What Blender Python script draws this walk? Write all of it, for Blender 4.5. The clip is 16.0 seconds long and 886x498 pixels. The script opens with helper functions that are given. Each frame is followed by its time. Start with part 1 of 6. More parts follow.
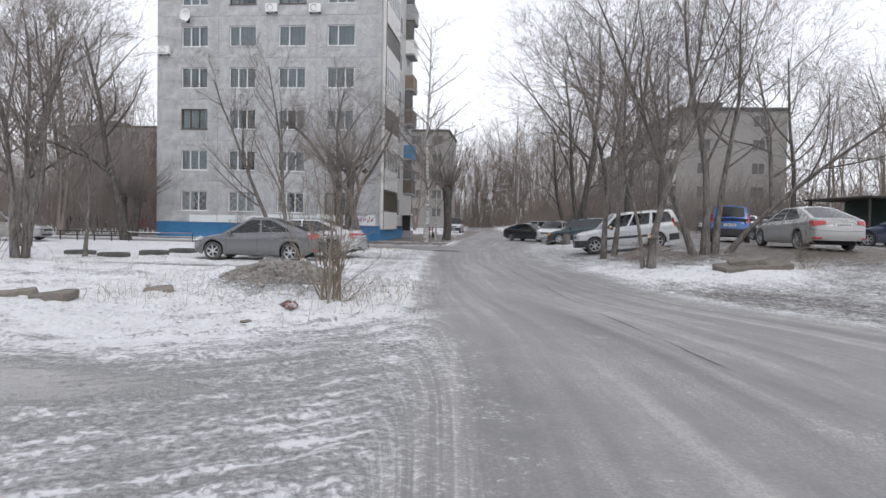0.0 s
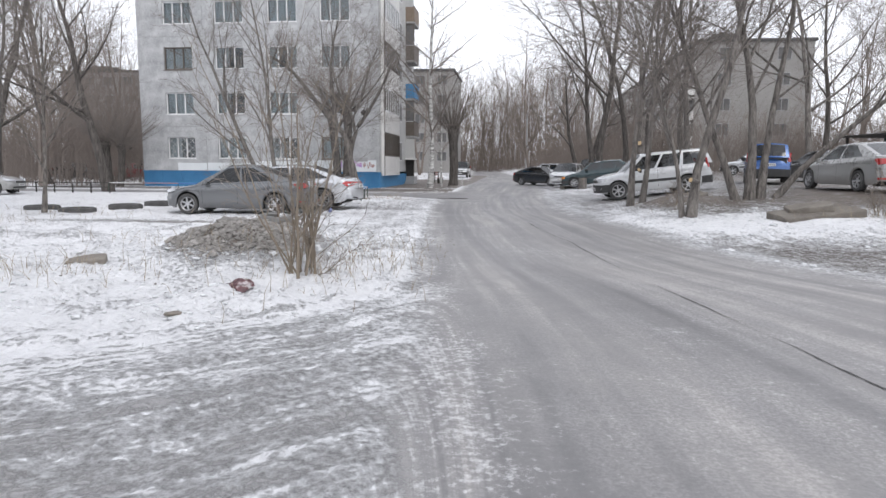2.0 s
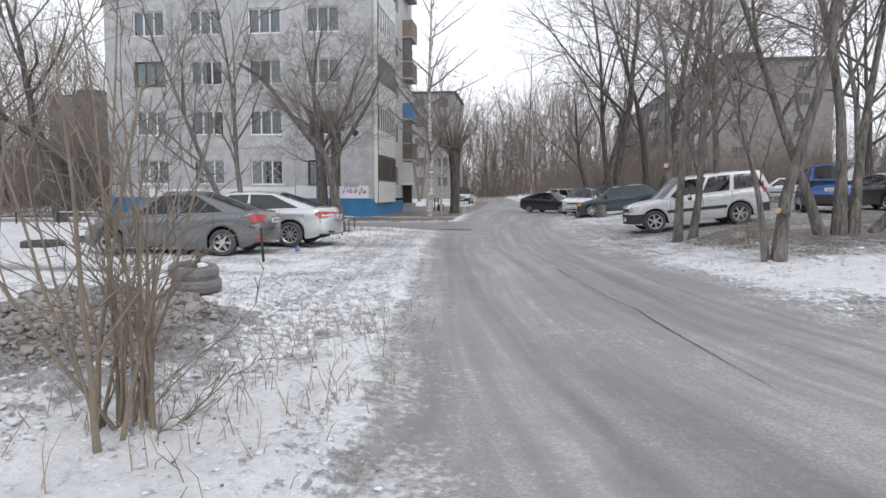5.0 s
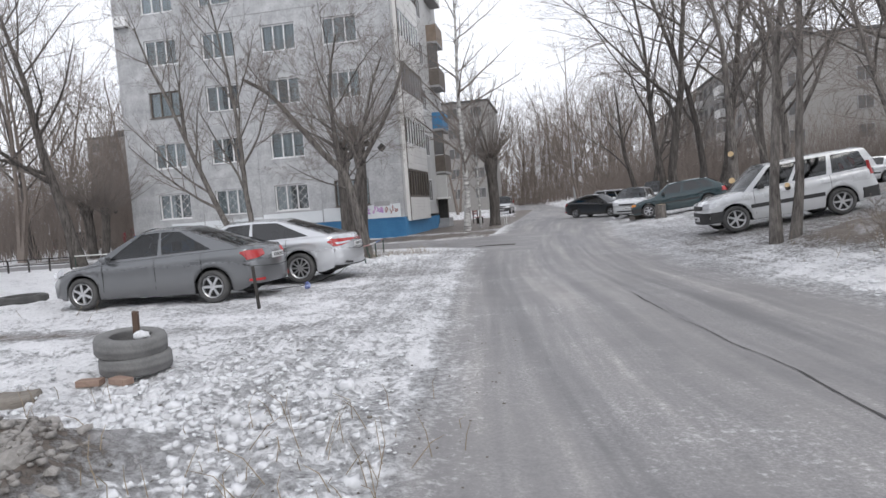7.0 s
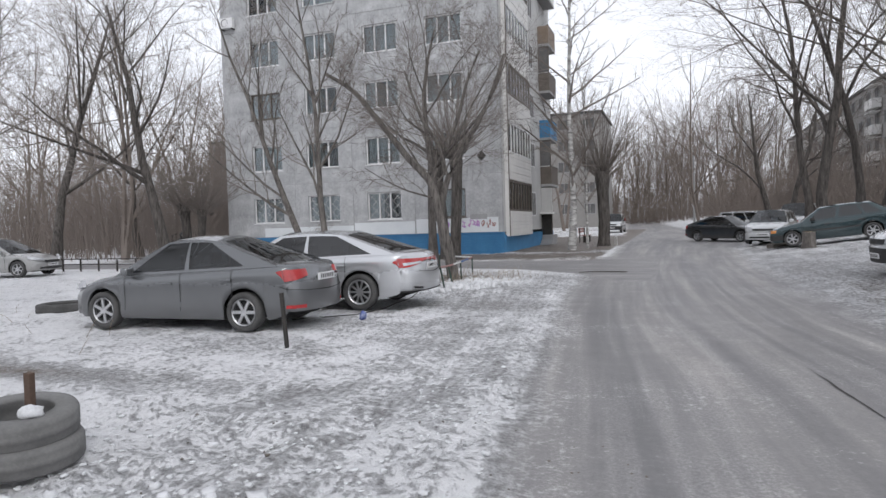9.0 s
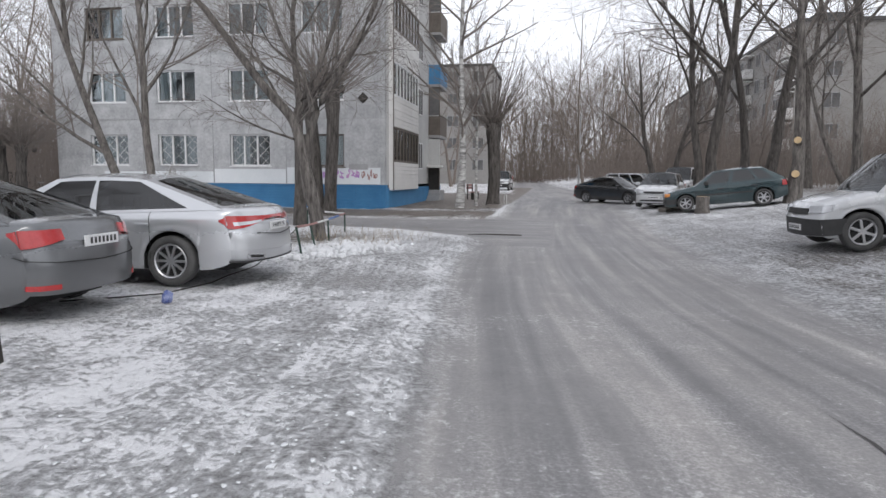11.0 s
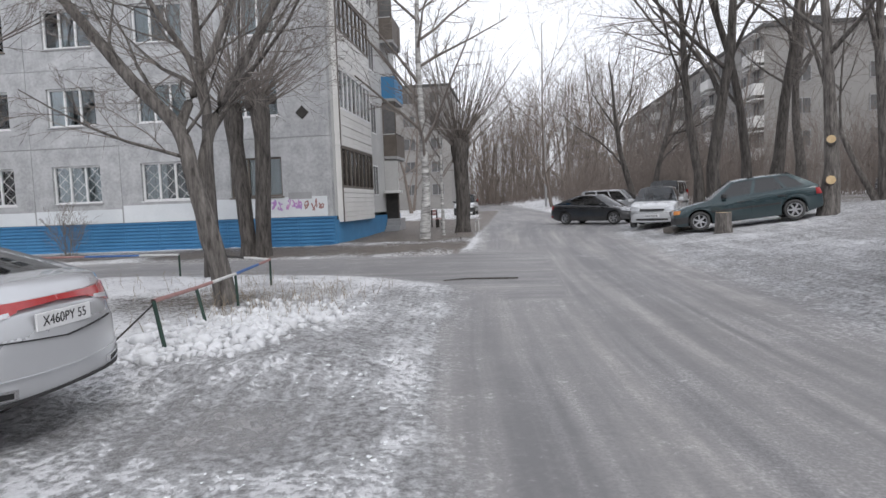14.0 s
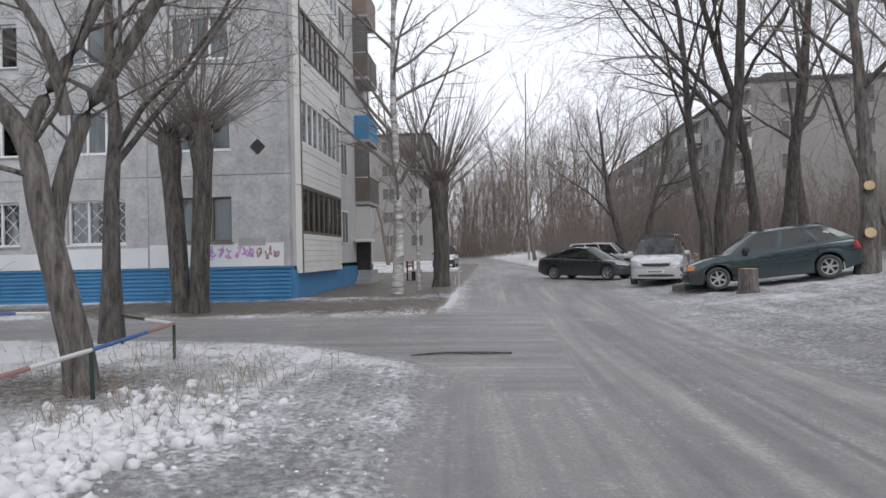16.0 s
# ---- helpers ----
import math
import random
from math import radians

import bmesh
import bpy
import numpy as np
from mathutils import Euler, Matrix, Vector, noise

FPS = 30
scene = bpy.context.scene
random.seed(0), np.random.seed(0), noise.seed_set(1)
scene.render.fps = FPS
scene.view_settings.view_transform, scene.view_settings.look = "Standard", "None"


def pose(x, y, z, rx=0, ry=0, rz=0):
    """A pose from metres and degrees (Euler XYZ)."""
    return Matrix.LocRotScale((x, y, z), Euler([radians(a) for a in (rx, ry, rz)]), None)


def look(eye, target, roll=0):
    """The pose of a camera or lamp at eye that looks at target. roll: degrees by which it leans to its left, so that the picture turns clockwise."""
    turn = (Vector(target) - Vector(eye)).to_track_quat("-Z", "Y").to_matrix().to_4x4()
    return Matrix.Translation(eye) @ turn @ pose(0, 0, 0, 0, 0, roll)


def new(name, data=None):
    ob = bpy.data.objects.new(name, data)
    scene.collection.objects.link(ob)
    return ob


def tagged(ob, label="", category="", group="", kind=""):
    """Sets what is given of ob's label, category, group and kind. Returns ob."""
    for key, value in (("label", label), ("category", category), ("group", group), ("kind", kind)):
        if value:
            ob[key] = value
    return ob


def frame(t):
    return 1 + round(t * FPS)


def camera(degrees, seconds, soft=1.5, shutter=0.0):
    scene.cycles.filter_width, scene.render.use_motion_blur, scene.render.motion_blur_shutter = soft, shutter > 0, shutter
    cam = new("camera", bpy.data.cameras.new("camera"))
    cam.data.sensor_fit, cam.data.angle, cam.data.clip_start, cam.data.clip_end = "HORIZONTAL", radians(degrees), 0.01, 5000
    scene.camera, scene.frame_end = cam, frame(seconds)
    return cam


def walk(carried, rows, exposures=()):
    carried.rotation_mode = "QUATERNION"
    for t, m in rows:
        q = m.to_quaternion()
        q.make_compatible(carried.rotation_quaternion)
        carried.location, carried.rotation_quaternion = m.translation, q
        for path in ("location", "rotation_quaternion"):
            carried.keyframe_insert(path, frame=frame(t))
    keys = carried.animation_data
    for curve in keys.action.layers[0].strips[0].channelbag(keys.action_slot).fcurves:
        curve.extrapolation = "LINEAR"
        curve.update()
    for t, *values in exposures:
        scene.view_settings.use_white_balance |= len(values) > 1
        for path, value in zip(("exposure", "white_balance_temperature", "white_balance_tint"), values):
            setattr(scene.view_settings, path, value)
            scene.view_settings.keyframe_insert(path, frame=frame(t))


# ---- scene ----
cam = camera(69.8, 16.0)
PATH = [
    (0, (1.659, -1.322, 1.43), (1.442, 0.664, 1.351), 1.3),
    (0.5, (1.478, -0.628, 1.446), (1.205, 1.344, 1.246), -0.2),
    (1, (1.39, -0.006, 1.464), (1.065, 1.96, 1.295), -0.5),
    (1.5, (1.351, 0.644, 1.45), (0.855, 2.564, 1.185), -1.7),
    (2, (1.381, 1.264, 1.458), (1.147, 3.234, 1.205), 0.4),
    (2.1, (1.396, 1.413, 1.484), (1.243, 3.397, 1.284), 2.1),
    (2.5, (1.373, 2.028, 1.502), (1.224, 4.02, 1.417), 1.5),
    (3, (1.248, 2.767, 1.512), (1.132, 4.764, 1.511), 0.6),
    (3.5, (1.199, 3.462, 1.53), (0.944, 5.444, 1.445), -0.6),
    (4, (1.039, 4.195, 1.518), (0.822, 6.175, 1.328), 1.2),
    (4.2, (1.022, 4.482, 1.479), (0.78, 6.461, 1.329), 0.5),
    (6.5, (0.735, 7.865, 1.508), (0.528, 9.840, 1.273), -0.9),
    (6.6, (0.726, 8.013, 1.506), (0.565, 9.996, 1.302), -1.2),
    (7, (0.686, 8.551, 1.505), (0.31, 10.512, 1.375), -4.2),
    (7.5, (0.611, 9.201, 1.537), (0.178, 11.152, 1.436), -2.8),
    (8, (0.541, 9.924, 1.571), (-0.167, 11.791, 1.463), -3.8),
    (8.5, (0.416, 10.632, 1.583), (-0.255, 12.513, 1.483), -3.0),
    (9, (0.383, 11.364, 1.579), (-0.308, 13.24, 1.504), -1.7),
    (9.5, (0.295, 12.121, 1.578), (-0.17, 14.064, 1.496), -0.3),
    (9.7, (0.226, 12.417, 1.595), (-0.159, 14.375, 1.462), -0.3),
    (11.8, (-0.523, 15.421, 1.48), (-0.848, 17.381, 1.25), 1.0),
    (12, (-0.617, 15.755, 1.499), (-0.866, 17.731, 1.316), -0.4),
    (12.3, (-0.622, 16.233, 1.51), (-0.824, 18.219, 1.382), -0.7),
    (12.5, (-0.745, 16.533, 1.521), (-1.096, 18.498, 1.403), -1.5),
    (13, (-0.979, 17.194, 1.51), (-1.174, 19.171, 1.281), -0.5),
    (13.5, (-0.997, 18.046, 1.491), (-1.234, 20.029, 1.384), -1.2),
    (14, (-1.006, 18.748, 1.502), (-1.233, 20.73, 1.357), -2.1),
    (14.5, (-1.031, 19.503, 1.508), (-1.145, 21.5, 1.485), -1.0),
    (15, (-1.127, 20.266, 1.475), (-1.367, 22.251, 1.448), -1.6),
    (15.5, (-1.162, 21.036, 1.489), (-1.24, 23.035, 1.493), -0.8),
    (16, (-1.189, 21.779, 1.426), (-1.349, 23.773, 1.444), -1.2),
]
walk(cam, [(t, look(eye, target, roll)) for t, eye, target, roll in PATH], exposures=[(0, .32), (0.5, .32), (1, .42), (2, .56), (2.5, .48), (3, .28), (4, .36), (6.5, .53), (7, .42), (7.5, .34), (8, .28), (9.5, .24), (12, .40), (12.5, .42), (13, .58), (13.5, .46), (14, .40), (14.5, .34), (15, .28), (16, .26)])

# ---- light ----
world = bpy.data.worlds.new("world")
scene.world = world
world.use_nodes = True
wn, wl = world.node_tree.nodes, world.node_tree.links
sky = wn.new("ShaderNodeTexSky")
sky.sky_type = "NISHITA"
sky.sun_disc = False
sky.sun_elevation = radians(48)
sky.sun_rotation = radians(150)
sky.dust_density = 1.0
sky.air_density = 1.0
haze = wn.new("ShaderNodeHueSaturation")
haze.inputs["Saturation"].default_value = 0.16
wl.new(sky.outputs[0], haze.inputs["Color"])
wl.new(haze.outputs[0], wn["Background"].inputs[0])
wn["Background"].inputs[1].default_value = 0.05
cloud = wn.new("ShaderNodeBackground")  # even white cloud cover over the clear-sky glow
cloud.inputs[0].default_value = (0.897, 0.925, 1.022, 1)
cloud.inputs[1].default_value = 0.72
total = wn.new("ShaderNodeAddShader")
wl.new(wn["Background"].outputs[0], total.inputs[0])
wl.new(cloud.outputs[0], total.inputs[1])
wl.new(total.outputs[0], wn["World Output"].inputs[0])
sun_data = bpy.data.lights.new("sun", "SUN")
sun_data.energy = 0.6
sun_data.angle = radians(25)
sun_data.color = (1.0, 0.97, 0.93)
sun = new("sun", sun_data)
sun.matrix_world = look((20, -35, 45), (0, 0, 0))


# ---- materials ----
def ramp(nt, source, stops):
    r = nt.nodes.new("ShaderNodeValToRGB")
    els = r.color_ramp.elements
    while len(els) < len(stops):
        els.new(0.5)
    for e, (p, c) in zip(els, stops):
        e.position = p
        e.color = (*c, 1) if isinstance(c, tuple) else (c, c, c, 1)
    nt.links.new(source, r.inputs[0])
    return r.outputs[0]


def noise_tex(nt, scale, detail=4.0, rough=0.55, stretch=(1, 1, 1), space="Object", turn=0.0):
    c = nt.nodes.new("ShaderNodeTexCoord")
    m = nt.nodes.new("ShaderNodeMapping")
    m.inputs["Scale"].default_value = stretch
    m.inputs["Rotation"].default_value = (0, 0, turn)
    n = nt.nodes.new("ShaderNodeTexNoise")
    n.inputs["Scale"].default_value = scale
    n.inputs["Detail"].default_value = detail
    n.inputs["Roughness"].default_value = rough
    nt.links.new(c.outputs[space], m.inputs[0])
    nt.links.new(m.outputs[0], n.inputs["Vector"])
    return n.outputs[0]


def mixed(nt, fac, a, b, mode="MIX"):
    m = nt.nodes.new("ShaderNodeMix")
    m.data_type = "RGBA"
    m.blend_type = mode
    for sock, v in ((m.inputs[0], fac), (m.inputs[6], a), (m.inputs[7], b)):
        if isinstance(v, (int, float)):
            sock.default_value = v if sock == m.inputs[0] else (v, v, v, 1)
        elif isinstance(v, tuple):
            sock.default_value = (*v, 1)
        else:
            nt.links.new(v, sock)
    return m.outputs[2]


def calc(nt, op, a, b, clamp=False):
    m = nt.nodes.new("ShaderNodeMath")
    m.operation = op
    m.use_clamp = clamp
    for sock, v in ((m.inputs[0], a), (m.inputs[1], b)):
        if isinstance(v, (int, float)):
            sock.default_value = v
        else:
            nt.links.new(v, sock)
    return m.outputs[0]


def bump(nt, bsdf, height, strength, distance=0.02):
    b = nt.nodes.new("ShaderNodeBump")
    b.inputs["Strength"].default_value = strength
    b.inputs["Distance"].default_value = distance
    nt.links.new(height, b.inputs["Height"])
    nt.links.new(b.outputs[0], bsdf.inputs["Normal"])


def attr(nt, name):
    a = nt.nodes.new("ShaderNodeAttribute")
    a.attribute_name = name
    return a.outputs["Fac"]


def base_mat(name):
    m = bpy.data.materials.new(name)
    m.use_nodes = True
    return m, m.node_tree, m.node_tree.nodes["Principled BSDF"]


def surface(name, dark, light, scale=3.0, rough=0.8, metal=0.0, grain=40.0, relief=0.15, depth=0.01, stretch=(1, 1, 1), coat=0.0, spread=0.25, vary=0.0):
    """Two-scale noise between two colours, with fine relief; vary shifts each piece's value."""
    m, nt, b = base_mat(name)
    big = noise_tex(nt, scale, 5, 0.6, stretch)
    fine = noise_tex(nt, grain, 3, 0.6, stretch)
    both = calc(nt, "ADD", calc(nt, "MULTIPLY", big, 0.65), calc(nt, "MULTIPLY", fine, 0.35))
    col = ramp(nt, both, [(0.5 - spread, dark), (0.5 + spread, light)])
    if vary:
        info = nt.nodes.new("ShaderNodeObjectInfo")
        hsv = nt.nodes.new("ShaderNodeHueSaturation")
        nt.links.new(calc(nt, "ADD", calc(nt, "MULTIPLY", info.outputs["Random"], vary), 1 - vary / 2), hsv.inputs["Value"])
        nt.links.new(col, hsv.inputs["Color"])
        col = hsv.outputs[0]
    nt.links.new(col, b.inputs["Base Color"])
    b.inputs["Roughness"].default_value = rough
    b.inputs["Metallic"].default_value = metal
    b.inputs["Coat Weight"].default_value = coat
    b.inputs["Coat Roughness"].default_value = 0.06
    if relief:
        bump(nt, b, both, relief, depth)
    return m


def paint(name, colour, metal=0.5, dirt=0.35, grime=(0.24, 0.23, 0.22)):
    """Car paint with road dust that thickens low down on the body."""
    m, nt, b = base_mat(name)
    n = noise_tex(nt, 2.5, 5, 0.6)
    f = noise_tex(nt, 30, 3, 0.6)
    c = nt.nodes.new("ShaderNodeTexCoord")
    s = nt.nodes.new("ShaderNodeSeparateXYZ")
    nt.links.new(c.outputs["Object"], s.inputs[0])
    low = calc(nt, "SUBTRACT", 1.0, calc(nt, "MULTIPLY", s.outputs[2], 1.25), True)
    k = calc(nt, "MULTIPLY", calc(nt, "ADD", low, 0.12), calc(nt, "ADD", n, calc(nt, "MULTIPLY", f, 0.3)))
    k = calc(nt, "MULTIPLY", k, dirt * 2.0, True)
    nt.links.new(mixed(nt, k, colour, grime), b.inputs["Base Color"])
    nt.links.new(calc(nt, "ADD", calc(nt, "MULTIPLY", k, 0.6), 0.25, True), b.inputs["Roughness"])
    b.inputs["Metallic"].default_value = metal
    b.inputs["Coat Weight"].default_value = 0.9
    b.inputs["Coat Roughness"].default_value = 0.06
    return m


def glass(name, tint, ior=1.6, rough=0.03):
    """Window glass: clear tinted pane with a mirror gloss that grows at grazing angles."""
    m, nt, b = base_mat(name)
    nt.nodes.remove(b)
    t = nt.nodes.new("ShaderNodeBsdfTransparent")
    t.inputs[0].default_value = (*tint, 1)
    g = nt.nodes.new("ShaderNodeBsdfGlossy")
    g.inputs["Roughness"].default_value = rough
    g.inputs["Color"].default_value = (0.9, 0.9, 0.9, 1)
    f = nt.nodes.new("ShaderNodeFresnel")
    f.inputs[0].default_value = ior
    mx = nt.nodes.new("ShaderNodeMixShader")
    nt.links.new(f.outputs[0], mx.inputs[0])
    nt.links.new(t.outputs[0], mx.inputs[1])
    nt.links.new(g.outputs[0], mx.inputs[2])
    nt.links.new(mx.outputs[0], nt.nodes["Material Output"].inputs[0])
    return m


def flow_noise(nt, scale, detail, across, along):
    """Noise drawn out along the wheel tracks, by the flow coordinates on the mesh."""
    c = nt.nodes.new("ShaderNodeCombineXYZ")
    nt.links.new(calc(nt, "MULTIPLY", attr(nt, "flow_u"), across), c.inputs[0])
    nt.links.new(calc(nt, "MULTIPLY", attr(nt, "flow_v"), along), c.inputs[1])
    n = nt.nodes.new("ShaderNodeTexNoise")
    n.inputs["Scale"].default_value = scale
    n.inputs["Detail"].default_value = detail
    n.inputs["Roughness"].default_value = 0.55
    n.inputs["Distortion"].default_value = 0.15
    nt.links.new(c.outputs[0], n.inputs["Vector"])
    return n.outputs[0]


def ground_material():
    """Dusty ice on asphalt, trodden snow, lumpy white snow and bare brown earth, by cover maps on the mesh."""
    m, nt, b = base_mat("winter_ground")
    snow, dirt, lane, tracks = attr(nt, "snow"), attr(nt, "dirt"), attr(nt, "lane"), attr(nt, "tracks")
    big = noise_tex(nt, 0.45, 5, 0.6)
    mid = noise_tex(nt, 2.2, 6, 0.65)
    fine = noise_tex(nt, 15, 6, 0.72)
    grit = noise_tex(nt, 90, 3, 0.7)
    speck = noise_tex(nt, 38, 4, 0.75)
    wide = flow_noise(nt, 1.0, 3, 1.3, 0.075)
    rib = flow_noise(nt, 1.0, 4, 4.2, 0.16)
    thin = flow_noise(nt, 1.0, 4, 13.0, 0.6)
    # road: worn dark ice, dry dusty ribs along the driving lines
    s = calc(nt, "ADD", calc(nt, "ADD", calc(nt, "MULTIPLY", wide, 0.44), calc(nt, "MULTIPLY", rib, 0.25)), calc(nt, "ADD", calc(nt, "MULTIPLY", mid, 0.15), calc(nt, "MULTIPLY", fine, 0.16)))
    road = ramp(nt, s, [(0.40, (0.150, 0.147, 0.149)), (0.47, (0.205, 0.199, 0.199)), (0.53, (0.255, 0.246, 0.241)), (0.61, (0.375, 0.356, 0.342))])
    road = mixed(nt, ramp(nt, speck, [(0.38, 0.66), (0.56, 1.0)]), (0.145, 0.142, 0.145), road)
    frost = calc(nt, "MULTIPLY", ramp(nt, calc(nt, "ADD", calc(nt, "MULTIPLY", speck, 0.75), calc(nt, "MULTIPLY", thin, 0.25)), [(0.46, 0.0), (0.70, 0.75)]), ramp(nt, calc(nt, "ADD", calc(nt, "MULTIPLY", big, 0.45), calc(nt, "MULTIPLY", rib, 0.55)), [(0.44, 0.0), (0.62, 0.85)]))
    road = mixed(nt, frost, road, (0.52, 0.51, 0.51))
    # off the carriageway the worn ice is paler
    pale = mixed(nt, ramp(nt, fine, [(0.35, 0.0), (0.65, 1.0)]), (0.27, 0.262, 0.262), (0.52, 0.51, 0.51))
    road = mixed(nt, calc(nt, "MULTIPLY", calc(nt, "SUBTRACT", 1.0, lane, True), 0.7), road, pale)
    earth = ramp(nt, calc(nt, "ADD", calc(nt, "MULTIPLY", mid, 0.6), calc(nt, "MULTIPLY", fine, 0.4)), [(0.3, (0.070, 0.058, 0.049)), (0.55, (0.150, 0.126, 0.107)), (0.75, (0.25, 0.218, 0.19))])
    white = ramp(nt, calc(nt, "ADD", calc(nt, "MULTIPLY", mid, 0.35), calc(nt, "MULTIPLY", fine, 0.65)), [(0.28, (0.46, 0.455, 0.462)), (0.42, (0.68, 0.68, 0.692)), (0.54, (0.79, 0.79, 0.80)), (0.8, (0.85, 0.85, 0.858))])
    # trodden mix: snow broken up finely underfoot, in bands where wheels have turned
    brk = calc(nt, "ADD", calc(nt, "ADD", calc(nt, "MULTIPLY", mid, 0.28), calc(nt, "MULTIPLY", fine, 0.62)), calc(nt, "MULTIPLY", big, 0.25))
    bands = calc(nt, "ADD", calc(nt, "MULTIPLY", rib, 0.6), calc(nt, "MULTIPLY", thin, 0.4))
    cover = calc(nt, "ADD", snow, calc(nt, "MULTIPLY", calc(nt, "SUBTRACT", brk, 0.575), 3.4))
    cover = calc(nt, "ADD", cover, calc(nt, "MULTIPLY", calc(nt, "MULTIPLY", calc(nt, "SUBTRACT", bands, 0.5), 3.0), tracks))
    cover = mixed(nt, lane, ramp(nt, cover, [(0.24, 0.0), (0.78, 1.0)]), ramp(nt, cover, [(0.34, 0.0), (1.0, 0.85)]))
    dmix = ramp(nt, calc(nt, "ADD", dirt, calc(nt, "MULTIPLY", calc(nt, "SUBTRACT", mid, 0.5), 1.6)), [(0.35, 0.0), (0.65, 1.0)])
    col = mixed(nt, dmix, road, earth)
    col = mixed(nt, cover, col, white)
    nt.links.new(col, b.inputs["Base Color"])
    rgh = calc(nt, "ADD", calc(nt, "MULTIPLY", cover, 0.25), calc(nt, "ADD", calc(nt, "MULTIPLY", s, 0.5), 0.30), True)
    nt.links.new(rgh, b.inputs["Roughness"])
    b.inputs["Specular IOR Level"].default_value = 0.35
    h = calc(nt, "ADD", calc(nt, "MULTIPLY", mid, 0.4), calc(nt, "ADD", calc(nt, "MULTIPLY", fine, 0.5), calc(nt, "MULTIPLY", grit, 0.12)))
    h = calc(nt, "MULTIPLY", h, calc(nt, "ADD", calc(nt, "MULTIPLY", calc(nt, "MULTIPLY", cover, 0.75), calc(nt, "SUBTRACT", 1.0, calc(nt, "MULTIPLY", lane, 0.9))), calc(nt, "SUBTRACT", 0.42, calc(nt, "MULTIPLY", lane, 0.36))))
    bump(nt, b, h, 1.0, 0.085)
    return m


M_ground = ground_material()
M_panel = surface("concrete_panel", (0.28, 0.283, 0.288), (0.51, 0.515, 0.52), 1.3, 0.9, 0, 9, 0.8, 0.03, spread=0.15)
M_side = surface("painted_side_wall", (0.40, 0.40, 0.395), (0.60, 0.597, 0.585), 0.7, 0.9, 0, 12, 0.4, 0.01)
M_joint = surface("joint_mortar", (0.27, 0.27, 0.27), (0.40, 0.40, 0.40), 2, 0.9, 0, 30, 0.4)
M_blue = surface("blue_plinth_paint", (0.035, 0.16, 0.33), (0.07, 0.26, 0.48), 1.5, 0.6, 0, 25, 0.3)
M_whitewash = surface("whitewash", (0.55, 0.58, 0.60), (0.76, 0.78, 0.79), 0.8, 0.85, 0, 20, 0.25)
M_pvc = surface("white_window_frame", (0.66, 0.66, 0.66), (0.80, 0.80, 0.80), 3, 0.4, 0, 60, 0.02)
M_oldframe = surface("weathered_brown_wood", (0.085, 0.070, 0.058), (0.17, 0.145, 0.125), 3, 0.7, 0, 40, 0.3)
M_siding = surface("white_siding", (0.62, 0.61, 0.59), (0.78, 0.77, 0.75), 1.2, 0.55, 0, 30, 0.08)
M_dark = surface("dark_iron", (0.022, 0.021, 0.020), (0.065, 0.058, 0.052), 6, 0.65, 0.3, 40, 0.25)
# dark colour stands for the lack of light in rooms behind windows
M_room = surface("unlit_room_dark", (0.08, 0.08, 0.085), (0.19, 0.185, 0.18), 1.4, 0.9, 0, 8, 0.0)
M_curtain = surface("pale_curtain", (0.42, 0.42, 0.42), (0.72, 0.71, 0.69), 2.5, 0.9, 0, 20, 0.2, stretch=(6, 6, 0.4))
M_pane = glass("house_glass", (0.75, 0.80, 0.82))
M_roof = surface("bitumen_roof", (0.06, 0.06, 0.06), (0.12, 0.12, 0.12), 2, 0.9)
M_bark = surface("grey_bark", (0.045, 0.039, 0.035), (0.22, 0.20, 0.182), 12, 0.92, 0, 34, 1.0, 0.08, stretch=(1, 1, 0.16), spread=0.14)
M_barkdark = surface("dark_bark", (0.028, 0.024, 0.022), (0.145, 0.13, 0.117), 12, 0.92, 0, 34, 1.0, 0.08, stretch=(1, 1, 0.16), spread=0.14)
M_farwood = surface("far_wood_bark", (0.145, 0.120, 0.104), (0.25, 0.212, 0.186), 2, 0.9, 0, 12, 0.0)
M_twig = surface("twig_bark", (0.125, 0.108, 0.096), (0.23, 0.202, 0.182), 2, 0.9, 0, 12, 0.0)
M_birch = surface("birch_bark", (0.10, 0.095, 0.09), (0.62, 0.61, 0.59), 3.0, 0.8, 0, 9, 0.3, 0.01, stretch=(0.5, 0.5, 2.2), spread=0.14)
M_wood = surface("fresh_cut_wood", (0.42, 0.29, 0.15), (0.62, 0.47, 0.28), 6, 0.8, 0, 40, 0.2)
M_rubber = surface("worn_rubber", (0.028, 0.028, 0.028), (0.105, 0.103, 0.10), 4, 0.85, 0, 50, 0.3)
M_greyrubber = surface("dusty_old_rubber", (0.10, 0.10, 0.098), (0.21, 0.208, 0.203), 4, 0.9, 0, 40, 0.4)
M_alloy = surface("alloy_rim", (0.38, 0.38, 0.39), (0.58, 0.58, 0.59), 5, 0.35, 0.8, 40, 0.0)
M_trim = surface("black_plastic", (0.018, 0.018, 0.019), (0.045, 0.044, 0.043), 5, 0.6, 0, 60, 0.1)
M_under = surface("underbody", (0.010, 0.010, 0.010), (0.03, 0.03, 0.03), 3, 0.9, 0, 30, 0)
M_carglass = glass("car_glass", (0.18, 0.205, 0.22), 1.6)
M_tint = glass("tinted_car_glass", (0.06, 0.063, 0.066), 1.8)
M_red = surface("red_lamp", (0.30, 0.012, 0.014), (0.46, 0.035, 0.035), 8, 0.15, 0, 60, 0.0, coat=0.8)
M_clear = surface("clear_lamp", (0.45, 0.46, 0.48), (0.72, 0.73, 0.75), 9, 0.1, 0.3, 60, 0.0, coat=1.0)
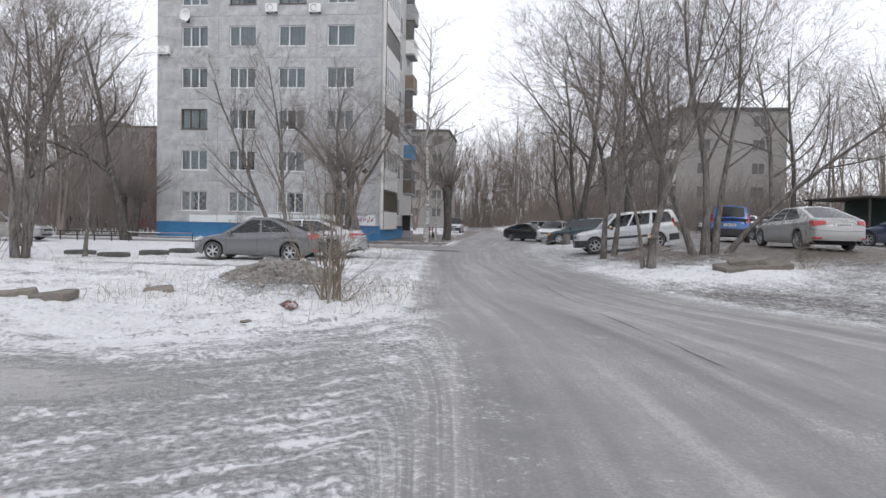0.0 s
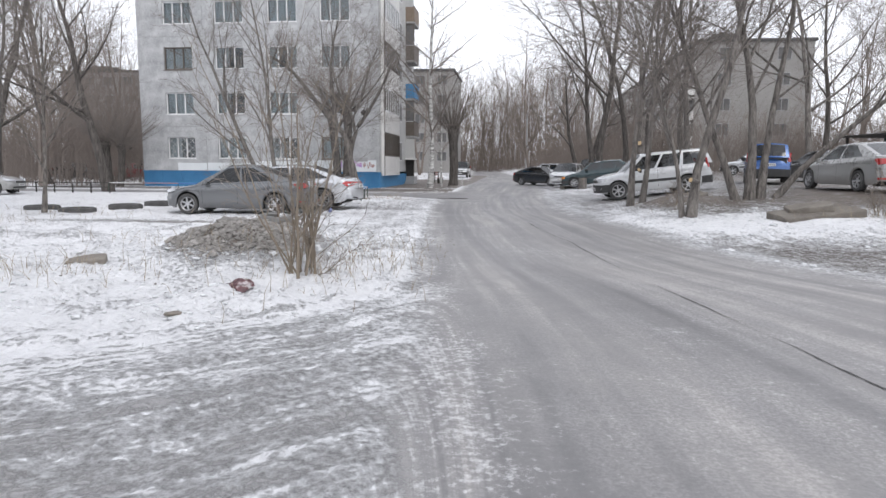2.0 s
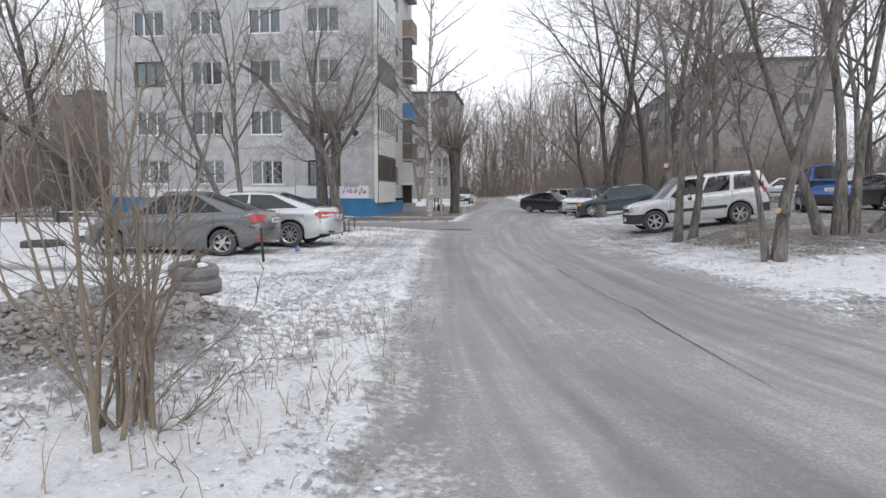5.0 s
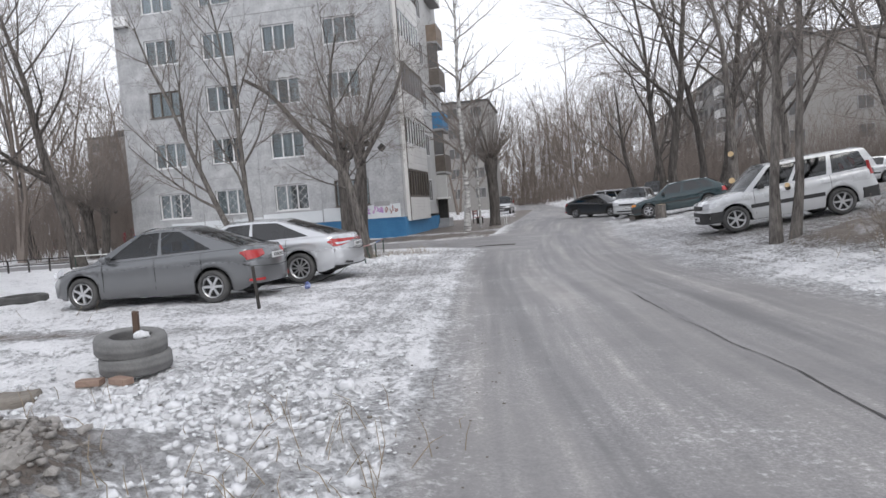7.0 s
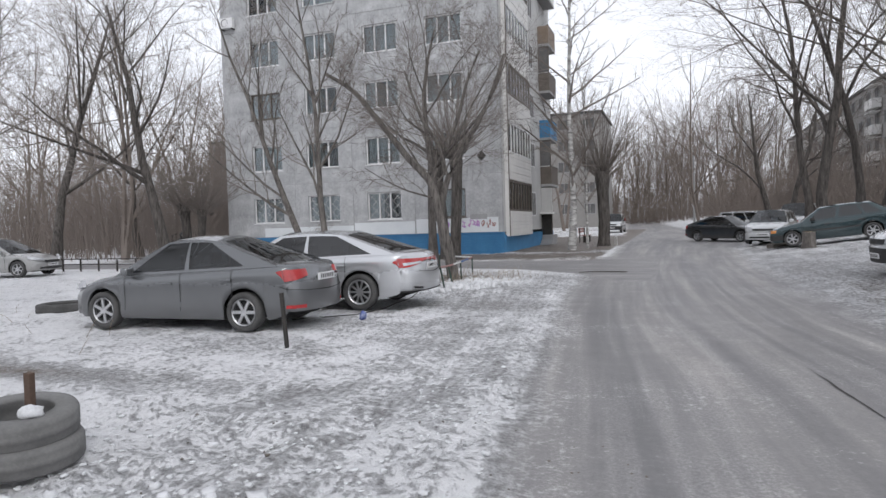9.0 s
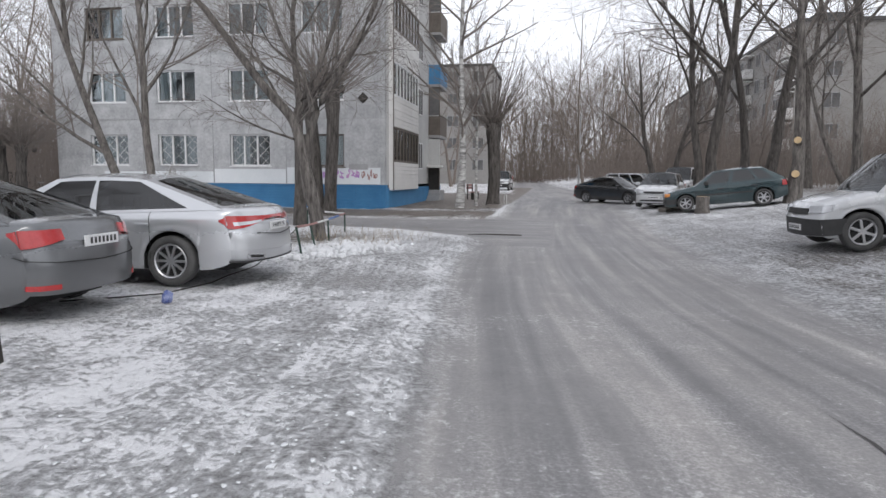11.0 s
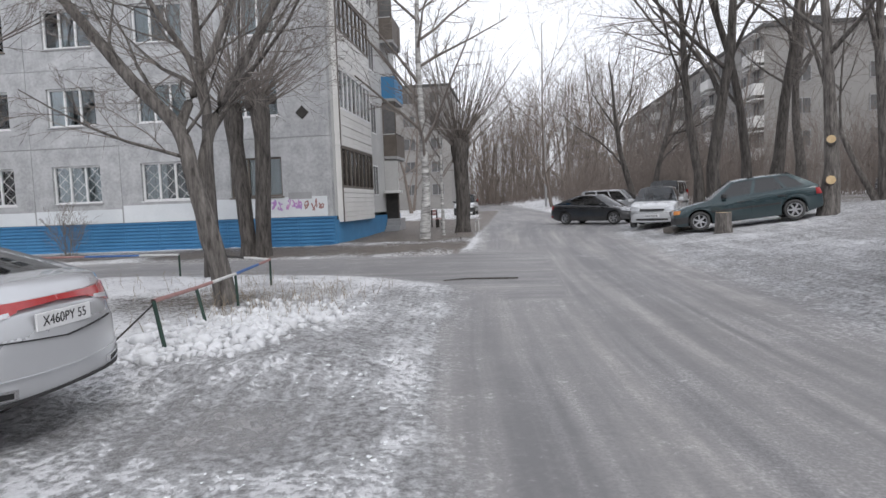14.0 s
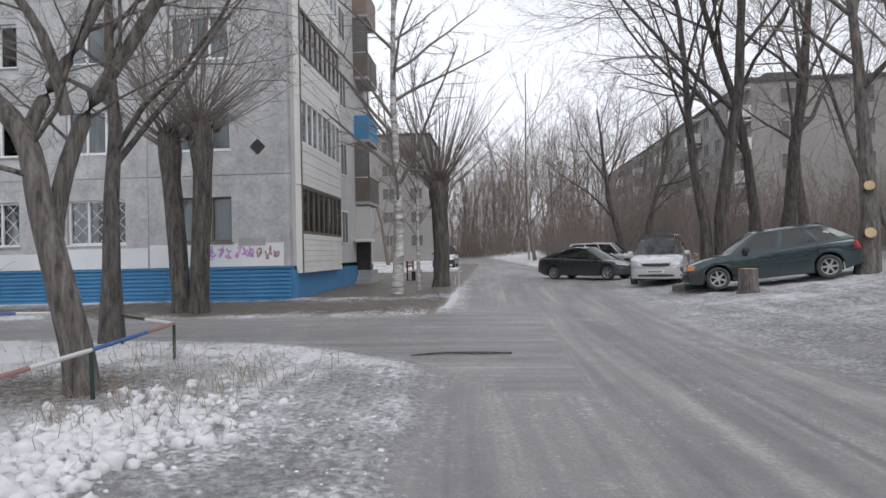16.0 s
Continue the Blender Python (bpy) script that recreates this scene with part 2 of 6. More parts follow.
M_orange = surface("amber_lamp", (0.55, 0.20, 0.05), (0.72, 0.30, 0.08), 8, 0.2, 0, 60, 0.0, coat=0.8)
M_plate = surface("plate_white", (0.60, 0.60, 0.60), (0.74, 0.74, 0.74), 5, 0.5, 0, 60, 0.0)
M_chrome = surface("chrome", (0.55, 0.55, 0.56), (0.70, 0.70, 0.71), 5, 0.18, 1.0, 60, 0.0)
M_seat = surface("seat_cloth", (0.03, 0.03, 0.032), (0.07, 0.068, 0.066), 5, 0.95, 0, 60, 0.1)
M_stone = surface("broken_concrete", (0.19, 0.178, 0.165), (0.40, 0.38, 0.357), 3, 0.95, 0, 22, 0.6, 0.02, vary=0.5)
M_slab = surface("old_slab", (0.10, 0.088, 0.075), (0.25, 0.225, 0.195), 3, 0.95, 0, 22, 0.6, 0.02, vary=0.3)
M_snow = surface("lump_snow", (0.48, 0.485, 0.495), (0.78, 0.785, 0.795), 3, 0.8, 0, 20, 0.6, 0.02)
M_grass = surface("dry_grass", (0.20, 0.16, 0.11), (0.38, 0.31, 0.22), 3, 0.9, 0, 30, 0.0)


# ---- mesh helpers ----
def mesh_object(name, verts, faces, material, parent=None, smooth=False, label=""):
    me = bpy.data.meshes.new(name)
    me.from_pydata([tuple(v) for v in verts], [], faces)
    me.materials.append(material)
    if smooth:
        me.polygons.foreach_set("use_smooth", [True] * len(me.polygons))
    me.update()
    ob = new(name, me)
    if parent is not None:
        ob.parent = parent
    if label:
        tagged(ob, label)
    return ob


def part(name, bm, material, parent, label="", smooth=False):
    me = bpy.data.meshes.new(name)
    bm.to_mesh(me)
    bm.free()
    me.materials.append(material)
    if smooth:
        me.polygons.foreach_set("use_smooth", [True] * len(me.polygons))
    ob = new(name, me)
    ob.parent = parent
    if label:
        tagged(ob, label)
    return ob


def thing(name, m, label, category, group="", kind=""):
    e = new(name)
    e.matrix_world = m
    return tagged(e, label, category, group, kind)


def box(bm, x0, y0, z0, x1, y1, z1, bevel=0.0, m=None):
    g = bmesh.ops.create_cube(bm, size=1)
    bmesh.ops.scale(bm, vec=(x1 - x0, y1 - y0, z1 - z0), verts=g["verts"])
    bmesh.ops.translate(bm, vec=((x0 + x1) / 2, (y0 + y1) / 2, (z0 + z1) / 2), verts=g["verts"])
    vs = g["verts"]
    if bevel:
        es = list({e for v in vs for e in v.link_edges})
        r = bmesh.ops.bevel(bm, geom=es, offset=bevel, segments=2, profile=0.6, affect="EDGES")
        vs = list({v for f in r["faces"] for v in f.verts} | {v for v in vs if v.is_valid})
    if m is not None:
        bmesh.ops.transform(bm, matrix=m, verts=[v for v in vs if v.is_valid])
    return bm


def boxes(*args, bevel=0.0):
    bm = bmesh.new()
    for a in args:
        box(bm, *a, bevel=bevel)
    return bm


def tube(points, radii, sides, verts, faces, closed_end=True):
    """Adds a tapering tube along the points to the lists."""
    start = len(verts)
    n = len(points)
    for i, p in enumerate(points):
        a = points[max(i - 1, 0)]
        b = points[min(i + 1, n - 1)]
        d = (b - a).normalized()
        ref = Vector((0, 0, 1)) if abs(d.z) < 0.9 else Vector((1, 0, 0))
        u = d.cross(ref).normalized()
        w = d.cross(u)
        for k in range(sides):
            an = 2 * math.pi * k / sides
            verts.append(p + (u * math.cos(an) + w * math.sin(an)) * radii[i])
    for i in range(n - 1):
        for k in range(sides):
            q = start + i * sides + k
            r = start + i * sides + (k + 1) % sides
            faces.append((q, r, r + sides, q + sides))
    if closed_end:
        faces.append(tuple(start + (n - 1) * sides + k for k in range(sides)))


def lathe(profile, sides, axis="Y"):
    """A ring swept from (radius, along) points round the y axis."""
    vs, fs = [], []
    n = len(profile)
    for k in range(sides):
        a = 2 * math.pi * k / sides
        for r, h in profile:
            vs.append((r * math.cos(a), h, r * math.sin(a)))
    for k in range(sides):
        k2 = (k + 1) % sides
        for i in range(n - 1):
            fs.append((k * n + i, k * n + i + 1, k2 * n + i + 1, k2 * n + i))
    return vs, fs


# ---- ground ----
def fbm(x, y, scale, octaves=4, seed=0):
    """Value noise on arrays, about -1 to 1."""
    out = np.zeros_like(x, dtype=float)
    amp, tot = 1.0, 0.0
    rs = np.random.RandomState(seed)
    table = rs.rand(256, 256)
    for _ in range(octaves):
        u, v = x * scale + 37.1, y * scale + 11.7
        i, j = np.floor(u).astype(int), np.floor(v).astype(int)
        fu, fv = u - i, v - j
        fu, fv = fu * fu * (3 - 2 * fu), fv * fv * (3 - 2 * fv)
        i0, j0, i1, j1 = i % 256, j % 256, (i + 1) % 256, (j + 1) % 256
        val = (table[i0, j0] * (1 - fu) + table[i1, j0] * fu) * (1 - fv) + (table[i0, j1] * (1 - fu) + table[i1, j1] * fu) * fv
        out += amp * (val * 2 - 1)
        tot += amp
        amp *= 0.5
        scale *= 2.1
    return out / tot


LEFT_Y = [-30, 0, 4, 7.8, 10, 13.6, 18.4, 21.5, 25, 28, 36, 42, 50, 60, 90, 160]
LEFT_X = [1.5, 1.1, 0.8, 0.4, 0.05, -0.45, -1.0, -1.4, -1.75, -1.9, -2.1, -2.2, -2.6, -3.2, -5.2, -10]
RIGHT_Y = [-30, 2, 6, 9, 11, 13.7, 16, 18, 22, 26, 32, 38, 43, 48, 52, 62, 66, 90, 160]
RIGHT_X = [9.5, 9.5, 8.6, 7.0, 5.6, 4.6, 4.2, 3.9, 3.1, 2.8, 2.5, 2.6, 2.8, 3.6, 5.0, 5.0, 2.4, -0.2, -6]


DRIVE_X = [-60, -10, -4, -2.9, -2, -1.1, -0.3, 0.2, 1.0]
DRIVE_Y = [5.0, 5.2, 5.4, 5.6, 6.2, 7.1, 8.4, 9.2, 10.2]


def step(a, b, v):
    t = np.clip((v - a) / (b - a), 0, 1)
    return t * t * (3 - 2 * t)


def blob(x, y, cx, cy, rx, ry):
    return np.exp(-(((x - cx) / rx) ** 2 + ((y - cy) / ry) ** 2))


def track_frame(x, y):
    """Distance from and length along the line on which wheels swing from the drive into the road."""
    kx = np.array(DRIVE_X[:7] + [0.05, -0.2, -0.45, -1.0])
    ky = np.array(DRIVE_Y[:7] + [10.0, 12.0, 13.6, 18.4])
    ax = np.concatenate([np.linspace(kx[i], kx[i + 1], 14)[:-1] for i in range(len(kx) - 1)] + [kx[-1:]])
    ay = np.concatenate([np.linspace(ky[i], ky[i + 1], 14)[:-1] for i in range(len(kx) - 1)] + [ky[-1:]])
    run = np.concatenate([[0], np.cumsum(np.hypot(np.diff(ax), np.diff(ay)))])
    run = run - run[-1] + 18.4
    d, v = np.full(x.shape, 1e9), np.zeros(x.shape)
    for i in range(len(ax) - 1):
        ex, ey = ax[i + 1] - ax[i], ay[i + 1] - ay[i]
        t = np.clip(((x - ax[i]) * ex + (y - ay[i]) * ey) / (ex * ex + ey * ey), 0, 1)
        q = np.hypot(x - ax[i] - t * ex, y - ay[i] - t * ey)
        near = q < np.abs(d)
        sign = np.where((x - ax[i]) * ey - (y - ay[i]) * ex >= 0, 1.0, -1.0)
        d = np.where(near, q * sign, d)
        v = np.where(near, run[i] + t * (run[i + 1] - run[i]), v)
    return d, v


def side_road(x, y):
    """The drive that turns off to the left in front of the house, 1 inside."""
    yc = 34.2 - 1.4 * np.exp((np.minimum(x, -1.0) + 1.5) * 0.35)
    half = 1.8 + 2.2 * np.exp((np.minimum(x, -1.0) + 1.5) * 0.5)
    return (1 - step(half - 0.5, half + 0.4, np.abs(y - yc))) * (1 - step(-1.0, 0.5, x)) * step(-46, -40, x)


def plan(x, y):
    """Height and covers of the ground: z, snow, dirt, road."""
    xl, xr = np.interp(y, LEFT_Y, LEFT_X), np.interp(y, RIGHT_Y, RIGHT_X)
    n1, n2 = fbm(x, y, 0.35, 3, 3), fbm(x, y, 1.6, 4, 5)
    wob = 0.25 * n2
    road = step(-0.25, 0.25, x - xl + wob) * (1 - step(-0.3, 0.5, x - xr + wob))
    side = side_road(x, y)
    bound = np.interp(x, DRIVE_X, DRIVE_Y)
    over = y - bound
    near_drive = (1 - step(-0.25, 0.35, over + 0.6 * wob)) * (1 - step(-0.5, 1.0, x - xl))
    z = 0.0072 * np.clip(y - 25, 0, 35) + 0.012 * np.clip(y - 60, 0, 240)
    rise = np.clip(0.115 * (x - xr), 0, 0.86)
    z = z + rise * step(4, 13, y) * (0.35 + 0.65 * step(14, 21, y))
    field = (1 - step(-0.5, 0.25, x - xl)) * (1 - side) * step(-0.25, 0.55, over + 0.6 * wob)
    cars_pad = blob(x, y, -5.2, 20.2, 4.6, 3.0)
    lumpy = field * (1 - step(15.5, 16.5, y)) + 0.35 * field * step(16, 17, y)
    z = z + field * 0.05 + lumpy * (0.10 * n2 + 0.05 * n1 + 0.075 * fbm(x, y, 5.0, 3, 15))
    z = z + 0.13 * blob(x, y, -3.9, 25.3, 1.1, 1.7) + 0.11 * blob(x, y, -3.2, 24.2, 0.9, 1.0) * (1 + n2)
    z = z + 0.10 * blob(x, y, -3.4, 36.6, 1.6, 0.6) + 0.12 * blob(x, y, -2.9, 43.5, 0.6, 2.0)
    # bank and heaps on the far side of the road
    bank = step(0.1, 1.2, x - xr) * step(9, 13, y)
    z = z + bank * (0.05 * n2 + 0.04 * n1)
    z = z + 0.12 * blob(x, y, 7.6, 16.0, 2.6, 1.3) + 0.30 * blob(x, y, 6.4, 21.9, 1.1, 0.9) * (1 + 0.5 * n2)
    z = z + 0.14 * blob(x, y, 9.8, 39.0, 1.8, 2.2)
    # heap of rubble and earth, tyre stand
    heap = np.clip(1.2 * blob(x, y, -2.9, 10.5, 0.95, 1.2) + 0.5 * blob(x, y, -2.2, 11.5, 0.6, 0.7), 0, 1.15)
    z = z + 0.46 * heap + 0.05 * heap * n2
    z = z + road * (0.012 * n2) + (1 - np.maximum(road, side)) * 0.028 * fbm(x, y, 5.5, 3, 17)
    # ruts
    z = z - 0.025 * near_drive * step(0.35, 0.8, fbm(x * 0.15, over * 1.3, 1.0, 2, 9) + 0.5)
    # snow cover
    snow = np.full_like(x, 0.62)
    snow = np.where(field > 0.5, 0.93 + 0.10 * (1 - step(9, 12, y)), snow)
    edge = np.exp(-((x - xl + 0.9) / 0.75) ** 2) * step(9, 11, y) * (y < 30)
    snow = snow - 0.08 * edge * (1 - side) * (1 - 0.7 * step(15, 17, y))
    snow = snow - 0.04 * field * step(15.9, 16.5, y) * (1 - step(29.5, 31, y)) * step(-4.6, -3.2, x)
    snow = snow - 0.16 * cars_pad * step(16, 17, y)
    snow = snow - 0.45 * np.clip(fbm(x, y, 1.1, 3, 23), 0, 1) * lumpy * (x < -1.8)
    snow = snow - 0.13 * field * step(10.5, 12, y) * (1 - step(23, 25, y)) * step(-4.0, -2.5, x)
    snow = snow + 0.08 * field * step(16, 17.5, y) * (1 - step(22.5, 24.5, y)) * step(-4.2, -3.0, x)
    snow = snow - 0.42 * blob(x, y, -3.2, 22.6, 1.3, 0.6) - 0.85 * blob(x, y, -7.4, 16.45, 2.8, 0.34)
    snow = snow + 0.20 * blob(x, y, -4.1, 25.3, 0.9, 1.5) - 0.12 * blob(x, y, -2.9, 26.0, 1.0, 3.2) - 0.16 * blob(x, y, -4.2, 25.2, 0.9, 1.8) - 0.18 * blob(x, y, -3.2, 25.0, 0.9, 1.6) - 0.22 * blob(x, y, -4.6, 29.0, 2.4, 1.8) - 0.10 * blob(x, y, -2.6, 26.5, 1.0, 3.5)
    turned = 0.66 + 0.10 * n1 + 0.30 * np.exp(-((over + 0.1) / 0.55) ** 2) - 0.62 * blob(x, y, -2.9, 3.75, 1.35, 0.6) - 0.45 * blob(x, y, -5.5, 3.7, 2.5, 0.7) - 0.16 * blob(x, y, -0.2, 4.6, 0.9, 1.6)
    snow = snow * (1 - near_drive) + turned * near_drive
    snow = snow * (1 - 0.9 * heap) - 0.16 * blob(x, y, -1.5, 10.1, 0.8, 1.2)
    right = step(0.0, 1.0, x - xr)
    rs = 0.44 + 0.30 * n1 + 0.55 * blob(x, y, 7.2, 16.3, 3.2, 2.0) + 0.4 * blob(x, y, 4.6, 21.0, 1.4, 3.5) - 0.45 * blob(x, y, 11.5, 21.5, 3.6, 3.0) - 0.8 * blob(x, y, 6.4, 21.9, 1.3, 1.0)
    rs = rs + 0.30 * blob(x, y, 6.0, 38.5, 3.0, 5.0) - 0.12 * step(8, 14, x)
    snow = np.where(right > 0.5, rs, snow)
    snow = snow * (1 - road) + road * (0.08 + 0.30 * blob(x - 0.21 * (4.8 - y), y, 1.22, 4.6, 0.32, 1.9) + 0.08 * n1 + 0.22 * (1 - step(0.0, 0.7, x - xl)) + 0.16 * (1 - step(0.0, 1.2, xr - x)))
    snow = snow * (1 - side) + side * (0.14 + 0.25 * n1)
    dirt = np.zeros_like(x)
    yard = step(35.2, 36.4, y + 0.5 * n1) * (1 - step(-2.9, -2.2, x)) * (y < 80) * (x > -28)
    strip = np.exp(-((y - 36.1 - 0.3 * n1) / 0.35) ** 2) + 0.9 * blob(x, y, -13, 40.6, 14, 0.9)
    snow = np.where(yard > 0.5, -0.06 + 1.0 * strip + 0.25 * n1 + 0.35 * (x < -12), snow)
    dirt = np.maximum(dirt, yard)
    dirt = np.maximum(dirt, heap * 1.0)
    dirt = np.maximum(dirt, 0.75 * right * (1 - step(40, 60, x)) * (1 - 0.65 * step(24, 30, y) * (1 - step(9, 12, x))))
    dirt = np.maximum(dirt, 0.18 * field)
    dirt = np.maximum(dirt, 0.6 * blob(x, y, -7.4, 16.45, 2.8, 0.34))
    dirt = np.maximum(dirt, 0.9 * blob(x, y, -6.6, 28.6, 2.2, 1.6))
    snow = snow - 0.45 * blob(x, y, -6.8, 28.2, 1.8, 1.2)
    snow = np.where((y > 62) & (road < 0.5), 0.72 + 0.2 * n1, snow)
    # flow of the wheel tracks: along the road, round the bend into the drive, along the side drive
    fu, fv = 5.2 * (x - xl) / (xr - xl), y
    du, dv = track_frame(x, y)
    k = (1 - step(10, 17, y)) * (1 - step(-0.2, 0.7, x - xl))
    fu, fv = fu * (1 - k) + du * k, fv * (1 - k) + dv * k
    fu, fv = np.where(side > 0.5, y * 0.9, fu), np.where(side > 0.5, x, fv)
    verge_ = np.exp(-((x - xl + 1.2) / 1.6) ** 2) * (y > 6) * (y < 31)
    tracks = np.clip(0.8 * near_drive + 0.45 * verge_ + 0.12 * side + 0.4 * right * (1 - step(4.0, 7.0, x - xr)), 0, 1)
    return z, snow, dirt, np.maximum(road, side), fu, fv, tracks


def ground_z(x, y):
    return float(plan(np.array([float(x)]), np.array([float(y)]))[0][0])


def axis_steps(a, b, d, lo, hi, grow=1.16):
    mid = list(np.arange(a, b + d / 2, d))
    left, right, s = [], [], d
    p = a
    while p > lo:
        s *= grow
        p -= s
        left.append(p)
    s, p = d, b
    while p < hi:
        s *= grow
        p += s
        right.append(p)
    return np.array(left[::-1] + mid + right)


def build_ground():
    xs = axis_steps(-9.5, 9.5, 0.11, -700, 700)
    ys = axis_steps(1.2, 31.0, 0.11, -500, 900, 1.10)
    gx, gy = np.meshgrid(xs, ys)
    z, snow, dirt, road, fu, fv, tracks = plan(gx.ravel(), gy.ravel())
    co = np.stack([gx.ravel(), gy.ravel(), z], 1)
    nx, ny = len(xs), len(ys)
    idx = np.arange(nx * ny).reshape(ny, nx)
    quads = np.stack([idx[:-1, :-1], idx[:-1, 1:], idx[1:, 1:], idx[1:, :-1]], -1).reshape(-1, 4)
    isroad = road[quads].mean(1) > 0.5
    for name, sel, label, cat in (("ground", ~isroad, "trodden white snow with bare brown earth patches", "ground"), ("road", isroad, "grey asphalt road under dusty worn ice", "road")):
        q = quads[sel]
        used, inv = np.unique(q, return_inverse=True)
        me = bpy.data.meshes.new(name)
        me.from_pydata(co[used].tolist(), [], inv.reshape(-1, 4).tolist())
        for key, arr in (("snow", snow), ("dirt", dirt), ("lane", road), ("flow_u", fu), ("flow_v", fv), ("tracks", tracks)):
            a = me.attributes.new(key, "FLOAT", "POINT")
            a.data.foreach_set("value", arr[used].astype(np.float32))
        me.polygons.foreach_set("use_smooth", [True] * len(me.polygons))
        me.materials.append(M_ground)
        tagged(new(name, me), label, cat, kind="structure")


build_ground()

# ---- apartment house in front ----
FX0, FX1, FY = -23.0, -7.3, 40.46
Z0, STOREY, FLOORS = 1.18, 2.8, 9
COLS = [-21.25, -17.83, -14.36, -11.0]
BREAKS = [FX0, -18.6, -15.15, -11.73, FX1]
WIN_W, WIN_H, WIN_LOW = 1.9, 1.38, 0.77


def panel_mesh(w, h, opening, depth=0.30, joint=0.012):
    """A wall panel in the xz plane with one opening (x0, z0, x1, z1) through it, or none."""
    bm = bmesh.new()
    j = joint
    if opening is None:
        box(bm, j, 0, j, w - j, depth, h - j, 0.008)
        return bm
    a, b, c, d = opening
    xs, zs = [j, a, c, w - j], [j, b, d, h - j]
    grid = {}
    for yi, y in enumerate((0, depth)):
        for i, x in enumerate(xs):
            for k, z in enumerate(zs):
                grid[yi, i, k] = bm.verts.new((x, y, z))
    for i in range(3):
        for k in range(3):
            if (i, k) == (1, 1):
                continue
            bm.faces.new([grid[0, i, k], grid[0, i + 1, k], grid[0, i + 1, k + 1], grid[0, i, k + 1]])
            bm.faces.new([grid[1, i, k], grid[1, i, k + 1], grid[1, i + 1, k + 1], grid[1, i + 1, k]])
    for (i, k), (i2, k2) in (((1, 1), (2, 1)), ((2, 1), (2, 2)), ((2, 2), (1, 2)), ((1, 2), (1, 1)), ((0, 0), (0, 3)), ((0, 3), (3, 3)), ((3, 3), (3, 0)), ((3, 0), (0, 0))):
        bm.faces.new([grid[0, i, k], grid[0, i2, k2], grid[1, i2, k2], grid[1, i, k]])
    bmesh.ops.recalc_face_normals(bm, faces=bm.faces)
    return bm


def window_frame_mesh(w, h, splits, bar=0.065, depth=0.07):
    xs = [0, bar] + [e for t in splits for e in (t * w - bar / 2, t * w + bar / 2)] + [w - bar, w]
    zs = [0, bar, h - bar, h]
    bm = bmesh.new()
    at_ = {}

    def corner(i, j, k):
        if (i, j, k) not in at_:
            at_[i, j, k] = bm.verts.new((xs[i], depth * j, zs[k]))
        return at_[i, j, k]

    def solid(i, k):
        return 0 <= i < len(xs) - 1 and 0 <= k < 3 and (k != 1 or i % 2 == 0)

    for i in range(len(xs) - 1):
        for k in range(3):
            if not solid(i, k):
                continue
            for j in (0, 1):
                bm.faces.new([corner(i, j, k), corner(i + 1, j, k), corner(i + 1, j, k + 1), corner(i, j, k + 1)])
            for di, dk, e in ((-1, 0, ((i, k), (i, k + 1))), (1, 0, ((i + 1, k), (i + 1, k + 1))), (0, -1, ((i, k), (i + 1, k))), (0, 1, ((i, k + 1), (i + 1, k + 1)))):
                if not solid(i + di, k + dk):
                    (a, c), (d, g) = e
                    bm.faces.new([corner(a, 0, c), corner(d, 0, g), corner(d, 1, g), corner(a, 1, c)])
    bmesh.ops.recalc_face_normals(bm, faces=bm.faces)
    return bm


def shared(name, bm, material, smooth=False):
    me = bpy.data.meshes.new(name)
    bm.to_mesh(me)
    bm.free()
    me.materials.append(material)
    if smooth:
        me.polygons.foreach_set("use_smooth", [True] * len(me.polygons))
    return me


def put(name, me, parent, m, label=""):
    ob = new(name, me)
    ob.parent = parent
    ob.matrix_basis = m
    return tagged(ob, label) if label else ob


def grille_mesh(w, h):
    bm = bmesh.new()
    n = 4
    for i in range(n):
        for k in range(3):
            cx, cz = (i + 0.5) * w / n, (k + 0.5) * h / 3
            for s in (1, -1):
                a = math.atan2(h / 3, s * w / n)
                box(bm, -0.5 * math.hypot(w / n, h / 3), -0.005, -0.006, 0.5 * math.hypot(w / n, h / 3), 0.005, 0.006, m=pose(cx, 0, cz, 0, -math.degrees(a), 0))
    return bm


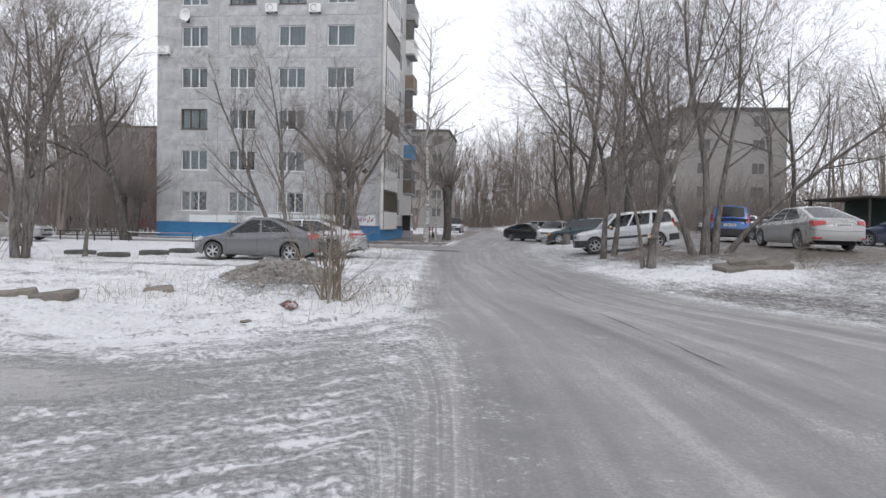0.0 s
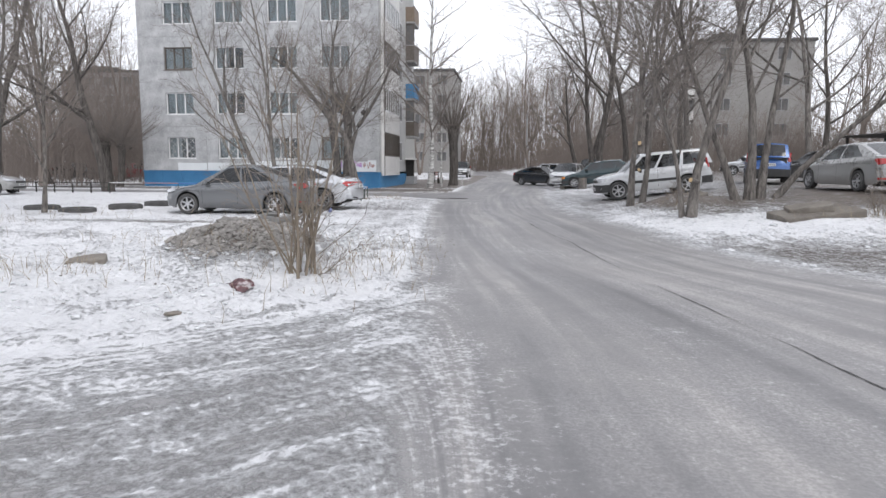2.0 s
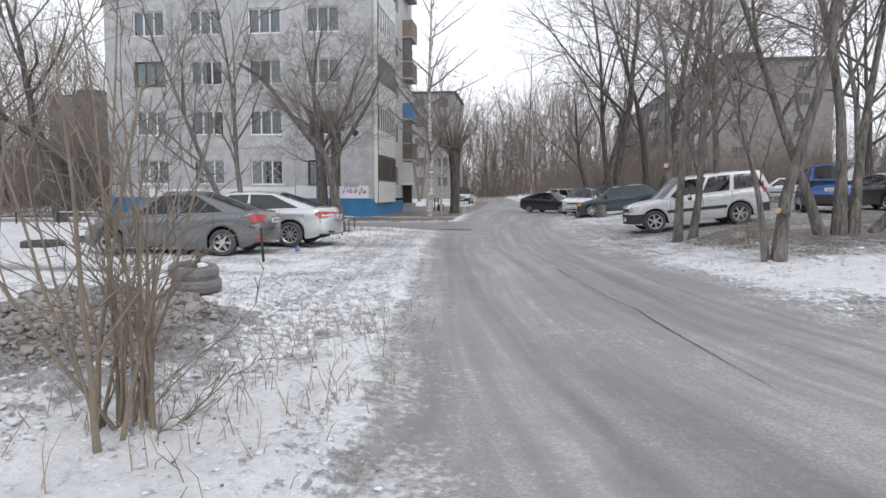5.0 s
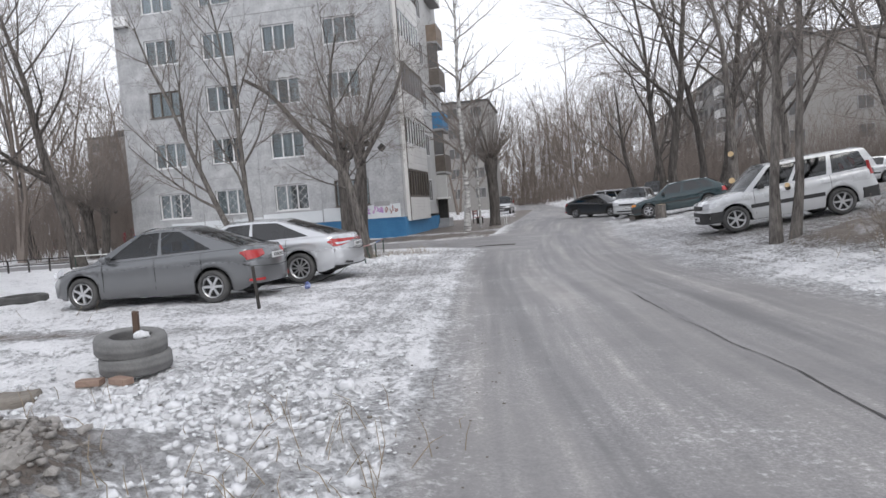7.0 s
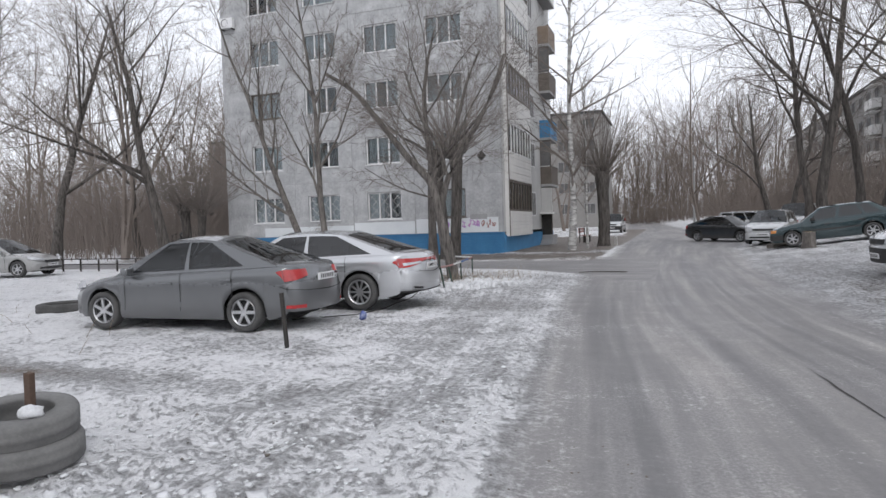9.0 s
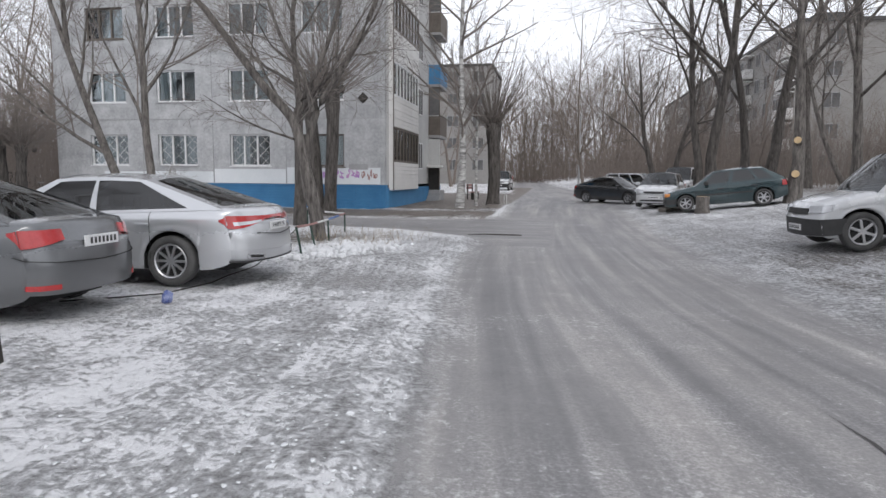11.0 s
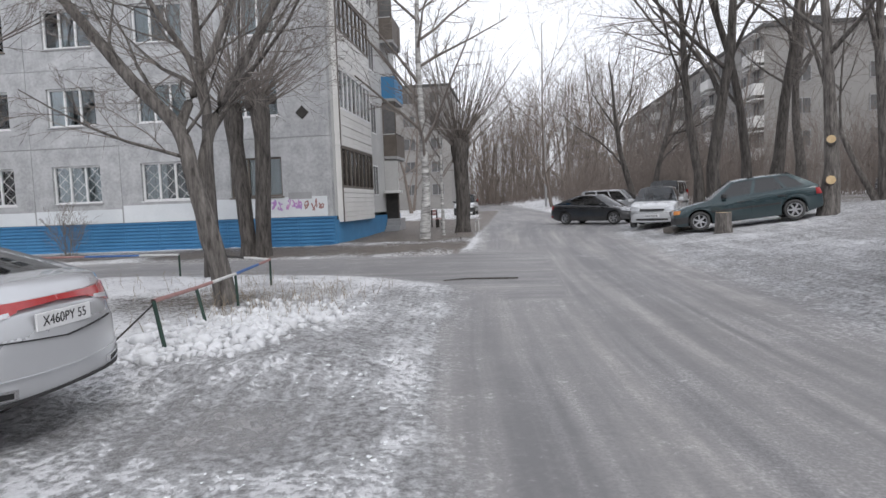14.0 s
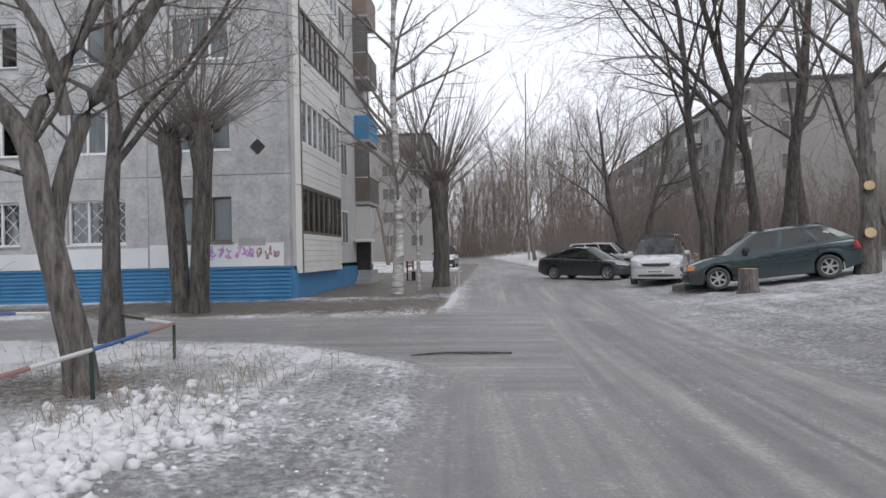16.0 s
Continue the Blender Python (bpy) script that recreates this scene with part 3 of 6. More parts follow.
def build_house():
    house = thing("apartment_house", pose(0, 0, 0), "nine-storey grey concrete panel house with blue plinth", "apartment house")
    rng = random.Random(4)
    frames = {k: shared("window_frame", window_frame_mesh(WIN_W, WIN_H, s), m) for k, s, m in (("white3", (0.34, 0.66), M_pvc), ("white2", (0.5,), M_pvc), ("brown3", (0.34, 0.66), M_oldframe), ("whiteL", (0.38,), M_pvc))}
    pane = shared("pane", boxes((0.03, 0.03, 0.03, WIN_W - 0.03, 0.036, WIN_H - 0.03)), M_pane)
    sill = shared("window_sill", boxes((-0.06, -0.09, -0.05, WIN_W + 0.06, 0.05, -0.008), bevel=0.006), M_joint)
    sill2 = shared("window_sill", boxes((-0.05, -0.07, -0.035, WIN_W + 0.05, 0.05, -0.006), bevel=0.006), M_pvc)
    sill3 = shared("window_sill", boxes((-0.06, -0.09, -0.06, WIN_W + 0.06, 0.05, -0.008), bevel=0.006), M_oldframe)
    # flat board behind each window, painted as dark as an unlit room
    room = shared("room_backing", boxes((-0.1, 1.2, -0.6, WIN_W + 0.1, 1.26, WIN_H + 0.3)), M_room)
    grille = shared("window_grille", grille_mesh(WIN_W, WIN_H), M_pvc)
    curtains = []
    for k in range(4):
        bm = bmesh.new()
        n = 26
        spans = [((0.05, 0.85),), ((0.05, 0.62), (1.25, 1.85)), ((0.05, 1.85),), ((0.7, 1.85),)][k]
        for a, b in spans:
            row = [[bm.verts.new((a + (b - a) * i / n, 0.16 + 0.025 * math.sin(i * 1.7 + k), z)) for z in (0.02, WIN_H - 0.04)] for i in range(n + 1)]
            for i in range(n):
                bm.faces.new([row[i][0], row[i + 1][0], row[i + 1][1], row[i][1]])
        curtains.append(shared("curtain", bm, M_curtain, True))
    kinds = ["brown3", "white3", "white3", "white2", "whiteL"]
    for k in range(FLOORS):
        zb = Z0 + STOREY * k
        for c in range(4):
            w = BREAKS[c + 1] - BREAKS[c]
            ox = COLS[c] - BREAKS[c]
            part("wall_panel", panel_mesh(w, STOREY, (ox, WIN_LOW, ox + WIN_W, WIN_LOW + WIN_H)), M_panel, house).matrix_basis = pose(BREAKS[c], FY, zb)
            kind = "white3" if (k == 0 and c < 3) else ("white3" if (k == 1 and c < 3) else kinds[rng.randrange(5)])
            wm = pose(COLS[c], FY + 0.10, zb + WIN_LOW)
            f = put("window", frames[kind], house, wm)
            put("pane", pane, f, pose(0, 0.03, 0))
            put("window_sill", sill3 if kind == "brown3" else (sill2 if kind[:5] == "white" and rng.random() < 0.7 else sill), f, pose(0, -0.05, 0))
            put("curtain", curtains[rng.choice((0, 1, 2, 2, 2, 2))], f, pose(0, 0.0, 0), "pale hanging curtain")
            put("room_backing", room, f, pose(0, 0, 0))
            if k == 0 and c < 3:
                put("window_grille", grille, f, pose(0, -0.045, 0), "white diamond-lattice iron window grille")
    top = Z0 + STOREY * FLOORS
    # core behind the panels and joints
    part("joint_filling", boxes((FX0 + 0.06, FY + 0.02, Z0 - 0.02, FX0 + 0.3, FY + 0.3, top), *[(b - 0.05, FY + 0.022, Z0, b + 0.05, FY + 0.28, top) for b in BREAKS[1:4]], (FX1 - 0.3, FY + 0.022, Z0, FX1 - 0.04, FY + 0.28, top), *[(FX0 + 0.31, FY + 0.024, Z0 + STOREY * k - 0.05, FX1 - 0.31, FY + 0.27, Z0 + STOREY * k + 0.05) for k in range(1, FLOORS)]), M_joint, house)
    # wall and floors behind, in the same painted room darkness
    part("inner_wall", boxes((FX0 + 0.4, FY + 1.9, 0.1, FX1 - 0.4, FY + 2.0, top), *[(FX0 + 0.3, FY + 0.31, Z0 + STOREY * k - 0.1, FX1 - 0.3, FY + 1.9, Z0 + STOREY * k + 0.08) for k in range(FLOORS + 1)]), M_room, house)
    part("left_wall", boxes((FX0, FY + 0.302, 0.0, FX0 + 0.3, 53.4, top)), M_panel, house)
    part("back_wall", boxes((FX0 + 0.302, 53.1, 0.0, FX1 - 0.302, 53.4, top)), M_panel, house)
    part("roof", boxes((FX0 - 0.15, FY - 0.1, top, FX1 + 0.4, 53.6, top + 0.35), bevel=0.02), M_roof, house)
    # right long side: bay of balconies, then the stair bay that stands out
    part("side_wall", boxes((FX1 - 0.3, FY + 0.302, Z0, FX1, 53.4, top)), M_side, house)
    for k in range(FLOORS):
        zb = Z0 + STOREY * k
        put("side_window", frames["white2"], house, pose(FX1 + 0.03, 47.0, zb + 0.77, 0, 0, 90) @ Matrix.Diagonal((0.55, 0.6, 1.0, 1)))
        # solid sheet; its dark colour stands for the unlit room behind
        part("side_window_sheet", boxes((FX1 + 0.003, 47.02, zb + 0.8, FX1 + 0.02, 48.0, zb + 2.1)), M_room, house)
    # blue plinth with rows of raised blocks
    bm = boxes((FX0 - 0.02, FY + 0.06, -0.3, FX1 + 0.02, FY + 0.35, Z0 - 0.003))
    rows = 8
    for r in range(rows):
        zz = 0.14 + r * (Z0 - 0.2) / rows
        rib = bmesh.new()
        for i in range(12):
            x = FX0 + i * (FX1 - FX0) / 12
            box(rib, x + 0.004, FY + 0.008 + rng.uniform(0, 0.012), zz, x + (FX1 - FX0) / 12 - 0.004, FY + 0.059, zz + 0.075, 0.012)
        part("plinth_rib", rib, M_blue, house)
    part("plinth", bm, M_blue, house, "corrugated plinth painted bright blue")
    part("plinth_side", boxes((FX1 - 0.28, FY + 0.352, -0.3, FX1 + 0.035, 53.4, Z0 - 0.15)), M_blue, house)
    part("plinth_cap", boxes((FX0 - 0.03, FY - 0.02, Z0 - 0.06, FX1 + 0.03, FY + 0.08, Z0 - 0.006), bevel=0.01), M_blue, house)
    # whitewashed strips above the plinth
    part("whitewash", boxes((-20.6, FY - 0.005, Z0 + 0.02, -18.63, FY + 0.001, Z0 + 0.5), (-18.57, FY - 0.005, Z0 + 0.02, -15.18, FY + 0.001, Z0 + 0.52), (-15.12, FY - 0.005, Z0 + 0.02, -11.76, FY + 0.001, Z0 + 0.64), (-11.7, FY - 0.005, Z0 + 0.02, FX1 - 0.2, FY + 0.001, Z0 + 0.72)), M_whitewash, house, "patchy whitewash above the plinth")
    return house


house = build_house()


def build_balcony(k):
    """One glazed balcony of the stack on the long side."""
    zb = Z0 + STOREY * k
    b = thing("balcony", pose(FX1, 41.1, zb), ("glazed balcony with brown wooden windows" if k % 2 == 0 else "glazed balcony with white frames") + " and white siding", "balcony", "balconies up the house side")
    out, ln = 0.22, 5.0
    low, sil, high = (-0.23 if k == 0 else -0.28), 1.0, 2.5
    bm = bmesh.new()
    n = 7
    for i in range(n):
        h = (sil - low) / n
        box(bm, 0.003, 0.0, low + i * h + 0.004, out - 0.012 * (i % 2), ln, low + (i + 1) * h - 0.004, 0.006)
    part("siding", bm, M_siding, b, "white horizontal siding")
    mat = M_oldframe if k % 2 == 0 else M_pvc
    bm = boxes((0.005, 0, sil + 0.003, out, ln, sil + 0.09), (0.005, 0, high - 0.09, out, ln, high))
    cnt = 8
    for i in range(cnt + 1):
        y = i * (ln - 0.06) / cnt
        box(bm, out - 0.07, y, sil + 0.085, out, y + 0.06, high - 0.085, 0.005)
    part("window_frame", bm, mat, b)
    part("pane", boxes((out - 0.045, 0.03, sil + 0.05, out - 0.038, ln - 0.03, high - 0.05)), M_pane, b)
    # on even floors this board's dark colour stands for the unlit inside
    part("room_backing", boxes((0.003, 0.07, sil + 0.1, 0.012, ln - 0.07, high - 0.1)), M_room if k % 2 == 0 else M_curtain, b)
    part("end_board", boxes((0.004, -0.035, low, out - 0.03, -0.002, high)), M_siding, b)
    part("corner_strip", boxes((out - 0.028, -0.045, low, out + 0.014, -0.002, high), bevel=0.004), M_oldframe, b)


for k in range(FLOORS):
    build_balcony(k)


def build_open_balcony(k, colour, label):
    """Open balconies further along the long side, seen edge on."""
    zb = Z0 + STOREY * k
    b = thing("balcony", pose(FX1, 49.7, zb), label, "balcony", "open balconies along the house side")
    out, ln = 0.66, 2.2
    part("balcony_floor", boxes((0.003, 0, -0.24, out, ln, -0.10), bevel=0.01), M_joint, b)
    part("parapet", boxes((out - 0.06, 0.05, -0.097, out, ln - 0.05, 0.95), bevel=0.008), colour, b)
    for y0 in (0.0, ln - 0.047):
        part("side_panel", boxes((0.003, y0, -0.097, out, y0 + 0.047, 0.95), bevel=0.008), colour, b)
    part("rail", boxes((out - 0.07, -0.01, 0.953, out + 0.01, ln + 0.01, 1.0), bevel=0.008), M_dark, b)
    if k in (1, 3, 5, 6):
        part("window_frame", boxes((0.003, 0.0, 1.003, 0.05, 0.05, 2.5), (out - 0.05, 0.0, 1.003, out, 0.05, 2.5), (0.052, 0.0, 2.45, out - 0.052, 0.05, 2.5)), M_oldframe, b)
        # opaque pane, with the darkness of the inside put into its colour
        part("pane", boxes((0.053, 0.02, 1.003, out - 0.053, 0.028, 2.447)), M_room, b)


M_rust = surface("brown_sheet", (0.16, 0.12, 0.09), (0.28, 0.22, 0.17), 3, 0.7)
for k in range(1, FLOORS):
    build_open_balcony(k, [M_joint, M_oldframe, M_blue, M_oldframe, M_rust, M_siding, M_joint, M_rust, M_siding][k], ["", "glazed balcony with weathered dark parapet", "balcony with blue sheet parapet", "glazed balcony with weathered dark parapet", "balcony with brown sheet parapet", "balcony with white parapet", "balcony with grey concrete parapet", "balcony with brown sheet parapet", "balcony with white parapet"][k])

# entrance below the open balconies
ent = thing("entrance_porch", pose(FX1, 49.7, 0.2), "dark entrance opening between grey walls under the balconies", "entrance")
part("porch_wall", boxes((0.004, 0.0, 1.95, 0.66, 0.16, 3.45), bevel=0.01), M_side, ent)
# solid dark board fills the doorway; its colour stands for the shade inside
part("door", boxes((0.004, 0.04, 0.62, 0.60, 0.10, 1.92), bevel=0.01), M_dark, ent)
part("canopy", boxes((0.04, -0.6, 1.86, 0.85, -0.003, 1.98), bevel=0.01), M_siding, ent)
part("post", boxes((0.61, 0.0, 0.62, 0.66, 0.1, 1.945)), M_oldframe, ent)
part("porch_base", boxes((0.004, 0.0, -0.2, 0.66, 1.6, 0.615), bevel=0.02), M_joint, ent)
for i in range(3):
    part("porch_step", boxes((0.06, -0.3 * (3 - i), -0.2, 0.75, -0.3 * (2 - i) - 0.004, 0.12 + 0.17 * i), bevel=0.015), M_joint, ent)

# diamond vent in the gable wall
vent = thing("wall_vent", pose(-8.25, FY - 0.03, 4.82), "black diamond-shaped vent plate on the wall", "vent")
bm = bmesh.new()
box(bm, -0.17, 0, -0.17, 0.17, 0.03, 0.17, 0.01, m=pose(0, 0, 0, 0, 45, 0))
part("plate", bm, M_dark, vent)


# ---- far houses ----
def far_house(label, x0, y0, x1, y1, z0, storeys, faces, wall_mat):
    """A panel house far off; faces lists the sides that show windows."""
    h = thing("apartment_building", pose(0, 0, 0), label, "apartment building")
    top = z0 + 0.9 + 2.8 * storeys
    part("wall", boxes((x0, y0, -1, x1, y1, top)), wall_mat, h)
    part("roof", boxes((x0 - 0.2, y0 - 0.2, top, x1 + 0.2, y1 + 0.2, top + 0.3), (x0 + 2.5, y0 + 3, top + 0.303, x0 + 6, y0 + 7, top + 1.5)), M_roof, h)
    fr = shared("window", window_frame_mesh(1.5, 1.4, (0.5,), 0.07, 0.06), M_joint)
    # solid panes, coloured dark in place of unlit rooms
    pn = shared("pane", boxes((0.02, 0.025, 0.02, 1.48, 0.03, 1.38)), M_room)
    slab = shared("balcony", boxes((-0.3, -0.9, -1.0, 2.6, -0.02, 0.0), (-0.3, -0.9, 1.4, 2.6, -0.02, 1.5)), M_siding)
    for side in faces:
        length = (x1 - x0) if side in "sn" else (y1 - y0)
        n = int(length / (3.2 if side != "s" or length > 15 else 5.5))
        for k in range(storeys):
            for i in range(n):
                a = (i + 0.5) * length / n - 0.75
                z = z0 + 1.7 + 2.8 * k
                m = {"s": pose(x0 + a, y0 - 0.07, z), "w": pose(x0 - 0.07, y1 - a, z, 0, 0, -90), "e": pose(x1 + 0.07, y0 + a, z, 0, 0, 90)}[side]
                f = put("window", fr, h, m)
                put("pane", pn, f, pose(0, 0, 0))
                if side in "we" and i % 4 == 1 and k > 0:
                    put("balcony", slab, h, m @ pose(0, 0, 0))
    return h


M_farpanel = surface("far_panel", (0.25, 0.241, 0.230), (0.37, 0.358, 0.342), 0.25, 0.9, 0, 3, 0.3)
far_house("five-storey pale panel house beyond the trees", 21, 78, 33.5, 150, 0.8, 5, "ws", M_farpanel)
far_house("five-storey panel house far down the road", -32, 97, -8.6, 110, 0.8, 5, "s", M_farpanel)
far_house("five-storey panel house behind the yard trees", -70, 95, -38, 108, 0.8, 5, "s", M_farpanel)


# ---- trees ----
class Wood:
    def __init__(self):
        self.v, self.f = [], []

    def limb(self, pts, radii, sides):
        tube(pts, radii, sides, self.v, self.f)


def bend(rng, start, direction, length, n, wander, lift):
    """Points of a branch that wanders and slowly turns up."""
    pts, d, p = [start], direction.normalized(), start
    for _ in range(n):
        d = (d + Vector((rng.gauss(0, wander), rng.gauss(0, wander), rng.gauss(0, wander) + lift))).normalized()
        p = p + d * (length / n)
        pts.append(p)
    return pts, d


def sprout(rng, trunk, crown, start, direction, length, radius, level, P):
    n = (7, 5, 3, 2, 2)[level] if not P.get("coarse") else (4, 3, 2, 2)[level]
    pts, d = bend(rng, start, direction, length, n, P["wander"] * (0.6 if level == 0 else 1), P["lift"])
    tip = radius * (0.20 if level == 0 else 0.25)
    radii = [radius + (tip - radius) * (i / n) ** 0.9 for i in range(n + 1)]
    if level == 0:
        radii[0] *= 1.35
    (trunk if level <= P.get("bole", 1) else crown).limb(pts, radii, (9, 5, 3, 3, 3)[level] if not P.get("coarse") else (5, 3, 3, 3)[level])
    if level >= P["levels"]:
        return
    count = P["counts"][level]
    for i in range(count):
        t = P["first"][level] + (1 - P["first"][level]) * (i + rng.random()) / count
        t = min(t, 0.99)
        s = t * n
        k = int(s)
        p = pts[k].lerp(pts[k + 1], s - k)
        ax = (pts[k + 1] - pts[k]).normalized()
        az = rng.uniform(0, 2 * math.pi)
        side = ax.orthogonal().normalized()
        side.rotate(Matrix.Rotation(az, 3, ax))
        ang = radians(rng.uniform(*P["angle"]))
        nd = ax * math.cos(ang) + side * math.sin(ang)
        r0 = radii[k] + (radii[k + 1] - radii[k]) * (s - k)
        ln = length * rng.uniform(*P["ratio"]) * (1.12 - 0.55 * t)
        sprout(rng, trunk, crown, p, nd, ln, max(r0 * rng.uniform(0.42, 0.66), 0.0045), level + 1, P)


ELM = dict(levels=4, counts=[9, 8, 7, 4], first=[0.28, 0.15, 0.12, 0.1], angle=(22, 58), ratio=(0.40, 0.74), wander=0.12, lift=0.045)
SLIM = dict(levels=4, counts=[12, 8, 7, 4], first=[0.22, 0.15, 0.15, 0.1], angle=(22, 50), ratio=(0.30, 0.58), wander=0.07, lift=0.07)
BIRCH = dict(bole=0, levels=4, counts=[22, 9, 7, 4], first=[0.2, 0.12, 0.12, 0.1], angle=(30, 60), ratio=(0.22, 0.36), wander=0.07, lift=0.0)
BUSH = dict(levels=3, counts=[6, 4, 3], first=[0.2, 0.2, 0.2], angle=(20, 50), ratio=(0.35, 0.6), wander=0.09, lift=0.04)


def make_tree(name, label, x, y, stems, P, seed, bark=None, group="", category="tree", butt=None):
    """stems: (dx, dy, azimuth, lean, length, radius)."""
    bark = bark or M_bark
    rng = random.Random(seed)
    trunk, crown = Wood(), Wood()
    for dx, dy, az, lean, length, radius, *lift in stems:
        a, l = radians(az), radians(lean)
        d = Vector((math.sin(l) * math.cos(a), math.sin(l) * math.sin(a), math.cos(l)))
        sprout(rng, trunk, crown, Vector((dx, dy, lift[0] if lift else -0.15)), d, length, radius, 0, P)
    if butt:
        rad, high = butt
        trunk.limb([Vector((0, 0, -0.2)), Vector((0, 0, 0.12)), Vector((0.01, 0, 0.5)), Vector((-0.02, 0, high * 0.7)), Vector((-0.01, 0, high))], [rad * 1.5, rad * 1.15, rad, rad * 0.95, rad * 0.7], 12)
    t = thing(name, pose(x, y, ground_z(x, y)), label, category, group)
    mesh_object("trunk", trunk.v, trunk.f, bark, t, True)
    if crown.v:
        mesh_object("crown", crown.v, crown.f, M_twig, t)
    return t


def make_pollard(name, label, x, y, stems, shoots, shoot_len, seed, bark=None, wide=68):
    """Lopped trunks that end in heads of long straight shoots."""
    bark = bark or M_barkdark
    rng = random.Random(seed)
    trunk, crown = Wood(), Wood()
    for dx, dy, az, lean, length, radius, _ in stems:
        a, l = radians(az), radians(lean)
        d = Vector((math.sin(l) * math.cos(a), math.sin(l) * math.sin(a), math.cos(l)))
        pts, d2 = bend(rng, Vector((dx, dy, -0.15)), d, length, 8, 0.03, 0.02)
        radii = [radius * (1.3 if i == 0 else (1.0 if i < 7 else 1.25)) for i in range(9)]
        trunk.limb(pts, radii, 10)
        head = pts[-1]
        for k in range(7):
            knob = head + Vector((rng.gauss(0, radius * 0.6), rng.gauss(0, radius * 0.6), rng.uniform(-0.35, 0.12)))
            trunk.limb([knob - Vector((0, 0, radius * 0.7)), knob, knob + Vector((0, 0, radius * 0.5))], [radius * 0.3, radius * 0.62, radius * 0.25], 7)
        for i in range(shoots):
            az2 = rng.uniform(0, 2 * math.pi)
            ln2 = radians(wide * math.sqrt(rng.random()))
            sd = Vector((math.sin(ln2) * math.cos(az2), math.sin(ln2) * math.sin(az2), math.cos(ln2)))
            p = head + Vector((math.cos(az2), math.sin(az2), 0)) * radius * rng.uniform(0.2, 1.0) * math.sin(ln2) + Vector((0, 0, rng.uniform(-0.45, 0.15)))
            ln3 = shoot_len * rng.uniform(0.55, 1.1) * (1 - 0.35 * ln2 / 1.57)
            pts, _ = bend(rng, p, sd, ln3, 5, 0.03, 0.05)
            r3 = rng.uniform(0.013, 0.027)
            crown.limb(pts, [r3 * (1 - 0.8 * j / 5) for j in range(6)], 4)
            for _ in range(3):
                j = rng.randrange(1, 5)
                q = pts[j].lerp(pts[j + 1], rng.random())
                tw, _ = bend(rng, q, (pts[j + 1] - pts[j]).normalized() + Vector((rng.gauss(0, 0.35), rng.gauss(0, 0.35), rng.gauss(0, 0.2))), ln3 * rng.uniform(0.18, 0.4), 2, 0.06, 0.04)
                crown.limb(tw, [r3 * 0.45, r3 * 0.3, 0.0025], 3)
    t = thing(name, pose(x, y, ground_z(x, y)), label, "tree")
    mesh_object("trunk", trunk.v, trunk.f, bark, t, True)
    mesh_object("crown", crown.v, crown.f, M_twig, t)
    return t


def guided_tree(name, label, x, y, limbs, P, seed, bark=None):
    """A tree whose main limbs follow given bends: limbs of (points, first and last radius)."""
    rng = random.Random(seed)
    trunk, crown = Wood(), Wood()
    for points, r0, r1 in limbs:
        knots = [Vector(p) for p in points]
        pts = []
        for i in range(len(knots) - 1):
            a, b, c, d = knots[max(i - 1, 0)], knots[i], knots[i + 1], knots[min(i + 2, len(knots) - 1)]
            for u in (0, 0.25, 0.5, 0.75):
                pts.append(0.5 * (2 * b + (c - a) * u + (2 * a - 5 * b + 4 * c - d) * u ** 2 + (3 * b - a - 3 * c + d) * u ** 3))
        pts.append(knots[-1])
        n = len(pts) - 1
        radii = [r0 + (r1 - r0) * (i / n) ** 0.85 for i in range(n + 1)]
        trunk.limb(pts, radii, 11)
        for i in range(P["counts"][0]):
            s = (P["first"][0] + (1 - P["first"][0]) * (i + rng.random()) / P["counts"][0]) * n * 0.995
            k = int(s)
            p, ax = pts[k].lerp(pts[k + 1], s - k), (pts[k + 1] - pts[k]).normalized()
            side = ax.orthogonal().normalized()
            side.rotate(Matrix.Rotation(rng.uniform(0, 6.283), 3, ax))
            ang = radians(rng.uniform(28, 70))
            sprout(rng, trunk, crown, p, ax * math.cos(ang) + side * math.sin(ang), rng.uniform(1.5, 3.4) * (1.2 - 0.5 * s / n), max(radii[k] * rng.uniform(0.18, 0.36), 0.012), 1, P)
    t = thing(name, pose(x, y, ground_z(x, y)), label, "tree")
    mesh_object("trunk", trunk.v, trunk.f, bark or M_bark, t, True)
    mesh_object("crown", crown.v, crown.f, M_twig, t)
    return t


def solo(az, lean, length, radius, dx=0, dy=0, dz=-0.15):
    return (dx, dy, az, lean, length, radius, dz)


# by the road, left side
TREE_A1 = [(-0.05, -0.0, -0.1), (-0.1, -0.0, 0.4), (-0.2, -0.1, 1.1), (-0.4, -0.1, 1.9), (-0.6, -0.1, 2.7), (-1.2, -0.2, 3.4), (-2.0, -0.2, 4.4), (-2.8, -0.3, 5.4), (-3.7, -0.3, 6.0)]
TREE_A2 = [(-0.63, 0.0, 2.7), (-0.5, 0.1, 3.1), (-0.2, 0.2, 3.7), (0.1, 0.5, 4.7), (0.3, 0.7, 5.6), (0.6, 1.0, 6.5)]
TREE_A3 = [(-0.13, 0.0, 0.7), (-0.3, 0.0, 1.0), (-0.4, 0.1, 1.8), (-0.2, 0.3, 2.9), (0.4, 0.4, 3.9), (1.0, 0.5, 5.0), (1.4, 0.7, 6.2)]
TREE_A4 = [(-0.18, -0.0, 2.9), (-0.3, -0.2, 3.7), (-0.7, -0.5, 4.5), (-1.0, -0.8, 5.7)]
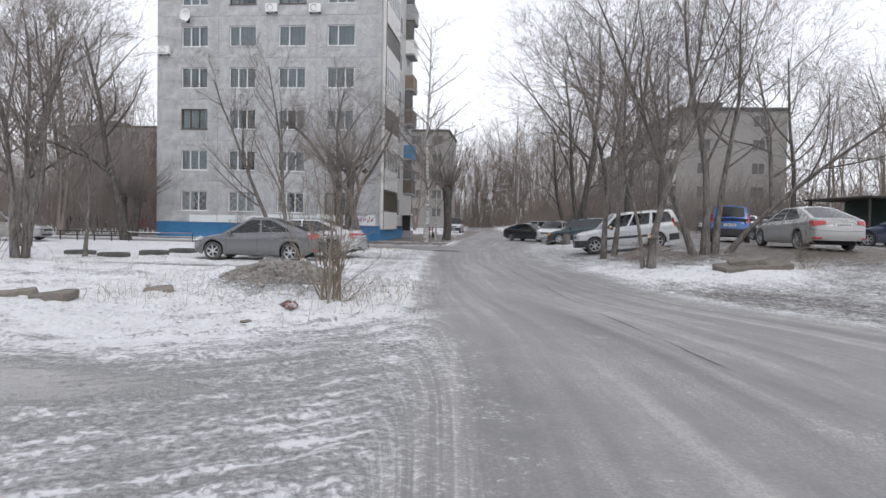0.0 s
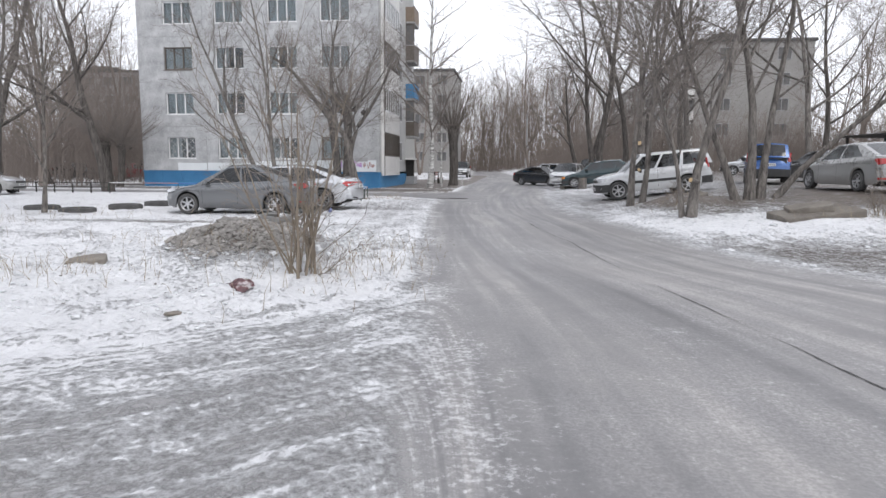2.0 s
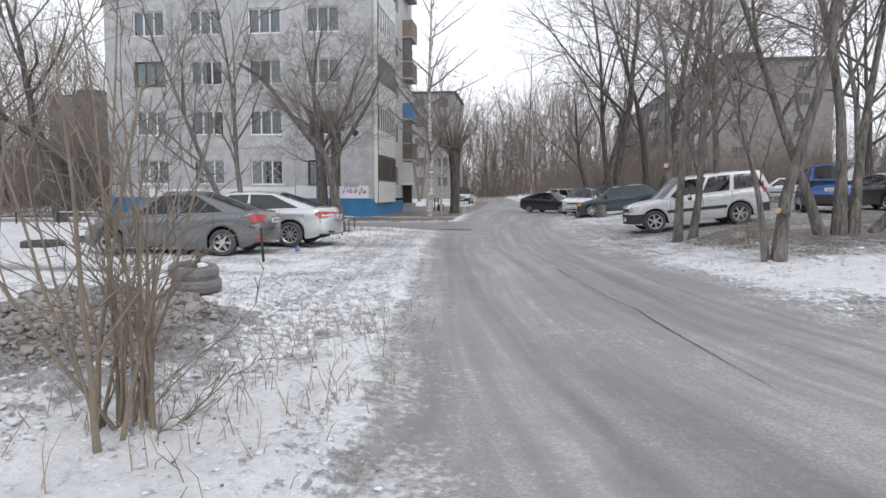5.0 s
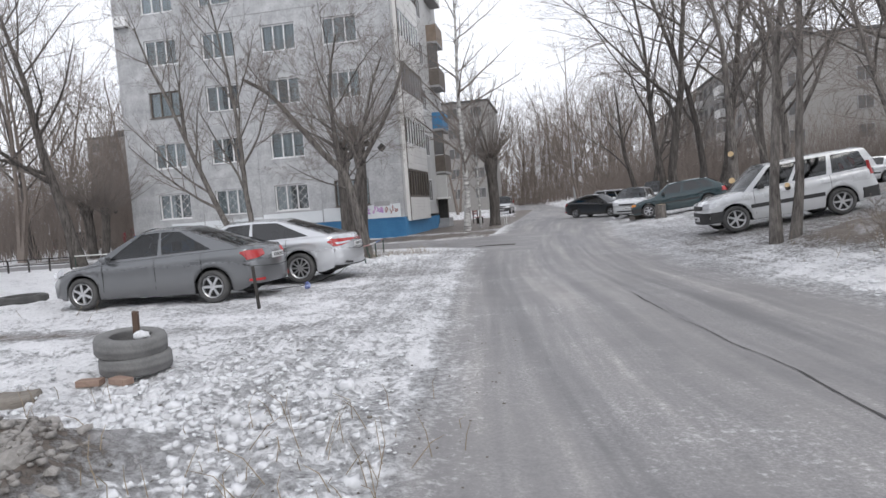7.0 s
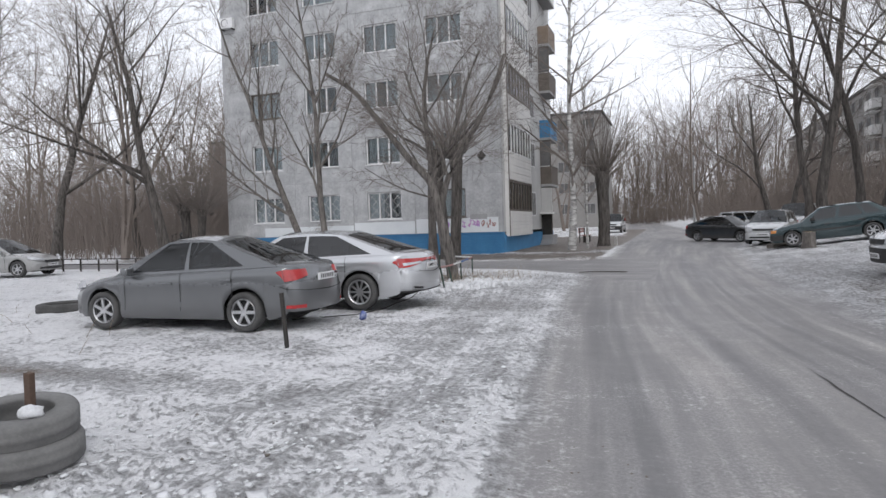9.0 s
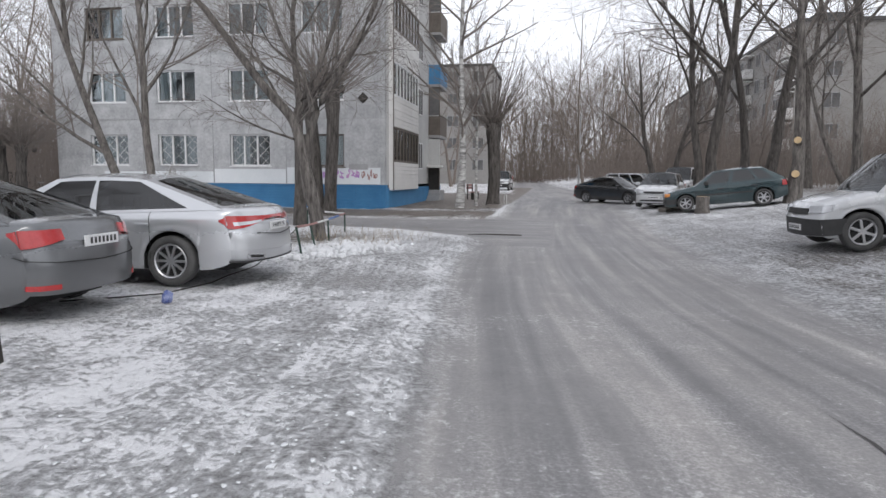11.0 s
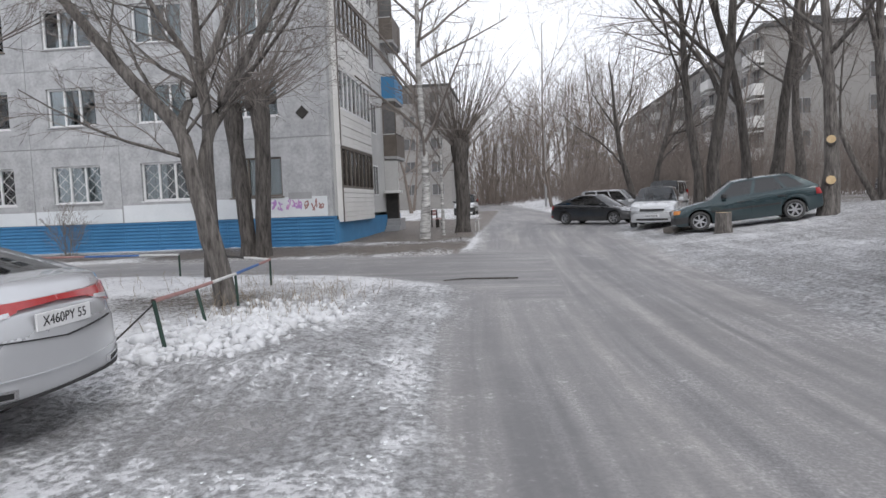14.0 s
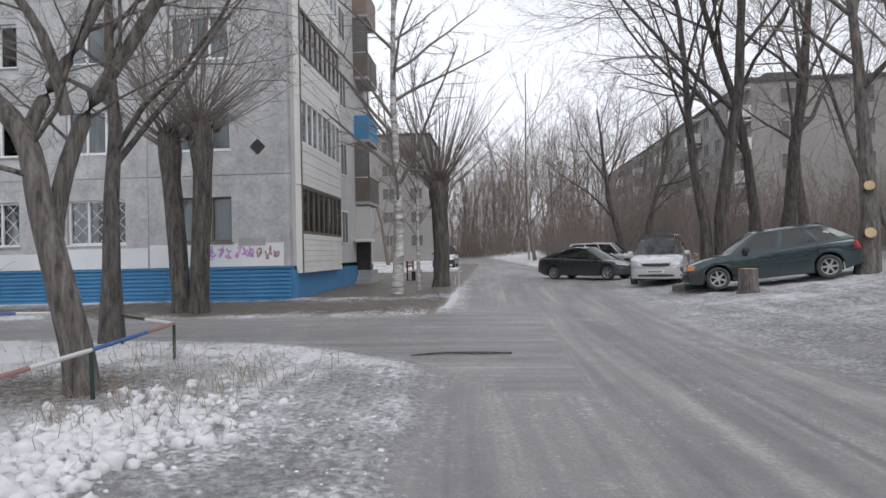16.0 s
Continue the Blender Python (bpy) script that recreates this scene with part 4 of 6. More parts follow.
guided_tree("tree", "grey-barked bare tree leaning beside the painted rail", -5.45, 28.1, [
    (TREE_A1, 0.185, 0.05), (TREE_A2, 0.085, 0.03), (TREE_A3, 0.13, 0.045), (TREE_A4, 0.07, 0.025)], dict(ELM, counts=[9, 6, 6, 4], first=[0.40, 0.15, 0.12, 0.1]), 11)
make_tree("tree", "old bare tree with rough bark near the rail", -7.5, 31.8, [solo(20, 5, 9.0, 0.17)], ELM, 12, M_barkdark)
make_pollard("pollard_willow", "twin-trunk lopped willow with a fan of shoots", -8.7, 36.9, [solo(175, 3, 4.7, 0.225, -0.19), solo(5, 2, 4.8, 0.225, 0.22)], 64, 4.0, 13)
make_tree("birch", "white-barked birch by the dirt yard", -4.4, 42.5, [solo(100, 3, 15, 0.17)], BIRCH, 14, M_birch)
make_pollard("pollard_tree", "dark lopped tree with thin upright shoots", -3.15, 45.0, [solo(60, 4, 4.0, 0.30), ], 110, 5.0, 15, wide=58)
make_tree("birch", "thin pale birch behind the lopped tree", -3.9, 44.5, [solo(80, 3, 9, 0.07)], BIRCH, 16, M_birch)
make_tree("tree", "V-shaped bare tree behind the silver car", -8.55, 26.3, [solo(160, 28, 8.8, 0.115, -0.1), solo(150, 13, 8.8, 0.105, 0.3)], SLIM, 17)
# left, beyond the parked cars
make_tree("tree", "thin pale sapling in the snow", -12.8, 18.8, [solo(120, 8, 6.5, 0.07)], SLIM, 21)
make_tree("tree", "many-stemmed bare tree in the snow", -14.0, 17.2, [solo(170, 10, 8, 0.12), solo(30, 12, 8, 0.09, 0.3), solo(100, 4, 8.5, 0.11, 0.1, 0.3)], ELM, 22)
make_tree("tree", "dark bare tree leaning over the yard", -20.8, 33.6, [solo(165, 22, 12, 0.27)], ELM, 23, M_barkdark)
make_pollard("pollard_tree", "lopped tree by the house corner", -23.8, 38.6, [solo(180, 10, 3.0, 0.24, -0.3), solo(30, 8, 2.8, 0.20, 0.3)], 90, 4.0, 24, wide=72)
make_tree("tree", "tall bare tree at the yard's edge", -27.0, 33.0, [solo(80, 6, 13, 0.25)], ELM, 25, M_barkdark)
make_tree("tree", "bare tree in the snowy yard", -31.0, 42.0, [solo(200, 8, 12, 0.22)], ELM, 26, M_barkdark)
make_tree("tree", "bare tree in the snowy yard", -19.5, 24.0, [solo(150, 12, 10, 0.17), solo(20, 10, 9, 0.14, 0.3)], ELM, 27)
# right bank
make_tree("tree", "forked bare tree with sawn limb on the bank", 5.2, 22.9, [solo(100, 4, 9.5, 0.11, -0.15), solo(20, 10, 9, 0.10, 0.2)], ELM, 31)
make_tree("tree", "bare tree with grey bark on the bank", 5.7, 18.3, [solo(60, 7, 9.5, 0.12, 0.1), solo(130, 10, 5, 0.07, -0.1)], ELM, 32)
make_tree("tree", "clump of bare grey stems on the bank", 8.2, 21.2, [solo(170, 16, 9.5, 0.11, -0.35), solo(80, 3, 10, 0.14), solo(30, 14, 10, 0.12, 0.3), solo(350, 28, 9, 0.10, 0.6)], ELM, 33)
make_tree("tree", "tall dark forked tree behind the parked cars", 6.7, 44.2, [solo(20, 4, 13, 0.20, -0.6), solo(170, 6, 15, 0.26)], ELM, 34, M_barkdark)
make_tree("tree", "tall dark straight tree behind the green car", 9.0, 46.5, [solo(20, 7, 15, 0.22, -0.4), solo(15, 9, 16, 0.27, 0.5)], ELM, 35, M_barkdark)
make_tree("tree", "dark bare tree beyond the parking place", 14.0, 54.0, [solo(30, 10, 15, 0.28)], ELM, 36, M_barkdark)
make_tree("tree", "lopped bare tree with fresh saw cuts", 8.0, 38.3, [solo(30, 7, 10, 0.24)], dict(ELM, first=[0.45, 0.2, 0.15, 0.12]), 37)
make_tree("tree", "slim bare tree on the far bank", 11.6, 42.0, [solo(100, 2, 12, 0.22), solo(150, 25, 9, 0.12, -0.2)], ELM, 38)
make_tree("tree", "spreading forked tree by the parked cars", 7.2, 60.0, [solo(160, 22, 10, 0.25, -0.3), solo(30, 15, 10, 0.22, 0.3)], ELM, 39, M_barkdark)
make_tree("tree", "bare tree at the back of the parking place", 17.0, 38.0, [solo(40, 8, 12, 0.2)], ELM, 40)
make_tree("tree", "bare tree at the back of the parking place", 22.0, 47.0, [solo(140, 8, 13, 0.22)], ELM, 41, M_barkdark)


# ---- woods beyond ----
def build_woods():
    rng = random.Random(77)
    kinds = []
    for k in range(6):
        t, c = Wood(), Wood()
        P = dict(ELM, levels=3, counts=[10, 7, 3], first=[0.12, 0.1, 0.1], coarse=True)
        sprout(rng, t, c, Vector((0, 0, -0.3)), Vector((rng.gauss(0, 0.08), rng.gauss(0, 0.08), 1)), rng.uniform(10, 13), 0.105, 0, P)
        n = len(t.v)
        kinds.append((np.array([tuple(v) for v in t.v + c.v]), t.f + [tuple(i + n for i in f) for f in c.f]))
    spots = []
    for i in range(330):
        zone = i % 5
        if zone == 0:
            x, y = rng.uniform(-70, -25), rng.uniform(37, 92)
        elif zone == 1:
            x, y = rng.uniform(-32, 22), rng.uniform(112, 190)
        elif zone == 2:
            x, y = rng.uniform(3, 19), rng.uniform(66, 140)
            if i % 2:
                continue
        elif zone == 3:
            x, y = rng.uniform(-30, -6.5) if rng.random() < 0.5 else rng.uniform(-12, 6), rng.uniform(78, 96) if rng.random() < 0.35 else rng.uniform(112, 170)
        else:
            x, y = (rng.uniform(34, 95), rng.uniform(40, 130)) if i % 10 < 5 else (rng.uniform(25, 52), rng.uniform(36, 66))
        xl, xr = np.interp(y, LEFT_Y, LEFT_X), np.interp(y, RIGHT_Y, RIGHT_X)
        if (xl - 1.5 < x < xr + 1.5 and y < 112) or (20 < x < 35 and 76 < y < 152) or (-33 < x < -6 and 95 < y < 112) or (-71 < x < -37 and 93 < y < 110):
            continue
        spots.append((x, y))
    v, f, base = [], [], 0
    for x, y in spots:
        co, fs = kinds[rng.randrange(6)]
        a, s = rng.uniform(0, 6.28), rng.uniform(0.95, 1.6) * (1.1 if y > 100 else 1.0)
        r = np.array([[math.cos(a), -math.sin(a), 0], [math.sin(a), math.cos(a), 0], [0, 0, 1]])
        v.append(co @ r.T * s + np.array([x, y, ground_z(x, y)]))
        f += [tuple(i + base for i in q) for q in fs]
        base += len(co)
    me = bpy.data.meshes.new("far_woods")
    me.from_pydata(np.concatenate(v).tolist(), [], f)
    me.materials.append(M_farwood)
    tagged(new("far_woods", me), "far bare brown winter woods", "woods", kind="stuff")


build_woods()


def build_brush():
    """Thickets of young stems between the far trees."""
    rng = random.Random(78)
    v, f = [], []
    for i in range(14500):
        zone = rng.random()
        tall = 1.0
        if zone < 0.10:
            x, y = rng.uniform(9, 34), rng.uniform(56, 76)
            tall = 1.2
        elif zone < 0.40:
            tall = 1.5
            x, y = rng.uniform(-70, -25), rng.uniform(38, 78)
        elif zone < 0.52:
            x, y = rng.uniform(4, 19), rng.uniform(66, 100)
        elif zone < 0.72:
            x, y = rng.uniform(-30, 14), rng.uniform(106, 150)
        else:
            x, y = rng.uniform(27, 70), rng.uniform(42, 80)
        xl, xr = np.interp(y, LEFT_Y, LEFT_X), np.interp(y, RIGHT_Y, RIGHT_X)
        if xl - 1.2 < x < xr + 1.2 and y < 108:
            continue
        h = rng.uniform(1.8, 6.0) * tall
        p = Vector((x, y, 0.0072 * min(max(y - 25, 0), 35) + 0.012 * max(y - 60, 0)))
        d = Vector((rng.gauss(0, 0.14), rng.gauss(0, 0.14), 1))
        q = p + d * h * 0.5
        e = q + (d + Vector((rng.gauss(0, 0.2), rng.gauss(0, 0.2), 0))) * h * 0.5
        tube([p, q, e], [0.024, 0.015, 0.005], 3, v, f, False)
        for _ in range(6):
            s = p.lerp(q, rng.random()) if rng.random() < 0.4 else q.lerp(e, rng.random())
            tube([s, s + Vector((rng.gauss(0, 0.7), rng.gauss(0, 0.7), rng.uniform(0.3, 1.5)))], [0.011, 0.004], 3, v, f, False)
    ob = mesh_object("far_brush", v, f, M_farwood)
    tagged(ob, "dense bare brown thicket far off", "brush", kind="stuff")


build_brush()

# ---- parked vehicles ----
def wheel_parts(R, width, spokes, hub):
    """Meshes of one wheel, its axis along y, outer face at -y."""
    w = width / 2
    rr = R * 0.70
    tv, tf = lathe([(rr, -w * 0.8), (rr * 1.04, -w), (R * 0.93, -w), (R * 0.985, -w * 0.75), (R, -w * 0.3), (R, w * 0.3), (R * 0.985, w * 0.75), (R * 0.93, w), (rr, w * 0.8)], 36)
    rv, rf = lathe([(rr * 1.0, -w * 0.82), (rr * 0.95, -w * 0.92), (rr * 0.88, -w * 0.80), (rr * 0.86, w * 0.6)], 30)
    hv, hf = lathe([(0.001, -w * 0.72), (rr * 0.20, -w * 0.74), (rr * 0.24, -w * 0.6), (rr * 0.24, w * 0.2)], 16)
    bm = bmesh.new()
    for k in range(spokes):
        a = 360 * k / spokes
        m = pose(0, 0, 0, 0, a, 0)
        box(bm, rr * 0.18, -w * 0.78, -hub * 0.5, rr * 0.90, -w * 0.50, hub * 0.5, 0.006, m=m)
    bv = [tuple(v.co) for v in bm.verts]
    bm.verts.index_update()
    bf = [tuple(v.index for v in f.verts) for f in bm.faces]
    bm.free()
    n1, n2 = len(rv), len(rv) + len(hv)
    rim_v = rv + hv + bv
    rim_f = rf + [tuple(i + n1 for i in f) for f in hf] + [tuple(i + n2 for i in f) for f in bf]
    dv, df = lathe([(0.001, -w * 0.35), (rr * 0.86, -w * 0.35), (rr * 0.86, -w * 0.2)], 24)
    return (tv, tf), (rim_v, rim_f), (dv, df)


def car(name, label, category, x, y, heading, S, tilt=0.0, lean=0.0, z=None):
    """A parked car; heading in degrees from +x. S holds the sizes and the paint."""
    L, W, H, wb, R = S["L"], S["W"], S["H"], S["wb"], S["R"]
    fo = S["fo"]
    xf = L / 2 - fo
    xr = xf - wb
    gc = S.get("gc", 0.19)
    top = S["top"]
    body_mat, glass_front, glass_rear = S["paint"], S.get("glass", M_carglass), S.get("rear_glass", S.get("glass", M_carglass))
    t = thing(name, pose(x, y, ground_z(x, y) if z is None else z) @ pose(0, 0, 0, 0, 0, heading) @ pose(0, 0, 0, lean, -tilt, 0), label, category)
    ro = t
    tx, tz = [p[0] for p in top], [p[1] for p in top]

    def topz(s):
        return float(np.interp(s, tx, tz))

    def halfw(s):
        e = abs(s) / (L / 2)
        return W / 2 * (1 - 0.10 * max(0, e - 0.45) ** 2 / 0.3025 - 0.02 * e)

    bulge = S.get("bulge", 0.36)

    def outline(s, yy, w, zz=0.5):
        e = max(0.0, abs(s) / (L / 2) - 0.72) / 0.28
        lean_ = S.get("tuck", 0.13) * (min(abs(zz - 0.50), 0.6) / 0.45) ** 2.0 * (0.8 if zz > 0.5 else 0.45)
        p_ = S.get("corner", 2.6)
        q_ = min(abs(yy) / w, 1.0)
        round_ = 1 - (1 - q_ ** p_) ** (1 / p_) if p_ < 2.55 else q_ ** p_
        return s - math.copysign(bulge * e * e * round_ + lean_ * e ** 3, s)

    Ra = R + 0.055
    stations = [-L / 2 + L * i / 110 for i in range(111)]
    for c in (xf, xr):
        stations += [c - Ra, c + Ra, c - Ra + 0.008, c + Ra - 0.008, c - Ra * 0.97, c + Ra * 0.97]
    stations = sorted(stations)
    verts, faces = [], []
    side = [(0.0, 0.018, 0), (0.45, 0.014, 0), (0.80, 0.0, 0), (0.93, -0.03, 0), (0.985, -0.085, 0), (1.0, -0.16, 0), (0.992, 0.62, 1), (0.985, 0.42, 1), (0.998, 0.24, 1), (0.985, 0.10, 1), (0.95, 0.0, 1)]
    ring = len(side) * 2 - 1
    for s in stations:
        zt, w = topz(s), halfw(s)
        zb = gc
        for c in (xf, xr):
            if abs(s - c) < Ra:
                zb = max(zb, R + math.sqrt(Ra * Ra - (s - c) ** 2))
        e = abs(s) / (L / 2)
        if s < 0 and e > 0.74:
            zb = max(zb, gc + 0.12 * (e - 0.74) / 0.26)
        if e > 0.9:
            zb = max(zb, gc + (0.04 if s > 0 else 0.06) * ((e - 0.9) / 0.1) ** 1.5)
        sh = zt - 0.16
        row = []
        for k, (fy, v, mode) in enumerate(side):
            zz = zt + v if mode == 0 else zb + (max(sh - 0.02, zb + 0.03) - zb) * (v / 0.62) * 0.86
            yy = w * fy
            row.append((yy, zz))
        full = [(-a, b) for a, b in row[:0:-1]] + row
        for yy, zz in full:
            verts.append((outline(s, yy, abs(yy) if abs(yy) > 0.94 * w else w, zz), yy, zz))
    n = len(stations)
    for i in range(n - 1):
        for k in range(ring - 1):
            a = i * ring + k
            faces.append((a, a + ring, a + ring + 1, a + 1))
    mid_ = len(side) - 1
    for st, flip in ((0, False), (n - 1, True)):
        s, w = stations[st], halfw(stations[st])
        grid = []
        for k in range(len(side)):
            lft, rgt = verts[st * ring + mid_ - k], verts[st * ring + mid_ + k]
            line = [st * ring + mid_ - k]
            for i in range(1, 24):
                yy = (lft[1] + rgt[1]) / 2 + (rgt[1] - lft[1]) / 2 * math.sin((i / 12 - 1) * math.pi / 2)
                zz = rgt[2] + (0.0 if k < 3 else 0.0)
                line.append(len(verts))
                verts.append((outline(s, yy, rgt[1] if rgt[1] > 0.94 * w else w, zz), yy, zz))
            line.append(st * ring + mid_ + k)
            grid.append(line)
        for k in range(len(side) - 1):
            for i in range(24):
                q = (grid[k][i], grid[k][i + 1], grid[k + 1][i + 1], grid[k + 1][i])
                faces.append(q[::-1] if flip else q)
    body = mesh_object("body", verts, faces, body_mat, ro, True)
    shell = bmesh.new()
    shell.from_mesh(body.data)
    bmesh.ops.recalc_face_normals(shell, faces=shell.faces[:])
    shell.to_mesh(body.data)
    shell.free()
    # underside
    part("underbody", boxes((-L / 2 + 0.48, -W * 0.34, gc - 0.02, xr - Ra, W * 0.34, gc + 0.25), (xr - Ra - 0.002, -W * 0.30, gc, xf + Ra, W * 0.30, gc + 0.42), (xr + Ra, -W * 0.45, gc - 0.01, xf - Ra, W * 0.45, gc + 0.2), (xf + Ra + 0.002, -W * 0.34, gc - 0.01, L / 2 - 0.48, W * 0.34, gc + 0.25)), M_under, ro)
    # cabin
    xA, xB, xC, xD = S["cabin"]
    zr = H - 0.05
    yb = lambda s: halfw(s) * 0.945
    yt = W / 2 * S.get("roofw", 0.70)
    fv, ff, panes = [], [], []

    def side_point(sgn, u, v):
        xb_, xt_ = xA + (xD - xA) * u, xB + (xC - xB) * u
        s = xb_ + (xt_ - xb_) * v
        zb_ = topz(xb_) - 0.035
        bow = 0.022 * math.sin(math.pi * v)
        arc = -0.035 * (2 * u - 1) ** 2 * v
        return (s, sgn * (yb(xb_) + (yt - yb(xb_)) * v + bow), zb_ + (zr + arc - zb_) * v)

    wins = S["windows"]
    us = sorted({0.0, 1.0, *[a for p in wins for a in p]})
    fine = []
    for a, b in zip(us, us[1:]):
        m_ = max(1, int((b - a) * 14))
        fine += [a + (b - a) * i / m_ for i in range(m_)]
    fine.append(1.0)
    vs_ = [0.0, 0.07, 0.25, 0.5, 0.75, 0.90, 1.0]

    def patch(sgn, sel, lift):
        pv, pf, memo = [], [], {}
        for i in range(len(fine) - 1):
            for k in range(len(vs_) - 1):
                if not sel((fine[i] + fine[i + 1]) / 2, (vs_[k] + vs_[k + 1]) / 2):
                    continue
                q = []
                for ii, kk in ((i, k), (i + 1, k), (i + 1, k + 1), (i, k + 1)):
                    if (ii, kk) not in memo:
                        p = side_point(sgn, fine[ii], vs_[kk])
                        memo[ii, kk] = len(pv)
                        pv.append((p[0], p[1] - sgn * lift, p[2]))
                    q.append(memo[ii, kk])
                pf.append(tuple(q if sgn > 0 else q[::-1]))
        return pv, pf

    inwin = lambda u, v: 0.07 < v < 0.90 and any(a < u < b for a, b in wins)
    roof_rows = 12
    for sgn in (1, -1):
        pv, pf = patch(sgn, lambda u, v: not inwin(u, v), 0.0)
        base = len(fv)
        fv += pv
        ff += [tuple(i + base for i in f) for f in pf]
        for a, b in wins:
            pv, pf = patch(sgn, lambda u, v: inwin(u, v) and a < u < b, 0.010)
            g = mesh_object("side_window", pv, pf, glass_front if (a + b) / 2 < 0.45 else glass_rear, ro, True)
            g.visible_shadow = False
    # roof
    base = len(fv)
    cols = 10
    for i in range(roof_rows + 1):
        u = i / roof_rows
        s = xB + (xC - xB) * u
        for k in range(cols + 1):
            q = 2 * k / cols - 1
            arc = -0.035 * (2 * u - 1) ** 2
            fv.append((s, q * yt, zr + arc + 0.055 * (1 - q * q)))
    for i in range(roof_rows):
        for k in range(cols):
            a = base + i * (cols + 1) + k
            ff.append((a, a + 1, a + cols + 2, a + cols + 1))
    mesh_object("cabin_frame", fv, ff, S.get("roof_paint", body_mat), ro, True)
    for nm, xb_, xt_, bulge_, mat in (("windshield", xA, xB, 0.13, glass_front), ("rear_window", xD, xC, -0.10, glass_rear)):
        gv, gf, pf_ = [], [], []
        cc, rr = 12, 12
        for i in range(rr + 1):
            v = i / rr
            for k in range(cc + 1):
                q = 2 * k / cc - 1
                s = xb_ + (xt_ - xb_) * v
                zb_ = topz(xb_) - 0.035
                zt_ = zr - 0.035 + 0.055 * (1 - q * q)
                half = (yb(xb_) + (yt - yb(xb_)) * v) * 0.985
                gv.append((s + bulge_ * (1 - q * q) * (1 - v) * 0.9, q * half, zb_ + 0.02 * (1 - q * q) + (zt_ - zb_) * v))
        for i in range(rr):
            for k in range(cc):
                a = i * (cc + 1) + k
                f = (a, a + 1, a + cc + 2, a + cc + 1)
                q = abs(2 * (k + 0.5) / cc - 1)
                clear = nm == "windshield" or (q < 0.84 and 0.12 < (i + 0.5) / rr < 0.93)
                (gf if clear else pf_).append(f if xb_ > xt_ else f[::-1])
        g = mesh_object(nm, gv, gf, mat, ro, True)
        if pf_:
            mesh_object("rear_frame", gv, pf_, body_mat, ro, True)
        g.visible_shadow = False
    # cabin inside: seats and dash
    for dx_ in S.get("seats", (xA - 1.05, xA - 1.95)):
        for sy in (-0.36, 0.36):
            part("seat", boxes((dx_ - 0.1, sy - 0.24, 0.45, dx_ + 0.04, sy + 0.24, H - 0.52), (dx_ - 0.11, sy - 0.12, H - 0.50, dx_ - 0.02, sy + 0.12, H - 0.30), bevel=0.03), M_seat, ro)
    part("dashboard", boxes((xA - 0.55, -W * 0.40, 0.5, xA - 0.05, W * 0.40, topz(xA) - 0.02), bevel=0.04), M_trim, ro)
    part("parcel_shelf", boxes((xD + 0.05, -W * 0.38, 0.5, xD + 0.45, W * 0.38, topz(xD) - 0.05), bevel=0.03), M_trim, ro)
    # wheels
    tyre, rim, disc = wheel_parts(R, 0.20, S.get("spokes", 6), S.get("spoke_w", 0.05))
    for cx in (xf, xr):
        for sgn in (-1, 1):
            wh = mesh_object("wheel", *tyre, M_rubber, ro, True)
            wh.matrix_basis = pose(cx, sgn * (W / 2 - 0.115), R, 0, 23 * (cx > 0), 0 if sgn < 0 else 180)
            mesh_object("rim", *rim, S.get("rim", M_alloy), wh)
            mesh_object("brake_disc", *disc, M_under, wh)
    # lamps, plates, trims round the ends

    def wrap(nm, end, d0, d1, lo, hi, mat, lift=0.012, label_=""):
        """A moulded strip on the front (1) or rear (-1), from d0 to d1 out along the outline."""
        for sgn in (1, -1):
            gv, gf = [], []
            m_ = 14
            wE = halfw(end * L / 2)
            for i in range(m_ + 1):
                d = d0 + (d1 - d0) * i / m_
                if d <= wE:
                    yy, s = d, end * L / 2
                else:
                    yy, s = wE, end * (L / 2 - (d - wE))
                w_ = halfw(s)
                yy = min(yy, w_) if d <= wE else w_
                k = i / m_
                z0_, z1_ = lo[0] + (lo[1] - lo[0]) * k, hi[0] + (hi[1] - hi[0]) * k
                off_ = end * lift if d <= wE else end * lift * 0.3
                w_ = w_ if d > wE else w_ * 0.995
                s2, s3 = outline(s, yy, w_, z0_) + off_, outline(s, yy, w_, z1_) + off_
                y2 = yy + (lift if d > wE * 0.93 else 0.004)
                gv += [(s2, sgn * y2, z0_), (s3, sgn * y2, z1_), (s3 - end * 0.05, sgn * (y2 - 0.03), z1_), (s2 - end * 0.05, sgn * (y2 - 0.03), z0_)]
            for i in range(m_):
                for k in range(4):
                    a, b = i * 4 + k, i * 4 + (k + 1) % 4
                    f = (a, b, b + 4, a + 4)
                    gf.append(f)
            gf.append((0, 1, 2, 3))
            gf.append((m_ * 4 + 3, m_ * 4 + 2, m_ * 4 + 1, m_ * 4))
            mesh_object(nm, gv, gf, mat, ro, False, label_)

    for nm, end, d0, d1, lo, hi, mat in S["lamps"]:
        wrap(nm, end, d0, d1, lo, hi, mat)
    for end, zc in ((1, S.get("plate_front", 0.45)), (-1, S.get("plate_rear", 0.80))):
        xx = outline(end * L / 2, 0, 1, zc) + end * 0.012
        p = part("number_plate", boxes((xx - 0.008, -0.26, zc - 0.056, xx + 0.008, 0.26, zc + 0.056), bevel=0.004), M_plate, ro, "white number plate")
        if end == -1 and S.get("plate_text"):
            cu = bpy.data.curves.new("plate_text", "FONT")
            cu.body, cu.size, cu.align_x, cu.align_y, cu.extrude = S["plate_text"], 0.092, "CENTER", "CENTER", 0.001
            tmp = bpy.data.objects.new("plate_text", cu)
            me = bpy.data.meshes.new_from_object(tmp)
